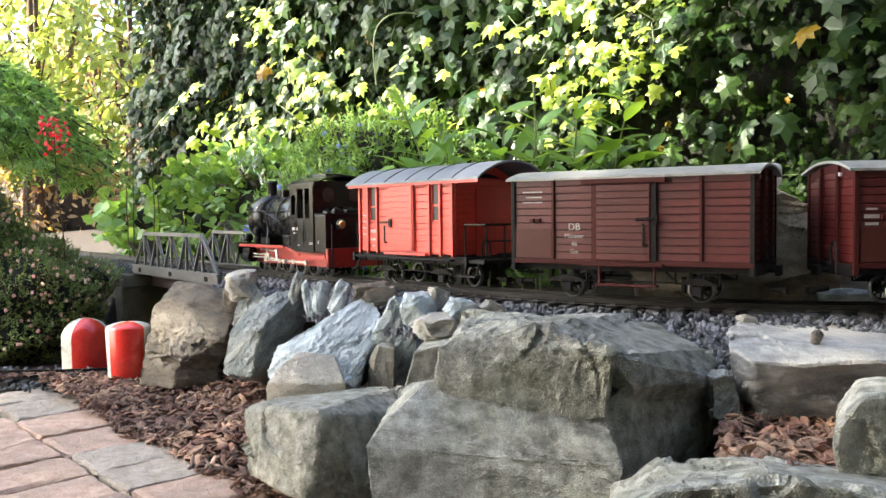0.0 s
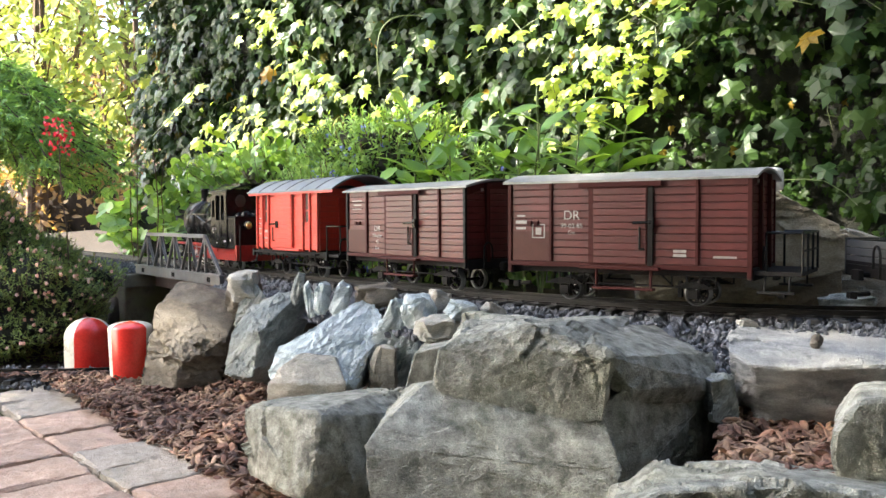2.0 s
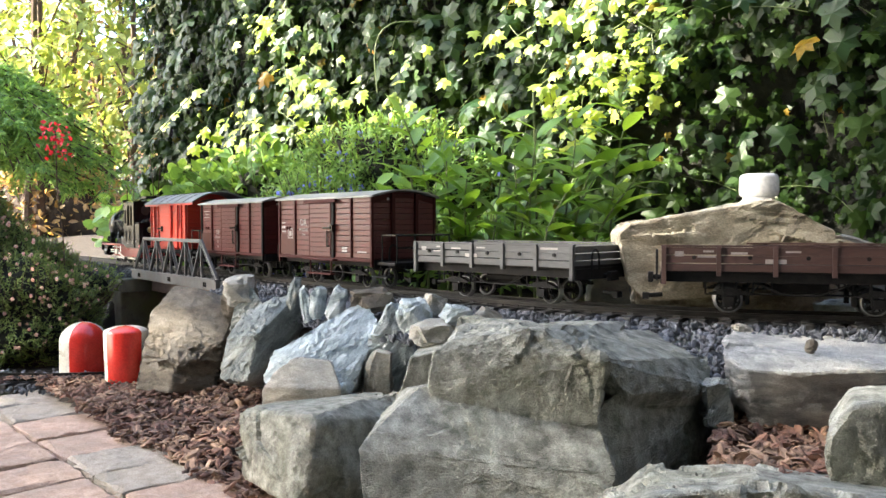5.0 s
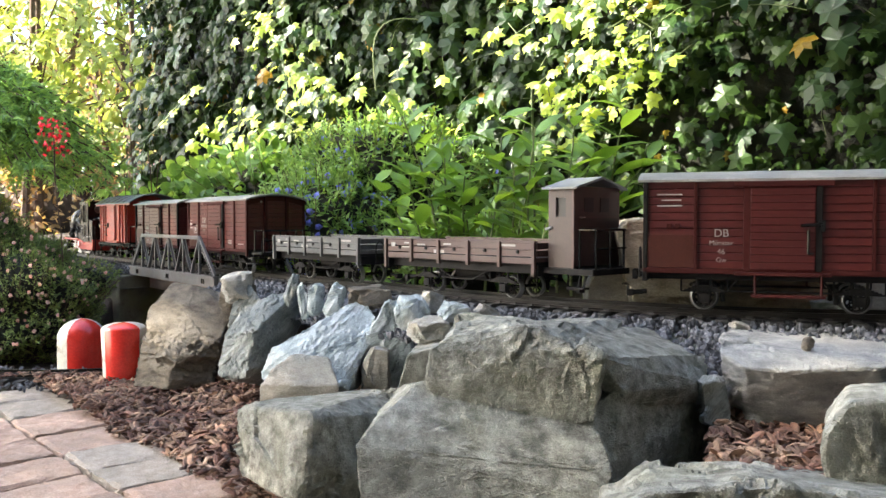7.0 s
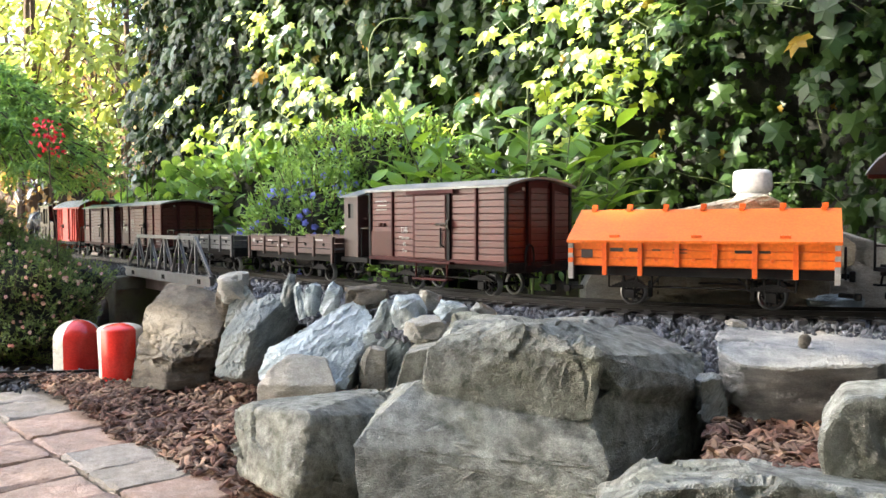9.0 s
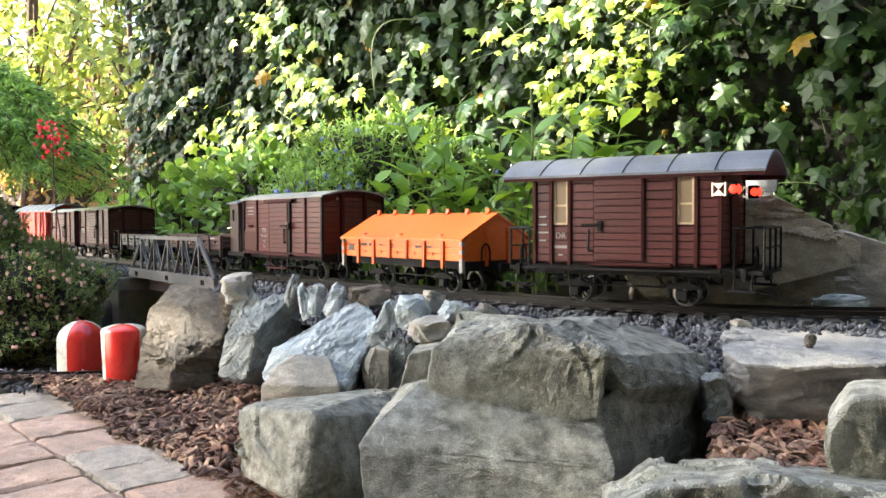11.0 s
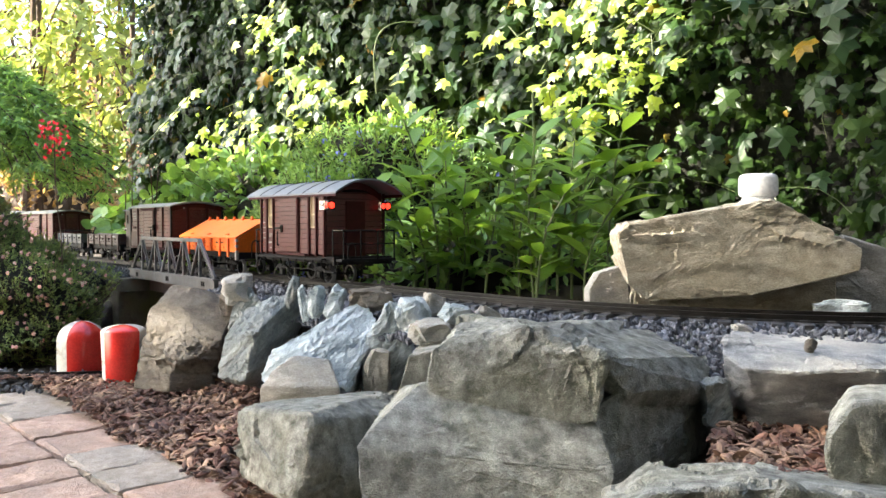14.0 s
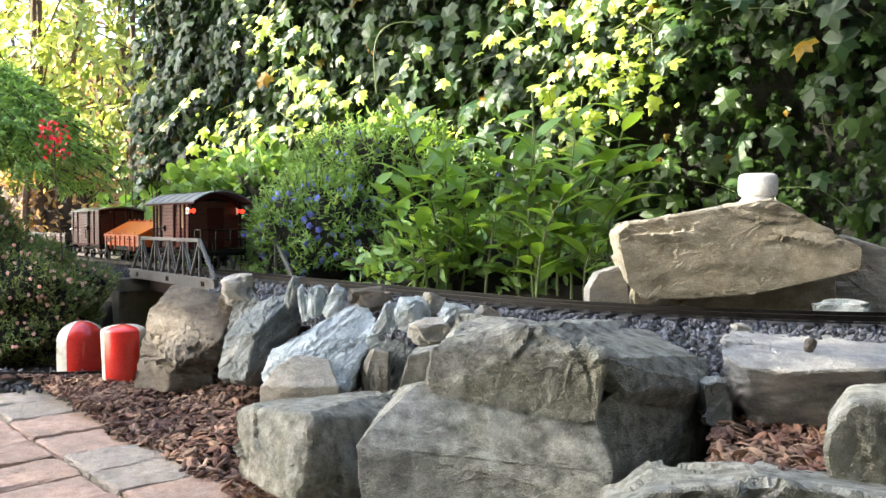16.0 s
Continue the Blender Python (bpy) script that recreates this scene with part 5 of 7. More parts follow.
def gallery(t, x0, length, h, half=None, posts=4):
    """An open end platform with a round-topped railing."""
    w = half or W - 0.008
    x1 = x0 + length
    part("platform", box(B(), min(x0, x1), max(x0, x1), -w, w, ZB - 0.008, ZB - 0.003, 0.0008), M["under"], t)
    bm = B()
    for k in range(posts):
        y = -w + 0.004 + (2 * w - 0.008) * k / (posts - 1)
        rod(bm, (x1, y, ZB - 0.004), (x1, y, ZB + h), 0.0015, 6)
    rod(bm, (x1, -w + 0.003, ZB + h), (x1, w - 0.003, ZB + h), 0.0017, 6)
    rod(bm, (x1, -w + 0.003, ZB + h * 0.5), (x1, w - 0.003, ZB + h * 0.5), 0.0012, 6)
    for s in (1, -1):
        rod(bm, (x1, s * (w - 0.003), ZB + h), (x0 + length * 0.25, s * (w - 0.003), ZB + h), 0.0015, 6)
        rod(bm, (x0 + length * 0.25, s * (w - 0.003), ZB + h), (x0 + length * 0.25, s * (w - 0.003), ZB - 0.004), 0.0015, 6)
    part("railing", bm, M["black"], t)
    for s in (1, -1):
        bm = B()
        box(bm, min(x0, x1) + 0.006, max(x0, x1) - 0.006, s * (w + 0.006) - 0.006, s * (w + 0.006) + 0.006, 0.0225, 0.025, 0.0005)
        for k in (0.012, abs(length) - 0.012):
            xx = x0 + math.copysign(k, length)
            rod(bm, (xx, s * (w + 0.004), 0.024), (xx, s * (w - 0.002), ZB - 0.006), 0.0013, 6)
        part("step", bm, M["under"], t)


def luggage_van(label, paint, trim, front, rear, tail):
    """A boarded van with two windows, a sliding door, open end platforms under a wide arched roof."""
    t = thing("luggage_van", label, "luggage van", "wagons of the train")
    ZE = 0.1650
    L = 0.236
    part("body", box(B(), -L / 2 + 0.003, L / 2 - 0.003, -W + 0.0075, W - 0.0075, ZB + 0.002, ZE - 0.002), M[trim], t)
    wins = (0.080, -0.076)
    h = ZE - ZB
    for s in (1, -1):
        # boards stop at the windows: full boards below, short ones between
        plank_run(t, L - 0.006, ZB + 0.004, ZB + 0.048, 5, s * (W - 0.0045), paint)
        for a, b in ((L / 2 - 0.003, wins[0] + 0.0115), (wins[0] - 0.0115, wins[1] + 0.0115), (wins[1] - 0.0115, -L / 2 + 0.003)):
            plank_run(t, a - b, ZB + 0.048, ZE - 0.004, 6, s * (W - 0.0045), paint, x=(a + b) / 2)
        for x in (L / 2 - 0.003, wins[0] + 0.0125, wins[0] - 0.0125, wins[1] + 0.0125, wins[1] - 0.0125, -L / 2 + 0.003):
            part("post", box(B(), x - 0.0022, x + 0.0022, s * (W - 0.0025) - 0.0022, s * (W - 0.0025) + 0.0022, ZB, ZE - 0.003, 0.0005), M[trim], t)
        for x in wins:
            win = part("window", box(B(), x - 0.0095, x + 0.0095, s * (W - 0.0065) - 0.0008, s * (W - 0.0065) + 0.0008, ZB + 0.050, ZE - 0.008), M["pane_glow" if tail else "dark"], t, "small dark window with a crossbar")
            bm = B()
            f = "cream" if tail else trim
            for a in (-0.0085, 0.0085):
                box(bm, x + a - 0.0014, x + a + 0.0014, s * (W - 0.005) - 0.0012, s * (W - 0.005) + 0.0012, ZB + 0.050, ZE - 0.008)
            for z in (ZB + 0.0512, ZB + 0.074, ZE - 0.0092):
                box(bm, x - 0.0095, x + 0.0095, s * (W - 0.005) - 0.0011, s * (W - 0.005) + 0.0011, z - 0.0013, z + 0.0013)
            part("window_frame", bm, M[f], win)
            if not tail:
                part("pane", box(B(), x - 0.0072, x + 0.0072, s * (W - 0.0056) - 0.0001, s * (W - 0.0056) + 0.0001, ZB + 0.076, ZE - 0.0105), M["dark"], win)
        door = part("door", box(B(), -0.028, 0.036, s * (W - 0.001) - 0.0012, s * (W - 0.001) + 0.0012, ZB + 0.006, ZE - 0.008, 0.0005), M[trim], t, "sliding boarded door")
        plank_run(door, 0.059, ZB + 0.007, ZE - 0.010, 12, s * (W + 0.0008), paint, x=0.004, name="door_board")
        part("door_step", box(B(), -0.062, 0.040, s * (W + 0.001) - 0.005, s * (W + 0.001) + 0.005, ZB + 0.000, ZB + 0.004, 0.0008), M[trim], t)
        part("long_footboard", box(B(), -L / 2, L / 2, s * (W + 0.001) - 0.005, s * (W + 0.001) + 0.005, ZB - 0.006, ZB - 0.003, 0.0006), M["under"], t)
        for k in range(8):
            x = -L / 2 + 0.015 + k * (L - 0.03) / 7
            part("bracket", box(B(), x - 0.0012, x + 0.0012, s * (W - 0.004) - 0.001, s * (W - 0.004) + 0.001, ZB - 0.014, ZB - 0.003), M["under"], t)
    latch(t, 0.026, ZB + 0.046, W + 0.001)
    for e in (1, -1):
        plank_run(t, 2 * W - 0.016, ZB + 0.004, ZE - 0.004, 11, e * (L / 2 - 0.0025), paint if e < 0 else trim, along="y")
        part("gable", slab(B(), arc_roof(W - 0.008, ZE - 0.006, 0.022, 0.012), e * (L / 2 - 0.004), e * (L / 2 - 0.0012)), M[trim], t)
        bm = box(B(), e * L / 2 - 0.001, e * L / 2 + 0.0015, -0.020, 0.020, ZB, ZE - 0.018, 0.0005)
        ed = part("end_door", bm, M[trim], t, "plain end door with a small window")
        part("end_window", box(B(), e * L / 2 + 0.0012, e * L / 2 + 0.0022, -0.008, 0.008, ZB + 0.060, ZE - 0.024), M["pane_glow" if tail else "dark"], ed)
        bm = B()
        for y in (-0.047, 0.047):
            rod(bm, (e * (L / 2 + (rear if e < 0 else front) * 0.94), y, ZB), (e * (L / 2 + (rear if e < 0 else front) * 0.94), y, ZB + 0.045), 0.0016, 6)
        gallery(t, e * L / 2, e * (rear if e < 0 else front), 0.046)
        bm.free()
    x0, x1 = -L / 2 - rear - 0.004, L / 2 + front + 0.004
    part("roof", slab(B(), arc_roof(W + 0.006, ZE - 0.004, 0.025, 0.003, 20), x0, x1), M["roof"], t, "dark grey arched roof with seams")
    for k in range(1, 6):
        x = x0 + (x1 - x0) * k / 6
        part("roof_seam", slab(B(), arc_roof(W + 0.0065, ZE - 0.0034, 0.0252, 0.0010, 20), x - 0.0008, x + 0.0008), M["under"], t)
    for s in (1, -1):
        part("eave_board", box(B(), x0 + 0.002, x1 - 0.002, s * (W + 0.0035) - 0.001, s * (W + 0.0035) + 0.001, ZE - 0.0108, ZE - 0.0055), M[trim], t)
    running_gear(t, L + rear + front - 0.03, (0.068, -0.068))
    bars(t, ([] if tail else [(0.080, ZB + 0.035, 0.014, 0.005)]) + [(0.080, ZB + 0.022, 0.017, 0.0035), (0.105, ZB + 0.060, 0.010, 0.002), (0.105, ZB + 0.050, 0.012, 0.002), (0.104, ZB + 0.040, 0.014, 0.002), (0.105, ZB + 0.030, 0.010, 0.002), (0.080, ZB + 0.012, 0.006, 0.002)], W - 0.0036)
    if tail:
        writing(t, "DR", 0.080, ZB + 0.036, 0.0105, W - 0.0035, "letter")
        for s in (1, -1):
            y = s * (W - 0.006)
            x = -L / 2 - 0.010
            lamp = part("tail_lamp", box(B(), x - 0.006, x + 0.006, y - 0.007, y + 0.007, ZE - 0.034, ZE - 0.018, 0.0015), M["black"], t, "black tail lamp with a red lens")
            part("lens", lathe(B(), [(0, 0.0035), (0.003, 0.003), (0.0052, 0.001), (0.0056, 0), (0, 0)], 16, Matrix.Translation((x - 0.006, y, ZE - 0.026)) @ Matrix.Rotation(-math.pi / 2, 4, "Y")), M["tail"], lamp, "glowing red lens", smooth=True)
            part("side_lens", lathe(B(), [(0, 0.0030), (0.003, 0.0025), (0.0048, 0.001), (0.005, 0), (0, 0)], 16, Matrix.Translation((x - 0.002, y + 0.007, ZE - 0.026)) @ Matrix.Rotation(-math.pi / 2, 4, "X")), M["tail"], lamp, "glowing red lens", smooth=True)
            bm = B()
            for q in (1, -1):
                v = [bm.verts.new((x + 0.014 + a, y + 0.0074, ZE - 0.026 + q * b)) for a, b in ((-0.007, 0.007), (0.007, 0.007), (0, 0.0))]
                bm.faces.new(v)
            box(bm, x + 0.0062, x + 0.0078, y + 0.0066, y + 0.0074, ZE - 0.034, ZE - 0.018)
            box(bm, x + 0.0202, x + 0.0218, y + 0.0066, y + 0.0074, ZE - 0.034, ZE - 0.018)
            part("signal_board", bm, M["board"], lamp, "white hourglass signal plate")
    return t


def low_wagon(label, paint, cab):
    """A low-sided open wagon; with or without a brakeman's cabin at its rear."""
    t = thing("open_wagon", label, "open wagon", "wagons of the train")
    L = 0.288 if not cab else 0.307
    zt = 0.0795
    part("floor_board", box(B(), -L / 2, L / 2, -W + 0.002, W - 0.002, ZB, ZB + 0.004, 0.0006), M["under"], t)
    for s in (1, -1):
        for k in range(3):
            plank_run(t, L - 0.004, ZB + 0.001 + k * 0.0095, ZB + 0.0105 + k * 0.0095, 1, s * (W - 0.002), paint, thick=0.0026, name="side_board")
        for i in range(6):
            x = -L / 2 + 0.003 + i * (L - 0.006) / 5
            part("stake", box(B(), x - 0.0026, x + 0.0026, s * W - 0.0016, s * W + 0.0024, ZB - 0.014 if i in (0, 5) else ZB - 0.004, zt, 0.0005), M[paint], t)
            if i < 5:
                part("ring", rod(B(), (x + 0.027, s * W, ZB + 0.017), (x + 0.027, s * (W + 0.002), ZB + 0.017), 0.0024, 8), M["under"], t)
        part("top_rail", box(B(), -L / 2, L / 2, s * (W - 0.002) - 0.0026, s * (W - 0.002) + 0.0026, zt - 0.001, zt + 0.001), M[paint], t)
    for e in (1, -1):
        for k in range(3):
            plank_run(t, 2 * W - 0.008, ZB + 0.001 + k * 0.0095, ZB + 0.0105 + k * 0.0095, 1, e * (L / 2 - 0.002), paint, thick=0.0026, along="y", name="end_board")
    bars(t, [(L / 2 - 0.020, ZB + 0.021, 0.010, 0.006), (L / 2 - 0.050, ZB + 0.018, 0.020, 0.0022), (L / 2 - 0.052, ZB + 0.024, 0.012, 0.0022), (L / 2 - 0.085, ZB + 0.022, 0.018, 0.0026), (0.030, ZB + 0.013, 0.022, 0.005), (0.012, ZB + 0.024, 0.016, 0.0022), (-0.105, ZB + 0.025, 0.028, 0.0028)], W - 0.0006)
    for s in (1, -1):
        bm = B()
        rod(bm, (-0.06, s * 0.045, ZB - 0.008), (-0.02, s * 0.045, 0.024), 0.0014, 6)
        rod(bm, (-0.02, s * 0.045, 0.024), (0.02, s * 0.045, 0.024), 0.0014, 6)
        rod(bm, (0.02, s * 0.045, 0.024), (0.06, s * 0.045, ZB - 0.008), 0.0014, 6)
        part("truss_rod", bm, M["under"], t)
    part("tank", rod(B(), (-0.03, 0.02, 0.034), (0.03, 0.02, 0.034), 0.012, 16), M["under"], t, smooth=False)
    if cab:
        x1 = -L / 2 - 0.006
        x0 = x1 - 0.040
        # near-black filling paints the cabin's inner shade behind the window hole
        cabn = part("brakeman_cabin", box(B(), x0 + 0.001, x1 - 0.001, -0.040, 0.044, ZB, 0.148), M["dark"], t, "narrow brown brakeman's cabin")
        def wall(xa, xb, ya, yb, hole):
            bm = B()
            y = yb
            for a, b, c, d in ((xa, hole[0], ZB - 0.002, 0.150), (hole[1], xb, ZB - 0.002, 0.150), (hole[0], hole[1], ZB - 0.002, hole[2]), (hole[0], hole[1], hole[3], 0.150)):
                box(bm, a, b, ya, y, c, d)
            return bm
        for s in (1, -1):
            y = 0.046 * s
            part("cabin_wall", wall(x0, x1, y - 0.0012, y + 0.0012, (x0 + 0.012, x0 + 0.028, 0.112, 0.136)), M["cabbrown"], cabn)
            part("cabin_post", box(B(), x0 - 0.0014, x0 + 0.002, y - 0.002, y + 0.002, ZB - 0.010, 0.150), M["brownplank"], cabn)
        for x in (x0, x1):
            part("cabin_wall", box(B(), x - 0.0012, x + 0.0012, -0.045, 0.045, ZB, 0.150), M["cabbrown"], cabn)
        for y in (-0.015, 0.018):
            part("cabin_window", box(B(), x0 - 0.0022, x0 - 0.001, y - 0.009, y + 0.009, 0.118, 0.136), M["dark"], cabn)
        part("cabin_visor", box(B(), x0 - 0.010, x0, -0.036, 0.036, 0.1105, 0.1125), M["brownplank"], cabn)
        part("cabin_roof", slab(B(), [(0.054, 0.149), (0.0, 0.163), (-0.054, 0.149), (-0.054, 0.1465), (0.0, 0.160), (0.054, 0.1465)], x0 - 0.010, x1 + 0.006), M["roof"], cabn, "small grey pitched roof")
        part("cabin_handle", rod(B(), (x1 - 0.006, 0.048, 0.098), (x1 + 0.002, 0.051, 0.096), 0.0018, 6), M["silver"], cabn)
        gallery(t, x0, -0.032, 0.046, 0.048, 4)
        part("cabin_floor", box(B(), x0 - 0.034, x1 + 0.004, -0.052, 0.052, ZB - 0.010, ZB - 0.0025), M["under"], t)
    running_gear(t, L, (0.078, -0.078))
    return t


def lidded_wagon():
    t = thing("lidded_wagon", "orange lime wagon with a ridged hinged lid", "covered hopper wagon", "wagons of the train")
    L = 0.300
    z1, zr = 0.0785, 0.1155
    part("hull", slab(B(), [(W - 0.004, ZB), (W - 0.004, z1), (0, zr - 0.004), (-W + 0.004, z1), (-W + 0.004, ZB)], -L / 2 + 0.003, L / 2 - 0.003), M["orangetrim"], t)
    for s in (1, -1):
        for k in range(3):
            plank_run(t, L - 0.004, ZB + 0.001 + k * 0.0095, ZB + 0.0105 + k * 0.0095, 1, s * (W - 0.0026), "orange", thick=0.0026, name="side_board")
        for i in range(6):
            x = -L / 2 + 0.044 + i * (L - 0.088) / 5
            part("stake", box(B(), x - 0.0028, x + 0.0028, s * W - 0.0018, s * W + 0.0022, ZB - (0.011 if i in (0, 1, 4, 5) else 0), z1 - 0.001, 0.0005), M["orangetrim"], t)
            if i < 5:
                part("ring", lathe(B(), [(0, 0.0016), (0.0022, 0.0014), (0.0026, 0), (0, 0)], 8, Matrix.Translation((x + 0.024, s * (W - 0.001), ZB + 0.009)) @ Matrix.Rotation(-s * math.pi / 2, 4, "X")), M["orangetrim"], t)
        lid = part("lid", slab(B(), [(s * (W + 0.005), z1 - 0.001), (s * (W + 0.005), z1 + 0.0022), (0, zr + 0.0026), (0, zr - 0.0006)], -L / 2 - 0.002, L / 2 + 0.002), M["orange"], t, "sloping orange lid")
        for x in (-0.095, 0.0, 0.095):
            part("lid_grip", box(B(), x - 0.006, x + 0.006, s * (W - 0.004) - 0.003, s * (W - 0.004) + 0.003, z1 + 0.005, z1 + 0.009, 0.0008), M["orangetrim"], lid)
        for e in (1, -1):
            x = e * (L / 2 - 0.0025)
            part("corner_post", box(B(), x - 0.003, x + 0.003, s * W - 0.0025, s * W + 0.003, ZB - 0.016, ZB + 0.004, 0.0005), M["letter"], t, "white corner post")
            for k in range(4):
                part("warning_stripe", box(B(), x - 0.003, x + 0.003, s * W - 0.0025, s * W + 0.003, ZB + 0.004 + k * 0.0058, ZB + 0.0098 + k * 0.0058), M["letter" if k % 2 else "orangetrim"], t)
    for i in range(7):
        x = -L / 2 + 0.016 + i * (L - 0.032) / 6
        bm = B()
        box(bm, x - 0.003, x + 0.003, -0.006, 0.006, zr, zr + 0.004, 0.0006)
        box(bm, x - 0.0045, x + 0.0025, 0.001, 0.005, zr + 0.003, zr + 0.009, 0.0006)
        part("hinge", bm, M["orangetrim"], t)
    for e in (1, -1):
        part("end_wall", slab(B(), [(W - 0.003, ZB), (W - 0.003, z1), (0, zr), (-W + 0.003, z1), (-W + 0.003, ZB)], e * (L / 2 - 0.002), e * (L / 2 - 0.0005)), M["orange"], t)
        for y in (-0.022, 0.022):
            part("end_post", box(B(), e * L / 2 - 0.002, e * L / 2 + 0.0025, y - 0.003, y + 0.003, ZB - 0.008, z1 + 0.018, 0.0006), M["orangetrim"], t)
    bars(t, [(0.128, ZB + 0.015, 0.014, 0.010)], W - 0.0006, "cabbrown")
    bars(t, [(0.092, ZB + 0.020, 0.016, 0.0045), (0.070, ZB + 0.020, 0.014, 0.0045), (-0.052, ZB + 0.019, 0.020, 0.0035), (-0.074, ZB + 0.019, 0.012, 0.003), (0.018, ZB + 0.021, 0.016, 0.0012), (0.018, ZB + 0.017, 0.016, 0.0012), (0.045, ZB + 0.020, 0.010, 0.002)], W - 0.0009, "dletter")
    running_gear(t, L, (0.080, -0.080))
    return t


def ahead(x):
    """Stretches the engine's drawing forward of the cab."""
    return x if x < -0.016 else -0.016 + (x + 0.016) * 1.30


def locomotive():
    t = thing("steam_locomotive", "black and red steam tank locomotive with bright rods", "locomotive", "train engine")
    zf = 0.052
    # frame
    bm = B()
    for s in (1, -1):
        box(bm, -0.118, 0.135, s * 0.030 - 0.0015, s * 0.030 + 0.0015, 0.018, zf, 0.0005)
    box(bm, -0.12, 0.135, -0.03, 0.03, 0.030, zf)
    part("frame", bm, M["locored"], t, "red painted frame")
    part("running_board", box(B(), -0.016, 0.150, -0.060, 0.060, zf, zf + 0.004, 0.0006), M["black"], t)
    for s in (1, -1):
        part("valance", box(B(), 0.005, 0.146, s * 0.0605 - 0.0012, s * 0.0605 + 0.0012, zf - 0.0015, zf + 0.0038, 0.0004), M["locored"], t, "red valance under the running board")
        part("skirt", box(B(), -0.130, -0.052, s * 0.055 - 0.0012, s * 0.055 + 0.0012, 0.034, 0.0415, 0.0006), M["locored"], t, "red rear frame plate")
        for k in range(5):
            a0, a1 = 0.001 + 0.0095 * k, 0.0105 + 0.0095 * k
            part("swept_valance", box(B(), -0.048 + a0, -0.048 + a1, s * 0.0595 - 0.0012, s * 0.0595 + 0.0012, 0.039 + 0.0024 * k, 0.0440 + 0.0024 * k), M["locored"], t)
    part("front_beam", box(B(), 0.150, 0.157, -0.060, 0.060, 0.034, 0.058, 0.001), M["black"], t)
    part("rear_beam", box(B(), -0.146, -0.139, -0.060, 0.060, 0.020, 0.054, 0.001), M["locored"], t)
    bm = B()
    rod(bm, (0.157, 0, 0.044), (0.170, 0, 0.044), 0.003, 8)
    box(bm, 0.168, 0.174, -0.011, 0.011, 0.038, 0.050, 0.001)
    part("buffer", bm, M["black"], t)
    bm = B()
    rod(bm, (-0.146, 0, 0.040), (-0.158, 0, 0.040), 0.003, 8)
    box(bm, -0.162, -0.156, -0.011, 0.011, 0.034, 0.046, 0.001)
    part("buffer", bm, M["black"], t)
    # boiler with bands, smokebox, chimney, domes
    ax = Matrix.Rotation(math.pi / 2, 4, "Y")
    zc = 0.102
    part("boiler", lathe(B(), [(0, -0.05), (0.040, -0.05), (0.040, 0.100), (0, 0.100)], 32, Matrix.Translation((0, 0, zc)) @ ax), M["black"], t, "glossy black boiler", smooth=True)
    for x in (0.02, 0.052, 0.084):
        part("boiler_band", lathe(B(), [(0.0401, -0.001), (0.0409, -0.001), (0.0409, 0.001), (0.0401, 0.001)], 32, Matrix.Translation((x, 0, zc)) @ ax), M["under"], t)
    part("smokebox", lathe(B(), [(0, 0.098), (0.0415, 0.098), (0.0418, 0.146), (0.039, 0.149), (0.032, 0.150), (0.030, 0.1525), (0.014, 0.155), (0, 0.1555)], 32, Matrix.Translation((0, 0, zc)) @ ax), M["black"], t, smooth=True)
    part("smokebox_saddle", box(B(), 0.096, 0.140, -0.022, 0.022, zf, zc - 0.012), M["under"], t)
    part("firebox", box(B(), -0.03, 0.03, -0.028, 0.028, zf, zc), M["under"], t)
    part("chimney", lathe(B(), [(0, 0.13), (0.013, 0.13), (0.0092, 0.138), (0.0092, 0.166), (0.0112, 0.1675), (0.0112, 0.172), (0.0082, 0.172), (0.0072, 0.155), (0, 0.155)], 20, Matrix.Translation((0.120, 0, 0))), M["black"], t, smooth=True)
    part("steam_dome", lathe(B(), [(0, 0.13), (0.016, 0.13), (0.0138, 0.138), (0.0138, 0.152), (0.011, 0.158), (0.005, 0.160), (0, 0.1605)], 20, Matrix.Translation((0.046, 0, 0))), M["black"], t, smooth=True)
    part("sand_box", box(B(), 0.066, 0.094, -0.013, 0.013, 0.132, 0.153, 0.004), M["black"], t)
    part("bell", lathe(B(), [(0, 0.138), (0.006, 0.134), (0.0045, 0.141), (0.002, 0.145), (0, 0.1455)], 14, Matrix.Translation((0.108, 0.016, -0.008))), M["brass"], t, smooth=True)
    bm = B()
    for s in (1, -1):
        rod(bm, (0.0, s * 0.0395, zc + 0.012), (0.135, s * 0.0405, zc + 0.012), 0.0012, 6)
        rod(bm, (0.10, s * 0.039, zc + 0.014), (0.04, s * 0.043, zc - 0.006), 0.0016, 6)
        rod(bm, (0.04, s * 0.043, zc - 0.006), (0.0, s * 0.043, zc + 0.006), 0.0016, 6)
        rod(bm, (0.094, s * 0.026, zc + 0.022), (0.08, s * 0.043, zf + 0.004), 0.0014, 6)
    part("pipework", bm, M["black"], t)
    for s in (1, -1):
        part("water_tank", box(B(), -0.014, 0.012, s * 0.046 - 0.013, s * 0.046 + 0.013, zf + 0.004, zf + 0.022, 0.002), M["black"], t)
        part("air_pump", lathe(B(), [(0, 0), (0.007, 0), (0.007, 0.012), (0.004, 0.014), (0.007, 0.016), (0.007, 0.027), (0.003, 0.030), (0, 0.030)], 14, Matrix.Translation((0.110, s * 0.044, zf + 0.004))), M["under"], t, smooth=True)
    # cab with openings
    c0, c1 = -0.098, -0.016
    cab = part("cab", box(B(), c0 - 0.001, c0 + 0.001, -0.058, 0.058, zf - 0.004, 0.163), M["black"], t, "black cab with open doorways")
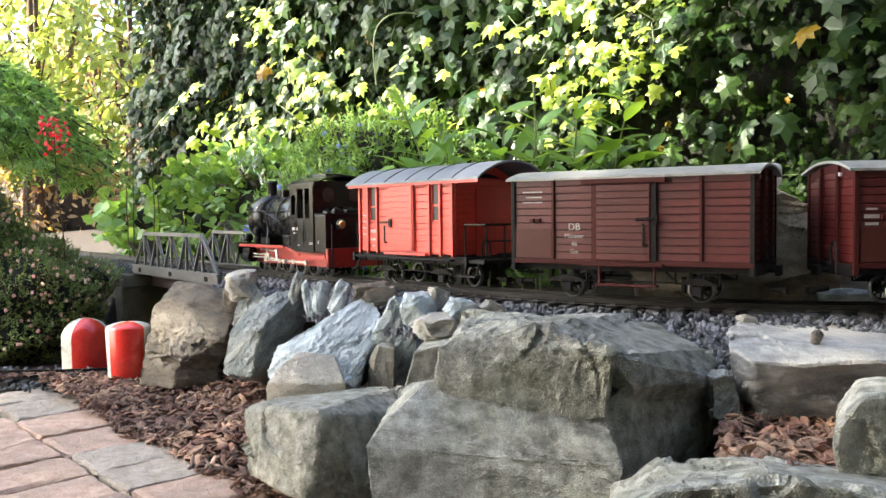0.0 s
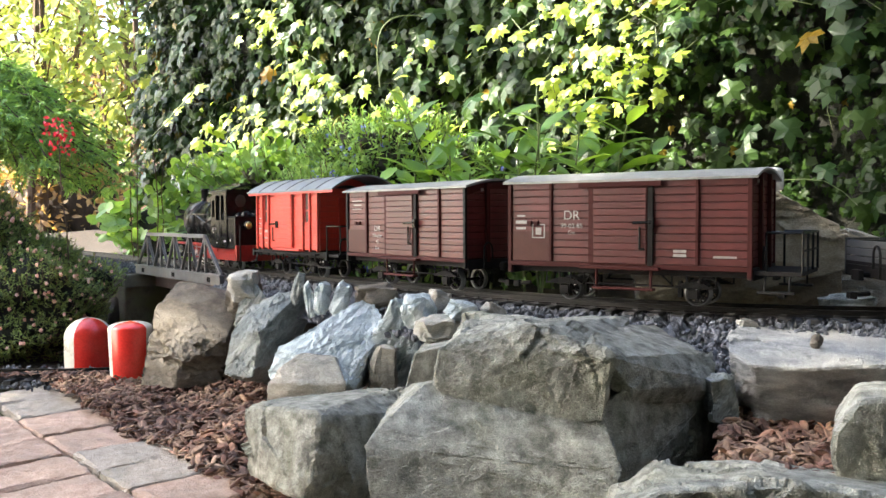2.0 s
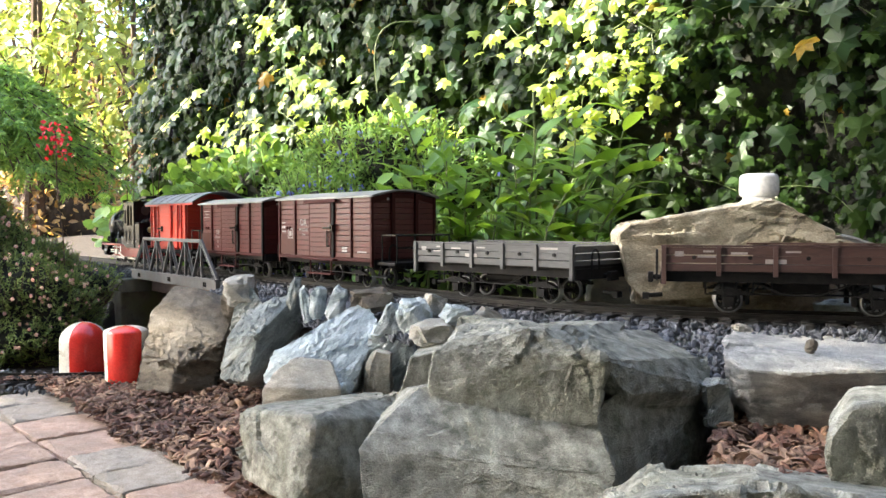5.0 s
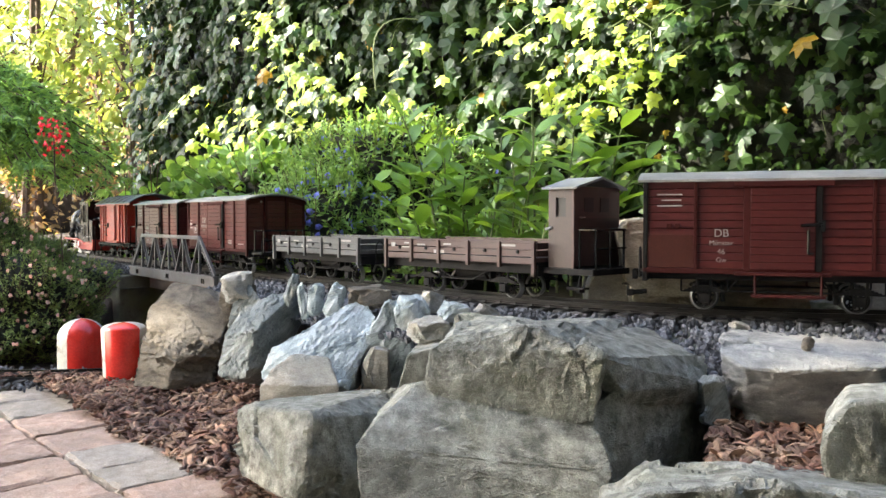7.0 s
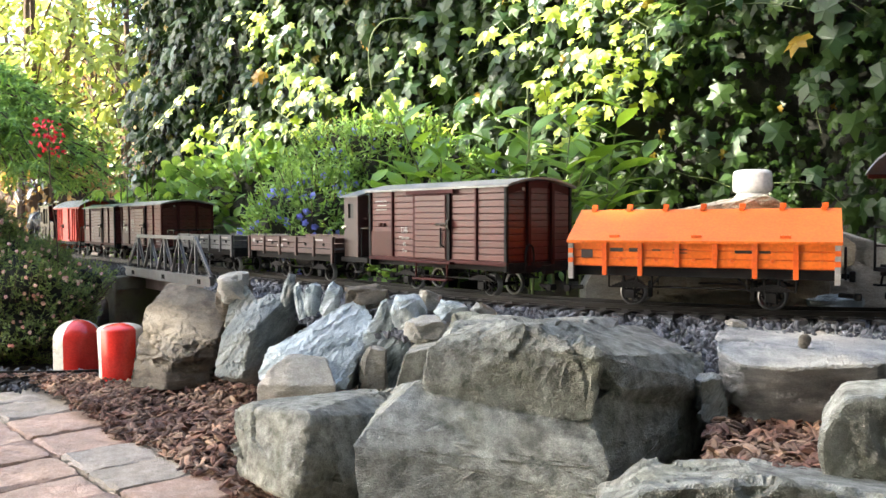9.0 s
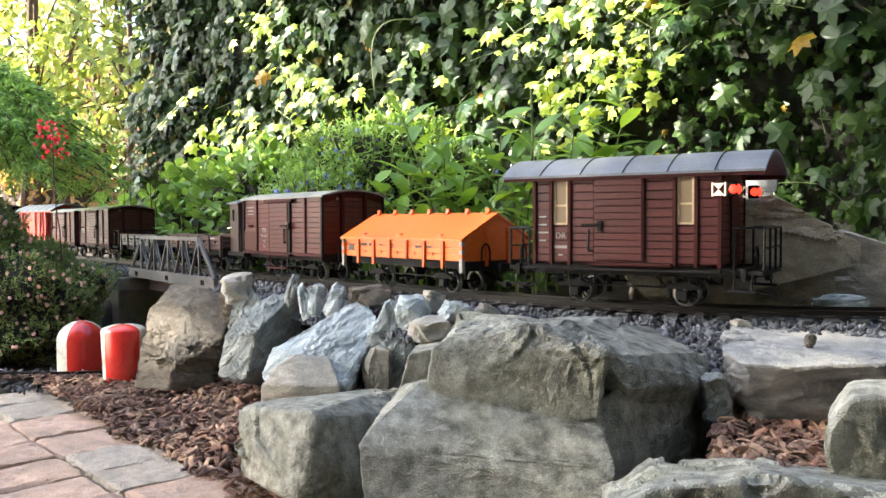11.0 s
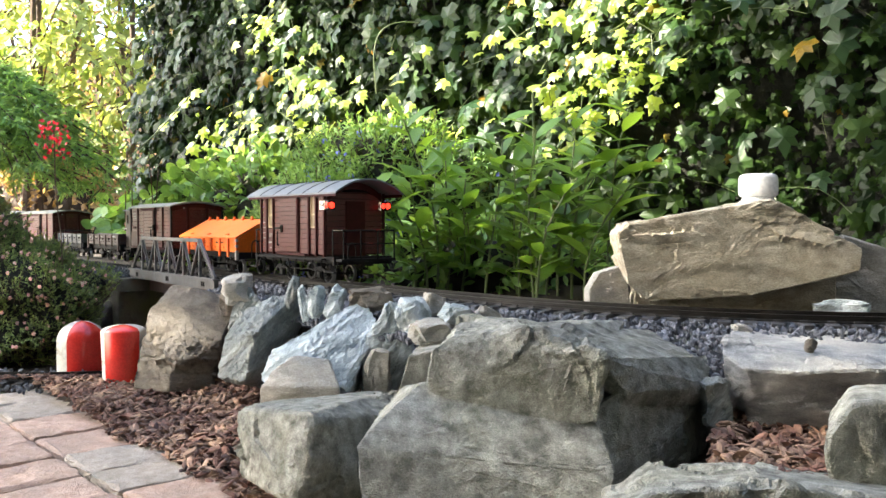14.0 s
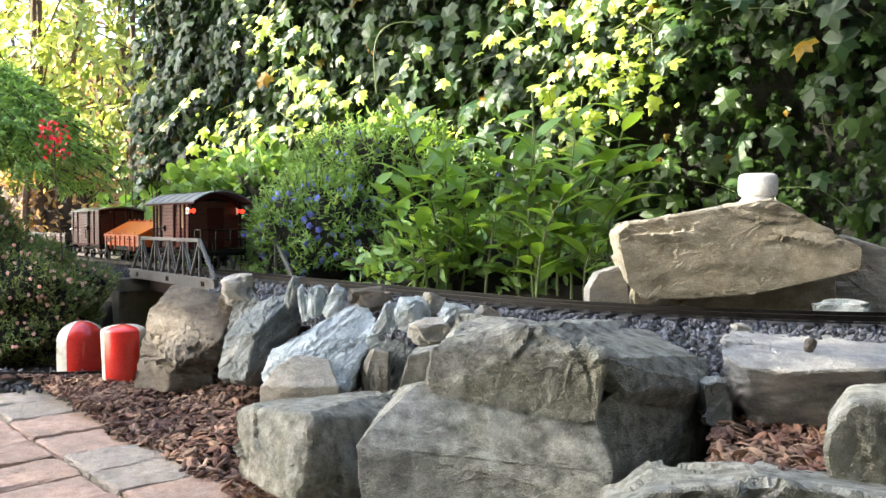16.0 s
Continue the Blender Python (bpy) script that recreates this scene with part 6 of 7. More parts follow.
    part("cab_front", box(B(), c1 - 0.003, c1 - 0.001, -0.058, 0.058, zf, 0.163), M["black"], cab)
    for s in (1, -1):
        y = s * 0.059
        xs = (c0, c0 + 0.012, c1 - 0.054, c1 - 0.048, c1 - 0.026, c1 - 0.020, c1 - 0.005, c1)
        zs = (zf - 0.006, zf + 0.050, zf + 0.056, 0.140, 0.150, 0.160)
        bm = pierced_plate(xs, zs, y, 0.002, {(1, 1), (1, 2), (1, 3), (3, 1), (3, 2), (3, 3), (5, 2)})
        part("cab_side", bm, M["black"], cab)
        for x in (c1 - 0.023, c1 - 0.051):
            part("handrail", rod(B(), (x, y + s * 0.003, zf + 0.012), (x, y + s * 0.003, zf + 0.042), 0.0012, 6), M["under"], cab)
        part("door_seam", box(B(), c1 - 0.048, c1 - 0.026, y + s * 0.001 - 0.0006, y + s * 0.001 + 0.0006, zf + 0.002, zf + 0.045, 0.0004), M["black"], cab)
    part("cab_roof", slab(B(), arc_roof(0.063, 0.1575, 0.0165, 0.003, 18), c0 - 0.010, c1 + 0.008), M["black"], cab, "dark arched cab roof")
    part("roof_vent", box(B(), c0 + 0.022, c1 - 0.014, -0.018, 0.018, 0.171, 0.1775, 0.0015), M["black"], cab)
    # near-black block painted as the shade inside the cab
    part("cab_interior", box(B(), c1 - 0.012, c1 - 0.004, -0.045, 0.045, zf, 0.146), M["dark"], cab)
    for y in (-0.028, 0.028):
        part("spectacle", lathe(B(), [(0, 0.0016), (0.010, 0.0016), (0.0118, 0.001), (0.0118, 0), (0, 0)], 20, Matrix.Translation((c0 - 0.001, y, 0.139)) @ Matrix.Rotation(-math.pi / 2, 4, "Y")), M["cabbrown"], cab, "round brown-rimmed rear window", smooth=True)
    # bunker behind the cab
    part("bunker", box(B(), -0.136, c0, -0.058, 0.058, zf - 0.006, zf + 0.056, 0.002), M["black"], t, "black coal bunker")
    part("bunker_rim", box(B(), -0.138, c0, -0.0595, 0.0595, zf + 0.0555, zf + 0.0575, 0.0006), M["under"], t)
    bm = B()
    random.seed(3)
    for _ in range(50):
        bmesh.ops.create_icosphere(bm, subdivisions=1, radius=rnd(0.004, 0.009), matrix=Matrix.Translation((rnd(-0.128, -0.106), rnd(-0.045, 0.045), zf + rnd(0.052, 0.062))))
    part("coal", bm, M["black"], t)
    for y in (-0.034, 0.034):
        lamp = part("head_lamp", lathe(B(), [(0, 0), (0.009, 0), (0.009, 0.010), (0.007, 0.012), (0, 0.012)], 18, Matrix.Translation((-0.141, y, zf + 0.040)) @ Matrix.Rotation(-math.pi / 2, 4, "Y")), M["black"], t, smooth=True)
        part("lens", lathe(B(), [(0, 0.014), (0.004, 0.0135), (0.007, 0.012), (0, 0.012)], 18, Matrix.Translation((-0.141, y, zf + 0.040)) @ Matrix.Rotation(-math.pi / 2, 4, "Y")), M["brass"], lamp, smooth=True)
        part("head_lamp", lathe(B(), [(0, 0), (0.008, 0), (0.008, 0.010), (0, 0.011)], 18, Matrix.Translation((0.150, y, zf + 0.014)) @ Matrix.Rotation(math.pi / 2, 4, "Y")), M["black"], t, smooth=True)
    for s in (1, -1):
        bm = B()
        rod(bm, (-0.148, s * 0.052, 0.022), (-0.148, s * 0.052, 0.092), 0.0018, 6)
        box(bm, -0.155, -0.130, s * 0.058 - 0.006, s * 0.058 + 0.006, 0.019, 0.0215)
        rod(bm, (-0.144, s * 0.060, 0.021), (-0.140, s * 0.058, 0.048), 0.0014, 6)
        part("rear_step", bm, M["under"], t)
    # wheels, cylinders and rods
    drivers = [ahead(x) for x in (0.085, 0.043, 0.001, -0.041)]
    for x in drivers:
        wheelset(t, x, 0.0175, LOCO_WHEELS)
    wheelset(t, ahead(0.124), 0.012, SMALL_WHEELS)
    wheelset(t, -0.090, 0.012, SMALL_WHEELS)
    for s in (1, -1):
        y = s * 0.047
        part("cylinder", rod(B(), (0.118, y, 0.030), (0.148, y, 0.030), 0.0115, 20), M["black"], t)
        part("valve_chest", box(B(), 0.118, 0.148, y - 0.009, y + 0.009, 0.034, 0.048, 0.002), M["black"], t)
        bm = B()
        box(bm, 0.070, 0.118, y + s * 0.001 - 0.001, y + s * 0.001 + 0.001, 0.0345, 0.0375)
        rod(bm, (0.070, y, 0.030), (0.120, y, 0.030), 0.0016, 8)
        box(bm, 0.066, 0.078, y - 0.003, y + 0.003, 0.024, 0.038, 0.001)
        part("crosshead", bm, M["silver"], t, "bright crosshead and slide bar")
        bm = B()
        rod(bm, (0.100, y, 0.046), (0.046, y, 0.044), 0.0012, 6)
        rod(bm, (0.076, y, 0.050), (0.074, y, 0.026), 0.0014, 6)
        rod(bm, (0.046, y, 0.048), (0.042, y + s * 0.002, 0.030), 0.0014, 6)
        part("valve_gear", bm, M["silver"], t)
        ph = 0 if s > 0 else math.pi / 2
        bm = B()
        for x in drivers:
            rod(bm, (x, y - s * 0.0065, 0), (x, y - s * 0.0025, 0), 0.0040, 10)
        for a, b in zip(drivers, drivers[1:]):
            box(bm, b, a, y - s * 0.0045 - 0.001, y - s * 0.0045 + 0.001, -0.0020, 0.0020)
        cr = part("coupling_rod", bm, M["silver"], t, "bright coupling rod")
        RODS.append((t, cr, ph, 0.0175, "side"))
        bm = B()
        box(bm, 0, 0.066, y - 0.0012, y + 0.0012, -0.0018, 0.0018)
        rod(bm, (0, y - 0.003, 0), (0, y + 0.003, 0), 0.0042, 10)
        mr = part("connecting_rod", bm, M["silver"], t, "bright connecting rod")
        RODS.append((t, mr, ph, 0.0175, "main"))
    bars(t, [(-0.034, zf + 0.033, 0.020, 0.005), (-0.034, zf + 0.026, 0.010, 0.002), (-0.048, zf + 0.006, 0.006, 0.003), (-0.086, zf + 0.010, 0.005, 0.004), (-0.093, zf + 0.010, 0.004, 0.004)], 0.0605)
    bars(t, [(-0.112, zf + 0.012, 0.004, 0.005)], 0.0582)
    # the boiler and what stands beside it reach well ahead of the cab
    for ob in t.children:
        if ob.type == "MESH" and ob.matrix_basis == Matrix.Identity(4) and ob.data.users == 1:
            xs = [v.co.x for v in ob.data.vertices]
            mid_x, span = (min(xs) + max(xs)) / 2, max(xs) - min(xs)
            if not ob.name.startswith(("coupling_rod", "connecting_rod")):
                for v in ob.data.vertices:
                    v.co.x = ahead(v.co.x) if span > 0.045 else v.co.x + ahead(mid_x) - mid_x
    # the upper works stand a little taller than the frame's drawing
    for ob in t.children_recursive:
        if ob.type == "MESH" and ob.matrix_basis == Matrix.Identity(4) and ob.data.users == 1:
            for v in ob.data.vertices:
                v.co.z += 0.011 * min(1.0, max(0.0, (v.co.z - 0.06) / 0.09))
    return t


RODS = []
LOCO_WHEELS = wheel_mesh(0.0175)
SMALL_WHEELS = wheel_mesh(0.012)
DB_TEXT = [("DB", 0.064, ZB + 0.042, 0.0125), ("M\u00fcnster", 0.064, ZB + 0.031, 0.0078), ("46", 0.064, ZB + 0.021, 0.0085), ("Gw", 0.064, ZB + 0.0115, 0.0078)]
DR_TEXT = [("DR", 0.064, ZB + 0.0600, 0.0165), ("99-02-85", 0.064, ZB + 0.0470, 0.0082), ("Gw", 0.064, ZB + 0.0390, 0.0068)]

# each vehicle with the place of its centre ahead of the train's mark
TRAIN = []
TRAIN.append((locomotive(), 1.003))
TRAIN.append((luggage_van("bright red boarded luggage van with a grey arched roof", "vanred", "vanredtrim", 0.020, 0.056, False), 0.636))
a = boxcar("dark red-brown boarded goods wagon with white lettering", DB_TEXT, "under")
TRAIN.append((a, 0.272))
bars(a, [(0.121, ZE - 0.020, 0.028, 0.0016), (0.119, ZE - 0.0265, 0.022, 0.0016), (0.121, ZE - 0.033, 0.028, 0.0016)], W - 0.0012)
c = boxcar("dark red-brown boarded goods wagon with a large white number", DR_TEXT, "boxtrim", True, 0.305)
TRAIN.append((c, -0.095))
bars(c, [(0.134, ZB + 0.060, 0.012, 0.002), (0.134, ZB + 0.052, 0.016, 0.004), (0.134, ZB + 0.044, 0.014, 0.003), (0.134, ZB + 0.035, 0.017, 0.004), (-0.072, ZB + 0.018, 0.015, 0.0035), (-0.072, ZB + 0.013, 0.015, 0.0035), (-0.123, ZB + 0.012, 0.026, 0.0025)], W - 0.0004)
pl = B()
for k in range(4):
    x0, x1, z0, z1 = [(0.100, 0.118, 0.0435, 0.0450), (0.100, 0.118, 0.0600, 0.0615), (0.100, 0.1015, 0.0435, 0.0615), (0.1165, 0.118, 0.0435, 0.0615)][k]
    box(pl, x0, x1, W, W + 0.0004, ZB + z0 - 0.012, ZB + z1 - 0.012)
box(pl, 0.105, 0.113, W, W + 0.0004, ZB + 0.036, ZB + 0.045)
part("inspection_plate", pl, M["letter"], c)
TRAIN.append((low_wagon("low open wagon with weathered grey boarded sides", "greyplank", False), -0.502))
TRAIN.append((low_wagon("low brown open wagon with a brakeman's cabin", "brownplank", True), -0.874))
e = boxcar("dark red-brown boarded goods wagon with white lettering", DB_TEXT, "under")
TRAIN.append((e, -1.285))
bars(e, [(0.121, ZE - 0.020, 0.028, 0.0016), (0.119, ZE - 0.0265, 0.022, 0.0016), (0.121, ZE - 0.033, 0.028, 0.0016)], W - 0.0012)
TRAIN.append((lidded_wagon(), -1.652))
TRAIN.append((luggage_van("red-brown boarded luggage van with glowing red tail lamps", "boxred", "boxtrim", 0.036, 0.043, True), -2.020))


# ---------------------------------------------------------------- hedge of ivy
HA, HB = Vector((-1.14, 3.02, 0)), Vector((1.26, 1.32, 0))
HD = (HB - HA).normalized()
HN = Vector((HD.y, -HD.x, 0))          # towards the garden
HLEN = (HB - HA).length


def hedge_point(u, z, out):
    bulge = 0.07 * noise.noise((u * 2.6, z * 2.6, 4.0)) + 0.035 * noise.noise((u * 8, z * 8, 9.0))
    return HA + HD * u + HN * (out + bulge) + Vector((0, 0, z))


hedge = thing("ivy_hedge", "tall dense hedge of dark glossy ivy", "hedge")
hv, hf = [], []
NU, NZ = 70, 44
for j in range(NZ):
    for i in range(NU):
        hv.append(tuple(hedge_point(HLEN * i / (NU - 1), -0.12 + 1.85 * j / (NZ - 1), -0.07)))
hf = [(j * NU + i, j * NU + i + 1, (j + 1) * NU + i + 1, (j + 1) * NU + i) for j in range(NZ - 1) for i in range(NU - 1)]
o = len(hv)
hv += [tuple(Vector(v) - HN * 0.25) for v in hv]
hf += [tuple(o + k for k in f[::-1]) for f in hf]
for i in range(NU - 1):
    for r in (0, NZ - 1):
        a = r * NU + i
        hf.append((a, a + 1, o + a + 1, o + a))
for j in range(NZ - 1):
    for c in (0, NU - 1):
        a = j * NU + c
        hf.append((a, a + NU, o + a + NU, o + a))
# solid mass behind the leaves, its colour standing in for deep shade
part("hedge_mass", raw("hedge_mass", hv, hf, M["hedge_core"], True), None, hedge, "near-black mass coloured as the hedge's shaded inside")
random.seed(41)
mats = []
for i in range(9000):
    u, z = rnd(0, HLEN), rnd(-0.05, 1.15)
    fine = fold(u, 1.55, 2.1) * (0.75 if z < 0.45 else 0.4)
    size = rnd(0.030, 0.062) if random.random() > fine else rnd(0.014, 0.03)
    p = hedge_point(u, z, rnd(-0.07, 0.035))
    n = HN + Vector((rnd(-0.6, 0.6), rnd(-0.6, 0.6), rnd(-0.2, 0.9)))
    mats.append(aim(p, n, Vector((rnd(-0.6, 0.6), 0, -1)), size, rnd(-0.5, 0.5), rnd(0.8, 1.1)))
part("ivy_leaves", scatter("ivy_leaves", IVY, mats, M["ivy"]), None, hedge)["kind"] = "stuff"
leaf_me = raw("leaf", IVY[0], IVY[1], M["ivy_one"])
for i in range(300):
    u, z = rnd(0.1, HLEN * 0.98), rnd(0.0, 0.85)
    p = hedge_point(u, z, rnd(0.02, 0.06))
    n = HN + Vector((rnd(-0.5, 0.5), rnd(-0.5, 0.5), rnd(-0.1, 0.8)))
    part("leaf", leaf_me, None, hedge, at=aim(p, n, Vector((rnd(-0.6, 0.6), 0, -1)), rnd(0.045, 0.075), rnd(-0.5, 0.5), rnd(0.85, 1.1)))
bm = B()
for i in range(90):
    u, z = rnd(0.0, HLEN), rnd(0.0, 1.0)
    p = hedge_point(u, z, 0.01)
    d = Vector((rnd(-1, 1), 0, rnd(-0.3, 1))).normalized()
    for k in range(5):
        q = p + HD * d.x * 0.04 + Vector((0, 0, d.z * 0.04)) + HN * rnd(-0.008, 0.010)
        rod(bm, p, q, 0.0010, 4)
        p, d = q, (d + Vector((rnd(-0.4, 0.4), 0, rnd(-0.5, 0.3)))).normalized()
part("ivy_stem_mass", bm, M["stem"], hedge)["kind"] = "stuff"

# pale leaves out of the hedge at GAPS; sunlight painted into their colour
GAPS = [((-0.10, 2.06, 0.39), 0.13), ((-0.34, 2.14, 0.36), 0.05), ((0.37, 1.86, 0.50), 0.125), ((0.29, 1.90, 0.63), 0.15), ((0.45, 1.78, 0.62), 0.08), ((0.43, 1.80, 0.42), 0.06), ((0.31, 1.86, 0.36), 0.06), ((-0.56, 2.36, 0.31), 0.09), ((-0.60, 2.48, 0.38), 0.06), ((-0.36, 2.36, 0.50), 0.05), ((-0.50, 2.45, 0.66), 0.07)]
shoots = thing("young_ivy_shoots", "yellow-green ivy leaves on the hedge, coloured as if sunlit", "climbing plant")
sm, mats = B(), []
random.seed(43)
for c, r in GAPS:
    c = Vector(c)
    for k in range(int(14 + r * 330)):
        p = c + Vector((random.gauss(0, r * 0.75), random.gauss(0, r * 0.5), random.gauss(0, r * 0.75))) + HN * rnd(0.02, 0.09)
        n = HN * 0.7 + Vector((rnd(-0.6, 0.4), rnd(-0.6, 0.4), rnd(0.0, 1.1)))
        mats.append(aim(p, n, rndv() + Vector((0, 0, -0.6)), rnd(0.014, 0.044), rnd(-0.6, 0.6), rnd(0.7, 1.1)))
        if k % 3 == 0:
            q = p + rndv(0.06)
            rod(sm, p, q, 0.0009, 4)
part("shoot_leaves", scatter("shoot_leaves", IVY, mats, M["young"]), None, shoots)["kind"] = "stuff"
# arching bare tendril
p = Vector((-0.17, 2.06, 0.43))
for k in range(16):
    a = k / 15
    q = Vector((-0.17 - 0.012 * math.sin(a * 3) + 0.11 * a ** 3, 2.06, 0.43 + 0.18 * math.sin(a * 1.75)))
    rod(sm, p, q, 0.0016, 5)
    p = q
part("shoot_stem_mass", sm, M["stem"], shoots)["kind"] = "stuff"


# ---------------------------------------------------------------- laurel-like shrub behind the track
def shrub():
    t = thing("broadleaf_shrub", "bright green shrub with long pointed leaves", "shrub")
    me = raw("leaf", OVAL[0], OVAL[1], M["laurel"], True)
    random.seed(51)
    for k in range(17):
        bx = rnd(-0.05, 0.30)
        by = 1.575 - 0.5 * bx + rnd(-0.05, 0.06)
        h = rnd(0.16, 0.30)
        lean = Vector(((bx - 0.08) * 0.42 + rnd(-0.05, 0.05), rnd(-0.08, 0.05), 0))
        pts = [Vector((bx, by, -0.05)) + lean * a * a + Vector((0.006 * math.sin(a * 5 + k), 0, (h + 0.05) * a)) for a in [i / 8 for i in range(9)]]
        bm = B()
        for i, (a, b) in enumerate(zip(pts, pts[1:])):
            rod(bm, a, b, 0.0028 - 0.00018 * i, 6)
        part("stem", bm, M["stem"], t)
        n = int(11 + h * 26)
        for i in range(n):
            a = 0.18 + 0.82 * i / (n - 1)
            j = min(7, int(a * 8))
            p = pts[j].lerp(pts[j + 1], a * 8 - j) if a < 1 else pts[8]
            ang = i * 2.4 + k
            out = Vector((math.cos(ang), math.sin(ang), 0.35 + 0.9 * max(0, a - 0.6)))
            nrm = Vector((-math.cos(ang) * 0.5, -math.sin(ang) * 0.5 - 0.25, 1.0)) + rndv(0.35)
            part("leaf", me, None, t, at=aim(p, nrm, out + rndv(0.25), rnd(0.055, 0.100) * (0.75 + 0.35 * math.sin(a * 2.6)), 0, rnd(0.85, 1.35)))
    # one tall shoot with a big arched leaf
    bm = B()
    pts = [Vector((0.175 - 0.01 * a, 1.49, -0.05 + 0.39 * a)) for a in [i / 8 for i in range(9)]]
    for a, b in zip(pts, pts[1:]):
        rod(bm, a, b, 0.0022, 6)
    part("stem", bm, M["stem"], t)
    part("leaf", me, None, t, at=aim((0.170, 1.485, 0.305), (-0.3, -0.5, 0.9), (-1, -0.1, 0.25), 0.072, 0, 1.5))
    for i in range(12):
        ang = i * 2.4
        part("leaf", me, None, t, at=aim(pts[3 + i // 3], Vector((0, -0.4, 1)) + rndv(0.3), Vector((math.cos(ang), math.sin(ang), 0.6)), rnd(0.05, 0.085), 0, 1.0))


shrub()


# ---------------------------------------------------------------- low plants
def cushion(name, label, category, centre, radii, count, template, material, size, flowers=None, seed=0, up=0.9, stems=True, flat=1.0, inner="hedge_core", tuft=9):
    """A cushion of many small leaves on short shoots, over a solid heart coloured dark like shaded twigs; flowers:
    material, count, size, top only.
    """
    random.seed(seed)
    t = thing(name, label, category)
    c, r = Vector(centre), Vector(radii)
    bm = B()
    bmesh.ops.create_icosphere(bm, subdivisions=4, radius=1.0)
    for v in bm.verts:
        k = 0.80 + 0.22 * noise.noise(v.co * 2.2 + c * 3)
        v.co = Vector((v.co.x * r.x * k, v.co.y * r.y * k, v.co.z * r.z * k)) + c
    part("heart", bm, M[inner], t, "solid dark inside standing in for shaded twigs", smooth=True)
    mats, tw = [], B()
    for i in range(count):
        d = Vector((random.gauss(0, 1), random.gauss(0, 1), random.gauss(0.15, 1))).normalized()
        k = (0.78 + 0.26 * noise.noise(d * 2.2 + c * 3)) * rnd(0.92, 1.12)
        p = c + Vector((d.x * r.x, d.y * r.y, d.z * r.z)) * k
        way = (d + Vector((0, 0, up)) + rndv(0.35)).normalized()
        length = size * rnd(1.5, 3.2)
        for j in range(tuft):
            a = j / tuft
            q = p + way * length * a
            out = way * 0.9 + rndv(0.9)
            mats.append(aim(q, rndv() + Vector((0, -0.3, 0.5)), out, size * rnd(0.7, 1.2), 0, flat))
        if stems and i % 3 == 0:
            rod(tw, p - way * length, p + way * length, 0.0008, 4)
    part("foliage", scatter("foliage", template, mats, M[material]), None, t)["kind"] = "stuff"
    if stems:
        part("twig_mass", tw, M["twig"], t)["kind"] = "stuff"
    else:
        tw.free()
    for fm, n, fs, petals, low in flowers or []:
        fl = []
        for i in range(n):
            d = Vector((random.gauss(0, 1), -abs(random.gauss(0.3, 1)), random.gauss(0.2, 0.9))).normalized()
            if d.z < low:
                d.z = abs(d.z)
                d.normalize()
            k = (0.80 + 0.26 * noise.noise(d * 2.2 + c * 3)) * rnd(1.02, 1.20)
            p = c + Vector((d.x * r.x, d.y * r.y, d.z * r.z)) * k
            for j in range(petals):
                ang = 2 * math.pi * j / petals
                fl.append(aim(p, Vector((math.cos(ang) * 0.6, -1 + 0.0 * ang, math.sin(ang) * 0.6)), Vector((math.cos(ang), -0.15, math.sin(ang))), fs * rnd(0.8, 1.2), 0, 2.6))
        part("blossom", scatter("blossom", BLADE, fl, M[fm]), None, t)["kind"] = "stuff"
    return t


cushion("heather_bush", "bushy heather with small pink flowers beside the bollards", "shrub", (-1.10, 1.97, -0.095), (0.30, 0.19, 0.19), 5200, BLADE, "heather", 0.0105,
        [("pink", 260, 0.0060, 6, -0.5)], 61, up=0.9)
cushion("heather_bush", "bushy heather with pink flowers on top", "shrub", (-1.21, 1.93, 0.085), (0.20, 0.16, 0.13), 2600, BLADE, "heather", 0.0105,
        [("pink", 190, 0.0065, 6, 0.1)], 62, up=1.0)
cushion("blue_flowering_shrub", "low shrub with narrow leaves and blue flowers", "shrub", (-0.29, 1.93, 0.06), (0.19, 0.11, 0.16), 900, BLADE, "cover", 0.018,
        [("blue_petal", 80, 0.0115, 5, -0.6)], 63, up=0.8)
cushion("blue_flowering_shrub", "shrub with narrow leaves and blue flowers before the hedge", "shrub", (-0.15, 2.04, 0.17), (0.28, 0.11, 0.19), 1100, BLADE, "cover", 0.020,
        [("blue_petal", 45, 0.0105, 5, -0.6)], 64, up=0.8)
cushion("ground_cover", "leafy ground cover before the hedge", "ground cover", (-0.47, 2.33, 0.12), (0.26, 0.12, 0.16), 420, OVAL, "cover", 0.042, None, 65, up=0.4, tuft=3, flat=1.6)
cushion("ground_cover", "round-leaved ground cover with small flowers behind the bridge", "ground cover", (-0.98, 2.93, 0.03), (0.24, 0.09, 0.16), 300, ROUND, "cover", 0.045,
        [("pink", 24, 0.012, 6, -0.2)], 66, up=0.5, tuft=3, stems=False)
cushion("ground_cover", "leafy ground cover under the hedge", "ground cover", (-0.70, 2.56, 0.10), (0.20, 0.10, 0.15), 260, ROUND, "cover", 0.038, None, 67, up=0.5, tuft=3, stems=False)
cushion("ground_cover", "low leafy plants under the shrub", "ground cover", (0.10, 1.66, 0.00), (0.26, 0.09, 0.08), 300, OVAL, "cover", 0.036, None, 68, up=0.5, tuft=3, flat=1.3)


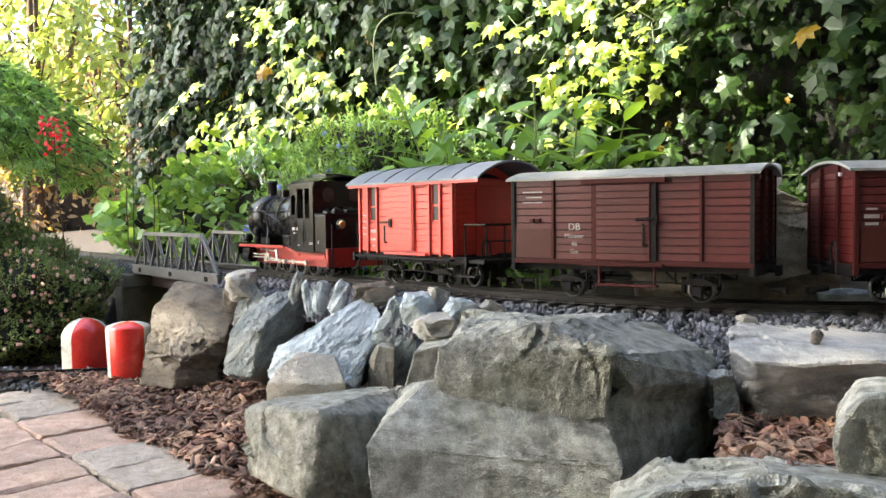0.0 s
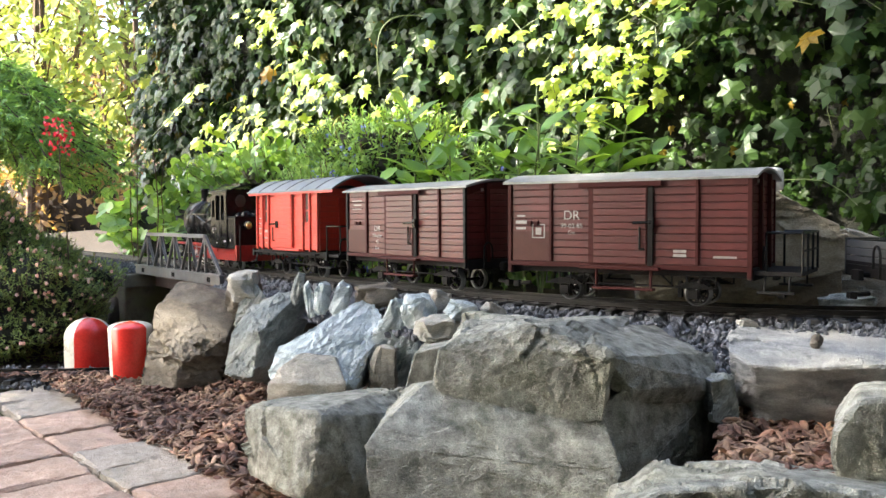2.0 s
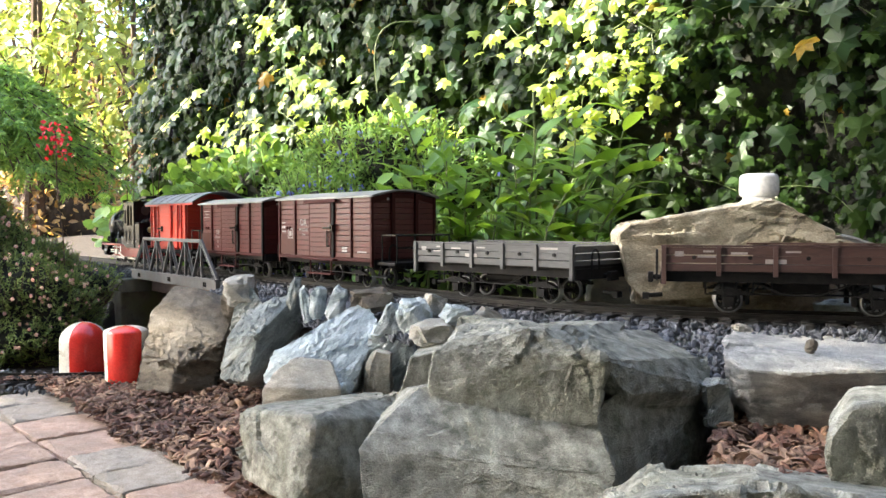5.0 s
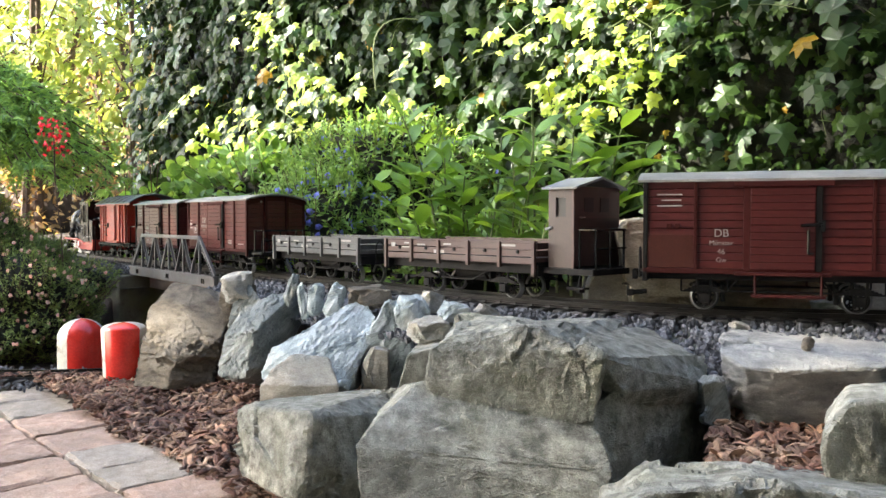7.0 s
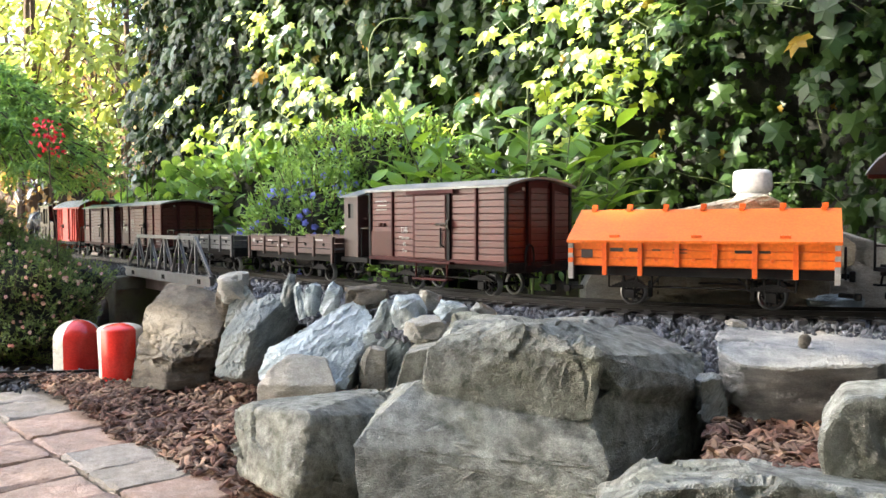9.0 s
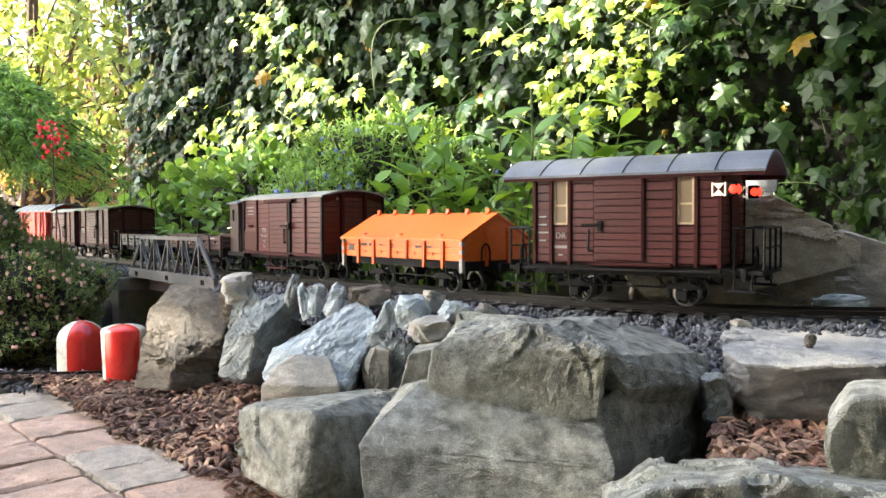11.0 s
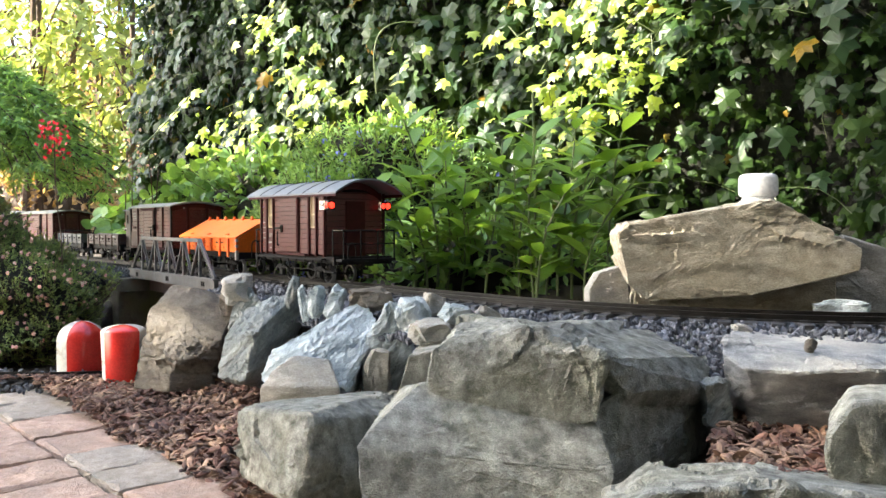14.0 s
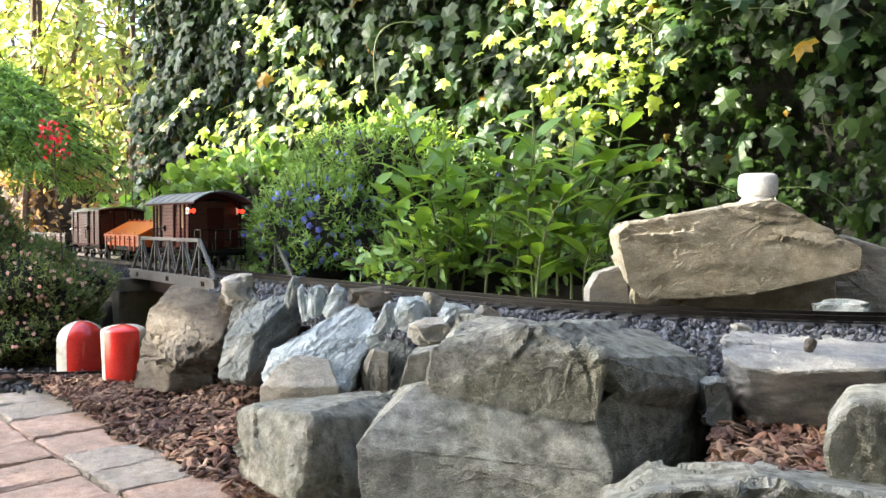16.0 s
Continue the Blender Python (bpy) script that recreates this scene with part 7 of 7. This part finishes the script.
def conifer(at, h, r, seed):
    t = thing("conifer", "blue-green conifer with drooping feathery sprays", "conifer")
    random.seed(seed)
    x, y, z = at
    bm = B()
    rod(bm, (x, y, -0.16), (x, y, z + h * 0.8), 0.030, 10, 0.008)
    part("trunk", bm, M["trunk"], t)
    limbs, mats = B(), []
    for i in range(150):
        a = rnd(0, 6.283)
        k = rnd(0.05, 1.0)
        hh = z + h * k
        reach = r * (0.45 + 0.75 * math.sin(math.pi * min(1, k * 0.72 + 0.25))) * rnd(0.8, 1.15)
        p = Vector((x, y, hh))
        d = Vector((math.cos(a), math.sin(a), 0.15))
        for s in range(7):
            q = p + d * reach / 7
            rod(limbs, p, q, 0.0022, 4)
            for j in range(10):
                w = (d * 0.7 + rndv(0.7) + Vector((0, 0, -0.15))).normalized()
                for m in range(3):
                    mats.append(aim(q + w * 0.014 * m + rndv(0.006), rndv() + Vector((0, -0.4, 0.6)), w + rndv(0.35), rnd(0.016, 0.028), 0, 0.9))
            p, d = q, (d + Vector((0, 0, -0.14)) + rndv(0.10)).normalized()
    part("branchwork", limbs, M["twig"], t)["kind"] = "stuff"
    part("crown", scatter("crown", BLADE, mats, M["conifer"]), None, t)["kind"] = "stuff"


conifer((-1.30, 2.24, 0.26), 0.27, 0.32, 71)

# red-flowering perennial and bare stalks before the hedge's end
for k, (x, y, h, fm, n) in enumerate([(-0.900, 1.95, 0.325, "red_petal", 70), (-0.93, 2.42, 0.36, "pink", 14), (-0.88, 2.42, 0.30, "pink", 10), (-0.86, 2.46, 0.27, "pink", 0), (-0.95, 2.45, 0.24, "pink", 0)]):
    t = thing("flower_stalk", "slender stalk with red flowers" if n > 20 else "bare brown stalk with faded flowers", "flower")
    bm = B()
    p = Vector((x, y, -0.16))
    for s in range(10):
        q = p + Vector((rnd(-0.006, 0.004) - (0.004 if k == 0 else 0), 0, (h + 0.16) / 10))
        rod(bm, p, q, 0.0016, 5)
        p = q
    part("stem", bm, M["twig"], t)
    if n:
        fl = [aim(p + Vector((rnd(-0.035, 0.035), rnd(-0.02, 0.02), rnd(-0.07, 0.02))), rndv() + Vector((0, -1, 0)), rndv(), rnd(0.009, 0.016), 0, 2.2) for _ in range(n)]
        part("blossom", scatter("blossom", BLADE, fl, M[fm]), None, t)["kind"] = "stuff"
# leaning shoot; its pale leaves carry the same painted sunlight
t = thing("leaning_shoot", "leaning pale shoot with a few leaves coloured as lit", "shoot")
bm, lv = B(), []
p = Vector((-1.02, 2.32, 0.16))
for s in range(10):
    q = p + Vector((0.030, 0, 0.030 + 0.004 * math.sin(s)))
    rod(bm, p, q, 0.0022, 5)
    if s > 5:
        lv.append(aim(q, (-0.4, -0.8, 0.5), Vector((rnd(-1, 1), 0, rnd(0, 1))), rnd(0.03, 0.05), 0, 1.0))
    p = q
part("stem", bm, M["stem"], t)
part("foliage", scatter("foliage", IVY, lv, M["young"]), None, t)


# ---------------------------------------------------------------- sunlit garden beyond the hedge
def sunny_tree(at, h, spread, seed, leafm, n, size, trunks=3, label="sunlit young tree with thin stems"):
    random.seed(seed)
    t = thing("tree", label, "tree", "trees beyond the hedge")
    x, y, z = at
    bm, mats = B(), []
    for k in range(trunks):
        p = Vector((x + rnd(-0.10, 0.10), y + rnd(-0.1, 0.1), -0.2))
        d = Vector((rnd(-0.14, 0.14), rnd(-0.1, 0.1), 1))
        for s in range(10):
            q = p + d * h / 10
            rod(bm, p, q, 0.022 - 0.0016 * s, 7)
            if s > 1:
                for b in range(3):
                    w = Vector((rnd(-1, 1), rnd(-1, 1), rnd(-0.1, 0.8))).normalized()
                    e = q + w * spread * rnd(0.4, 1.0)
                    rod(bm, q, e, 0.004, 4)
                    for j in range(n // (trunks * 24)):
                        a = rnd(0.25, 1.1)
                        mats.append(aim(q.lerp(e, a) + rndv(0.07), rndv() + Vector((-0.4, -0.5, 0.5)), rndv() + Vector((0, 0, -0.3)), size * rnd(0.6, 1.3), 0, 1.2))
            p, d = q, d + rndv(0.05)
    part("trunk", bm, M["twig"], t)
    part("crown", scatter("crown", OVAL, mats, M[leafm]), None, t)["kind"] = "stuff"


sunny_tree((-1.95, 3.9, 0), 2.2, 0.42, 81, "sunleaf", 1500, 0.075)
sunny_tree((-2.6, 4.4, 0), 2.4, 0.50, 82, "sunleaf", 1500, 0.085)
sunny_tree((-1.95, 4.9, 0), 2.4, 0.45, 83, "rustleaf", 900, 0.07, 2, "sunlit tree with rusty brown leaves")
sunny_tree((-1.72, 4.35, 0), 2.3, 0.42, 86, "sunleaf", 1500, 0.08)
sunny_tree((-1.60, 5.6, 0), 2.4, 0.5, 87, "rustleaf", 900, 0.09, 2, "sunlit tree with rusty brown leaves")
sunny_tree((-3.1, 6.2, 0), 3.0, 0.7, 84, "sunleaf", 1400, 0.12)
cushion("ground_cover", "sunlit rusty shrub beyond the hedge", "shrub", (-1.95, 4.05, 0.15), (0.34, 0.18, 0.32), 600, OVAL, "rustleaf", 0.05, None, 85, up=0.2, tuft=3, flat=1.3, inner="trunk")
# far sunlit hedge that closes the garden
far = thing("far_hedge", "tall sunlit hedge closing the garden", "hedge")
fv, ff = [], []
for j in range(24):
    for i in range(60):
        x = -9 + 18 * i / 59
        z = -0.3 + 2.1 * j / 23
        fv.append((x, 8.0 + 0.3 * noise.noise((x * 1.5, z * 1.5, 0)) + 0.10 * noise.noise((x * 5, z * 5, 2)), z))
ff = [(j * 60 + i, j * 60 + i + 1, (j + 1) * 60 + i + 1, (j + 1) * 60 + i) for j in range(23) for i in range(59)]
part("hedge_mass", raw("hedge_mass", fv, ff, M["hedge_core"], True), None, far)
random.seed(91)
fm = [aim((rnd(-6, 1), 7.9 + rnd(-0.35, 0.1), rnd(-0.2, 1.85)), Vector((rnd(-0.6, 0.6), -1, rnd(-0.3, 1))), rndv() + Vector((0, 0, -0.5)), rnd(0.08, 0.16), 0, 1.6) for _ in range(3500)]
part("hedge_leaves", scatter("hedge_leaves", OVAL, fm, M["sunleaf"]), None, far)["kind"] = "stuff"

# ---------------------------------------------------------------- unseen tree, added only to shade the railway
tree = thing("shade_tree", "unseen tree added to keep the sun off the railway", "tree")
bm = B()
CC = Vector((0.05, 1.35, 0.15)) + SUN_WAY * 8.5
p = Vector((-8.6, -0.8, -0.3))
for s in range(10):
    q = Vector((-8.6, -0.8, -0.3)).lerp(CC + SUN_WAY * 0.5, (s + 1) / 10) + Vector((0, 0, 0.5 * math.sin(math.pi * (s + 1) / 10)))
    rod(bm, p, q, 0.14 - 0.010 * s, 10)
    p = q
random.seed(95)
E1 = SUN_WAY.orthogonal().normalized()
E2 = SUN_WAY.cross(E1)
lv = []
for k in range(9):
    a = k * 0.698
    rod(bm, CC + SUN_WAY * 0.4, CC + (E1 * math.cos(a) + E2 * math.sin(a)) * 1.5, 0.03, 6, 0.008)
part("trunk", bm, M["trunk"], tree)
# leaf count sets how much sun leaks through onto the stones
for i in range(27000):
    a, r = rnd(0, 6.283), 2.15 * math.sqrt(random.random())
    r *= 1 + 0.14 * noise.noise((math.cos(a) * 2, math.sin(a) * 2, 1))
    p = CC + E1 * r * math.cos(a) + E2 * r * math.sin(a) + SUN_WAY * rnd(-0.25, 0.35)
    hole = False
    # leaves are left out along sun rays to light chosen hedge patches
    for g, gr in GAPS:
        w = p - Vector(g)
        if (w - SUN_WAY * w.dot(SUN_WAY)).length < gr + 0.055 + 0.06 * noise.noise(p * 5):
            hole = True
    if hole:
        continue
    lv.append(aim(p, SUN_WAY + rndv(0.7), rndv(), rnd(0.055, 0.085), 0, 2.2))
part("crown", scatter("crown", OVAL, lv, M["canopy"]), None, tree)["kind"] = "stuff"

# ---------------------------------------------------------------- smoke from the chimney, in drifting wisps
SMOKE = []
sm_mat, sm_nt, sm_b = nodes_of("steam_wisp")
sm_b.inputs["Base Color"].default_value = (0.85, 0.85, 0.85, 1)
sm_b.inputs["Roughness"].default_value = 1.0
_c = sm_nt.nodes.new("ShaderNodeTexCoord")
_n = sm_nt.nodes.new("ShaderNodeTexNoise")
_n.inputs["Scale"].default_value, _n.inputs["Detail"].default_value = 45, 5
_r = sm_nt.nodes.new("ShaderNodeMapRange")
for _k, _v in (("From Min", 0.42), ("From Max", 0.72), ("To Min", 0.0), ("To Max", 0.5)):
    _r.inputs[_k].default_value = _v
sm_nt.links.new(_c.outputs["Object"], _n.inputs["Vector"])
sm_nt.links.new(_n.outputs["Fac"], _r.inputs["Value"])
sm_nt.links.new(_r.outputs["Result"], sm_b.inputs["Alpha"])
_t = sm_nt.nodes.new("ShaderNodeBsdfTranslucent")
_t.inputs["Color"].default_value = (0.95, 0.95, 0.95, 1)
_x = sm_nt.nodes.new("ShaderNodeMixShader")
_e = sm_nt.nodes.new("ShaderNodeBsdfTransparent")
sm_nt.links.new(_r.outputs["Result"], _x.inputs["Fac"])
sm_nt.links.new(_e.outputs["BSDF"], _x.inputs[1])
sm_nt.links.new(_t.outputs["BSDF"], _x.inputs[2])
sm_nt.links.new(_x.outputs["Shader"], sm_nt.nodes["Material Output"].inputs["Surface"])
random.seed(99)
plume = thing("steam_plume", "thin white steam drifting from the chimney", "steam")
for k in range(8):
    vs, fs = [], []
    n, w = 30, 5
    for i in range(n):
        a = i / (n - 1)
        c = Vector((0.11 * (a - 0.5), 0.02 * noise.noise((a * 3, k, 1)), 0.045 * noise.noise((a * 2.4, k * 3.3, 5)) + 0.012 * math.sin(a * 9 + k)))
        d = Vector((0.3 * noise.noise((a * 4, k, 8)), 0.5 * noise.noise((a * 3, k, 2)), 1)).normalized()
        half = 0.020 * math.sin(math.pi * a) * (0.6 + 0.5 * noise.noise((a * 6, k, 3))) + 0.001
        for j in range(w):
            vs.append(tuple(c + d * half * (2 * j / (w - 1) - 1)))
    fs = [(i * w + j, i * w + j + 1, (i + 1) * w + j + 1, (i + 1) * w + j) for i in range(n - 1) for j in range(w - 1)]
    wisp = part("wisp", raw("wisp", vs, fs, sm_mat, True), None, plume)
    back_x, up_z, side = rnd(-0.02, 0.14), rnd(0.02, 0.12), rnd(-0.05, 0.05)
    SMOKE.append((wisp, k, back_x, up_z, side))

# ---------------------------------------------------------------- unseen walls, added to cut light from south and east
south_blocker = tagged(new("wall_south", mesh_of("wall_south", box(B(), -3.2, 3.4, -1.25, -1.0, -0.4, 6.0), M["mossy"])), "unseen wall added to block light from behind the camera", "wall", kind="structure")
east = tagged(new("wall_east", mesh_of("wall_east", box(B(), 3.2, 3.4, -0.98, 4.5, -0.4, 3.6), M["dark_blocker"])), "unseen dark wall added to cut light from the east", "wall", kind="structure")


# ---------------------------------------------------------------- what moves
def advance(t):
    """How far the train has come since the start."""
    u = t / 8
    return 0.1887 * t - 0.1716 * u * u + 0.3366 * u ** 3 - 0.5126 * max(u - 0.5, 0) ** 3 + 0.1147 * max(u - 1, 0) ** 3 + 1.3888 * max(u - 1.5, 0) ** 3


def motions():
    for ob, off in TRAIN:
        half = 0.05 if ob.name.startswith("steam") else 0.075
        walk(ob, [(k * 0.2, line_pose(advance(k * 0.2) + off, half)) for k in range(81)])
    for owner, ax, x, r in AXLES:
        walk(ax, [(k / 15, pose(x, 0, r, 0, math.degrees(advance(k / 15) / r), 0)) for k in range(241)])
    for owner, rd, ph, r, kind in RODS:
        rows = []
        for k in range(241):
            a = advance(k / 15) / r + ph
            px, pz = 0.0075 * math.sin(a), r + 0.0075 * math.cos(a)
            if kind == "side":
                rows.append((k / 15, pose(px, 0, pz)))
            else:
                x = 0.0313 + px
                rows.append((k / 15, pose(x, 0, pz, 0, -math.degrees(math.atan2(0.030 - pz, 0.066)), 0)))
        walk(rd, rows)
    for ob, k, lead, up, side in SMOKE:
        rows = []
        for i in range(33):
            t = i * 0.5
            p, h = line_at(advance(t) + 1.16 + lead + 0.02 * math.sin(t * 1.3 + k))
            lift = up + 0.018 * math.sin(t * 1.9 + 2 * k)
            spot = p + Vector((-math.sin(h), -math.cos(h), 0)) * side + Vector((0, 0, 0.165 + lift))
            rows.append((t, Matrix.Translation(spot) @ pose(0, 0, 0, 12 * math.sin(t + k), 18 * math.sin(0.8 * t + 2 * k), 130 + 20 * math.sin(0.6 * t + k))))
        walk(ob, rows)


motions()
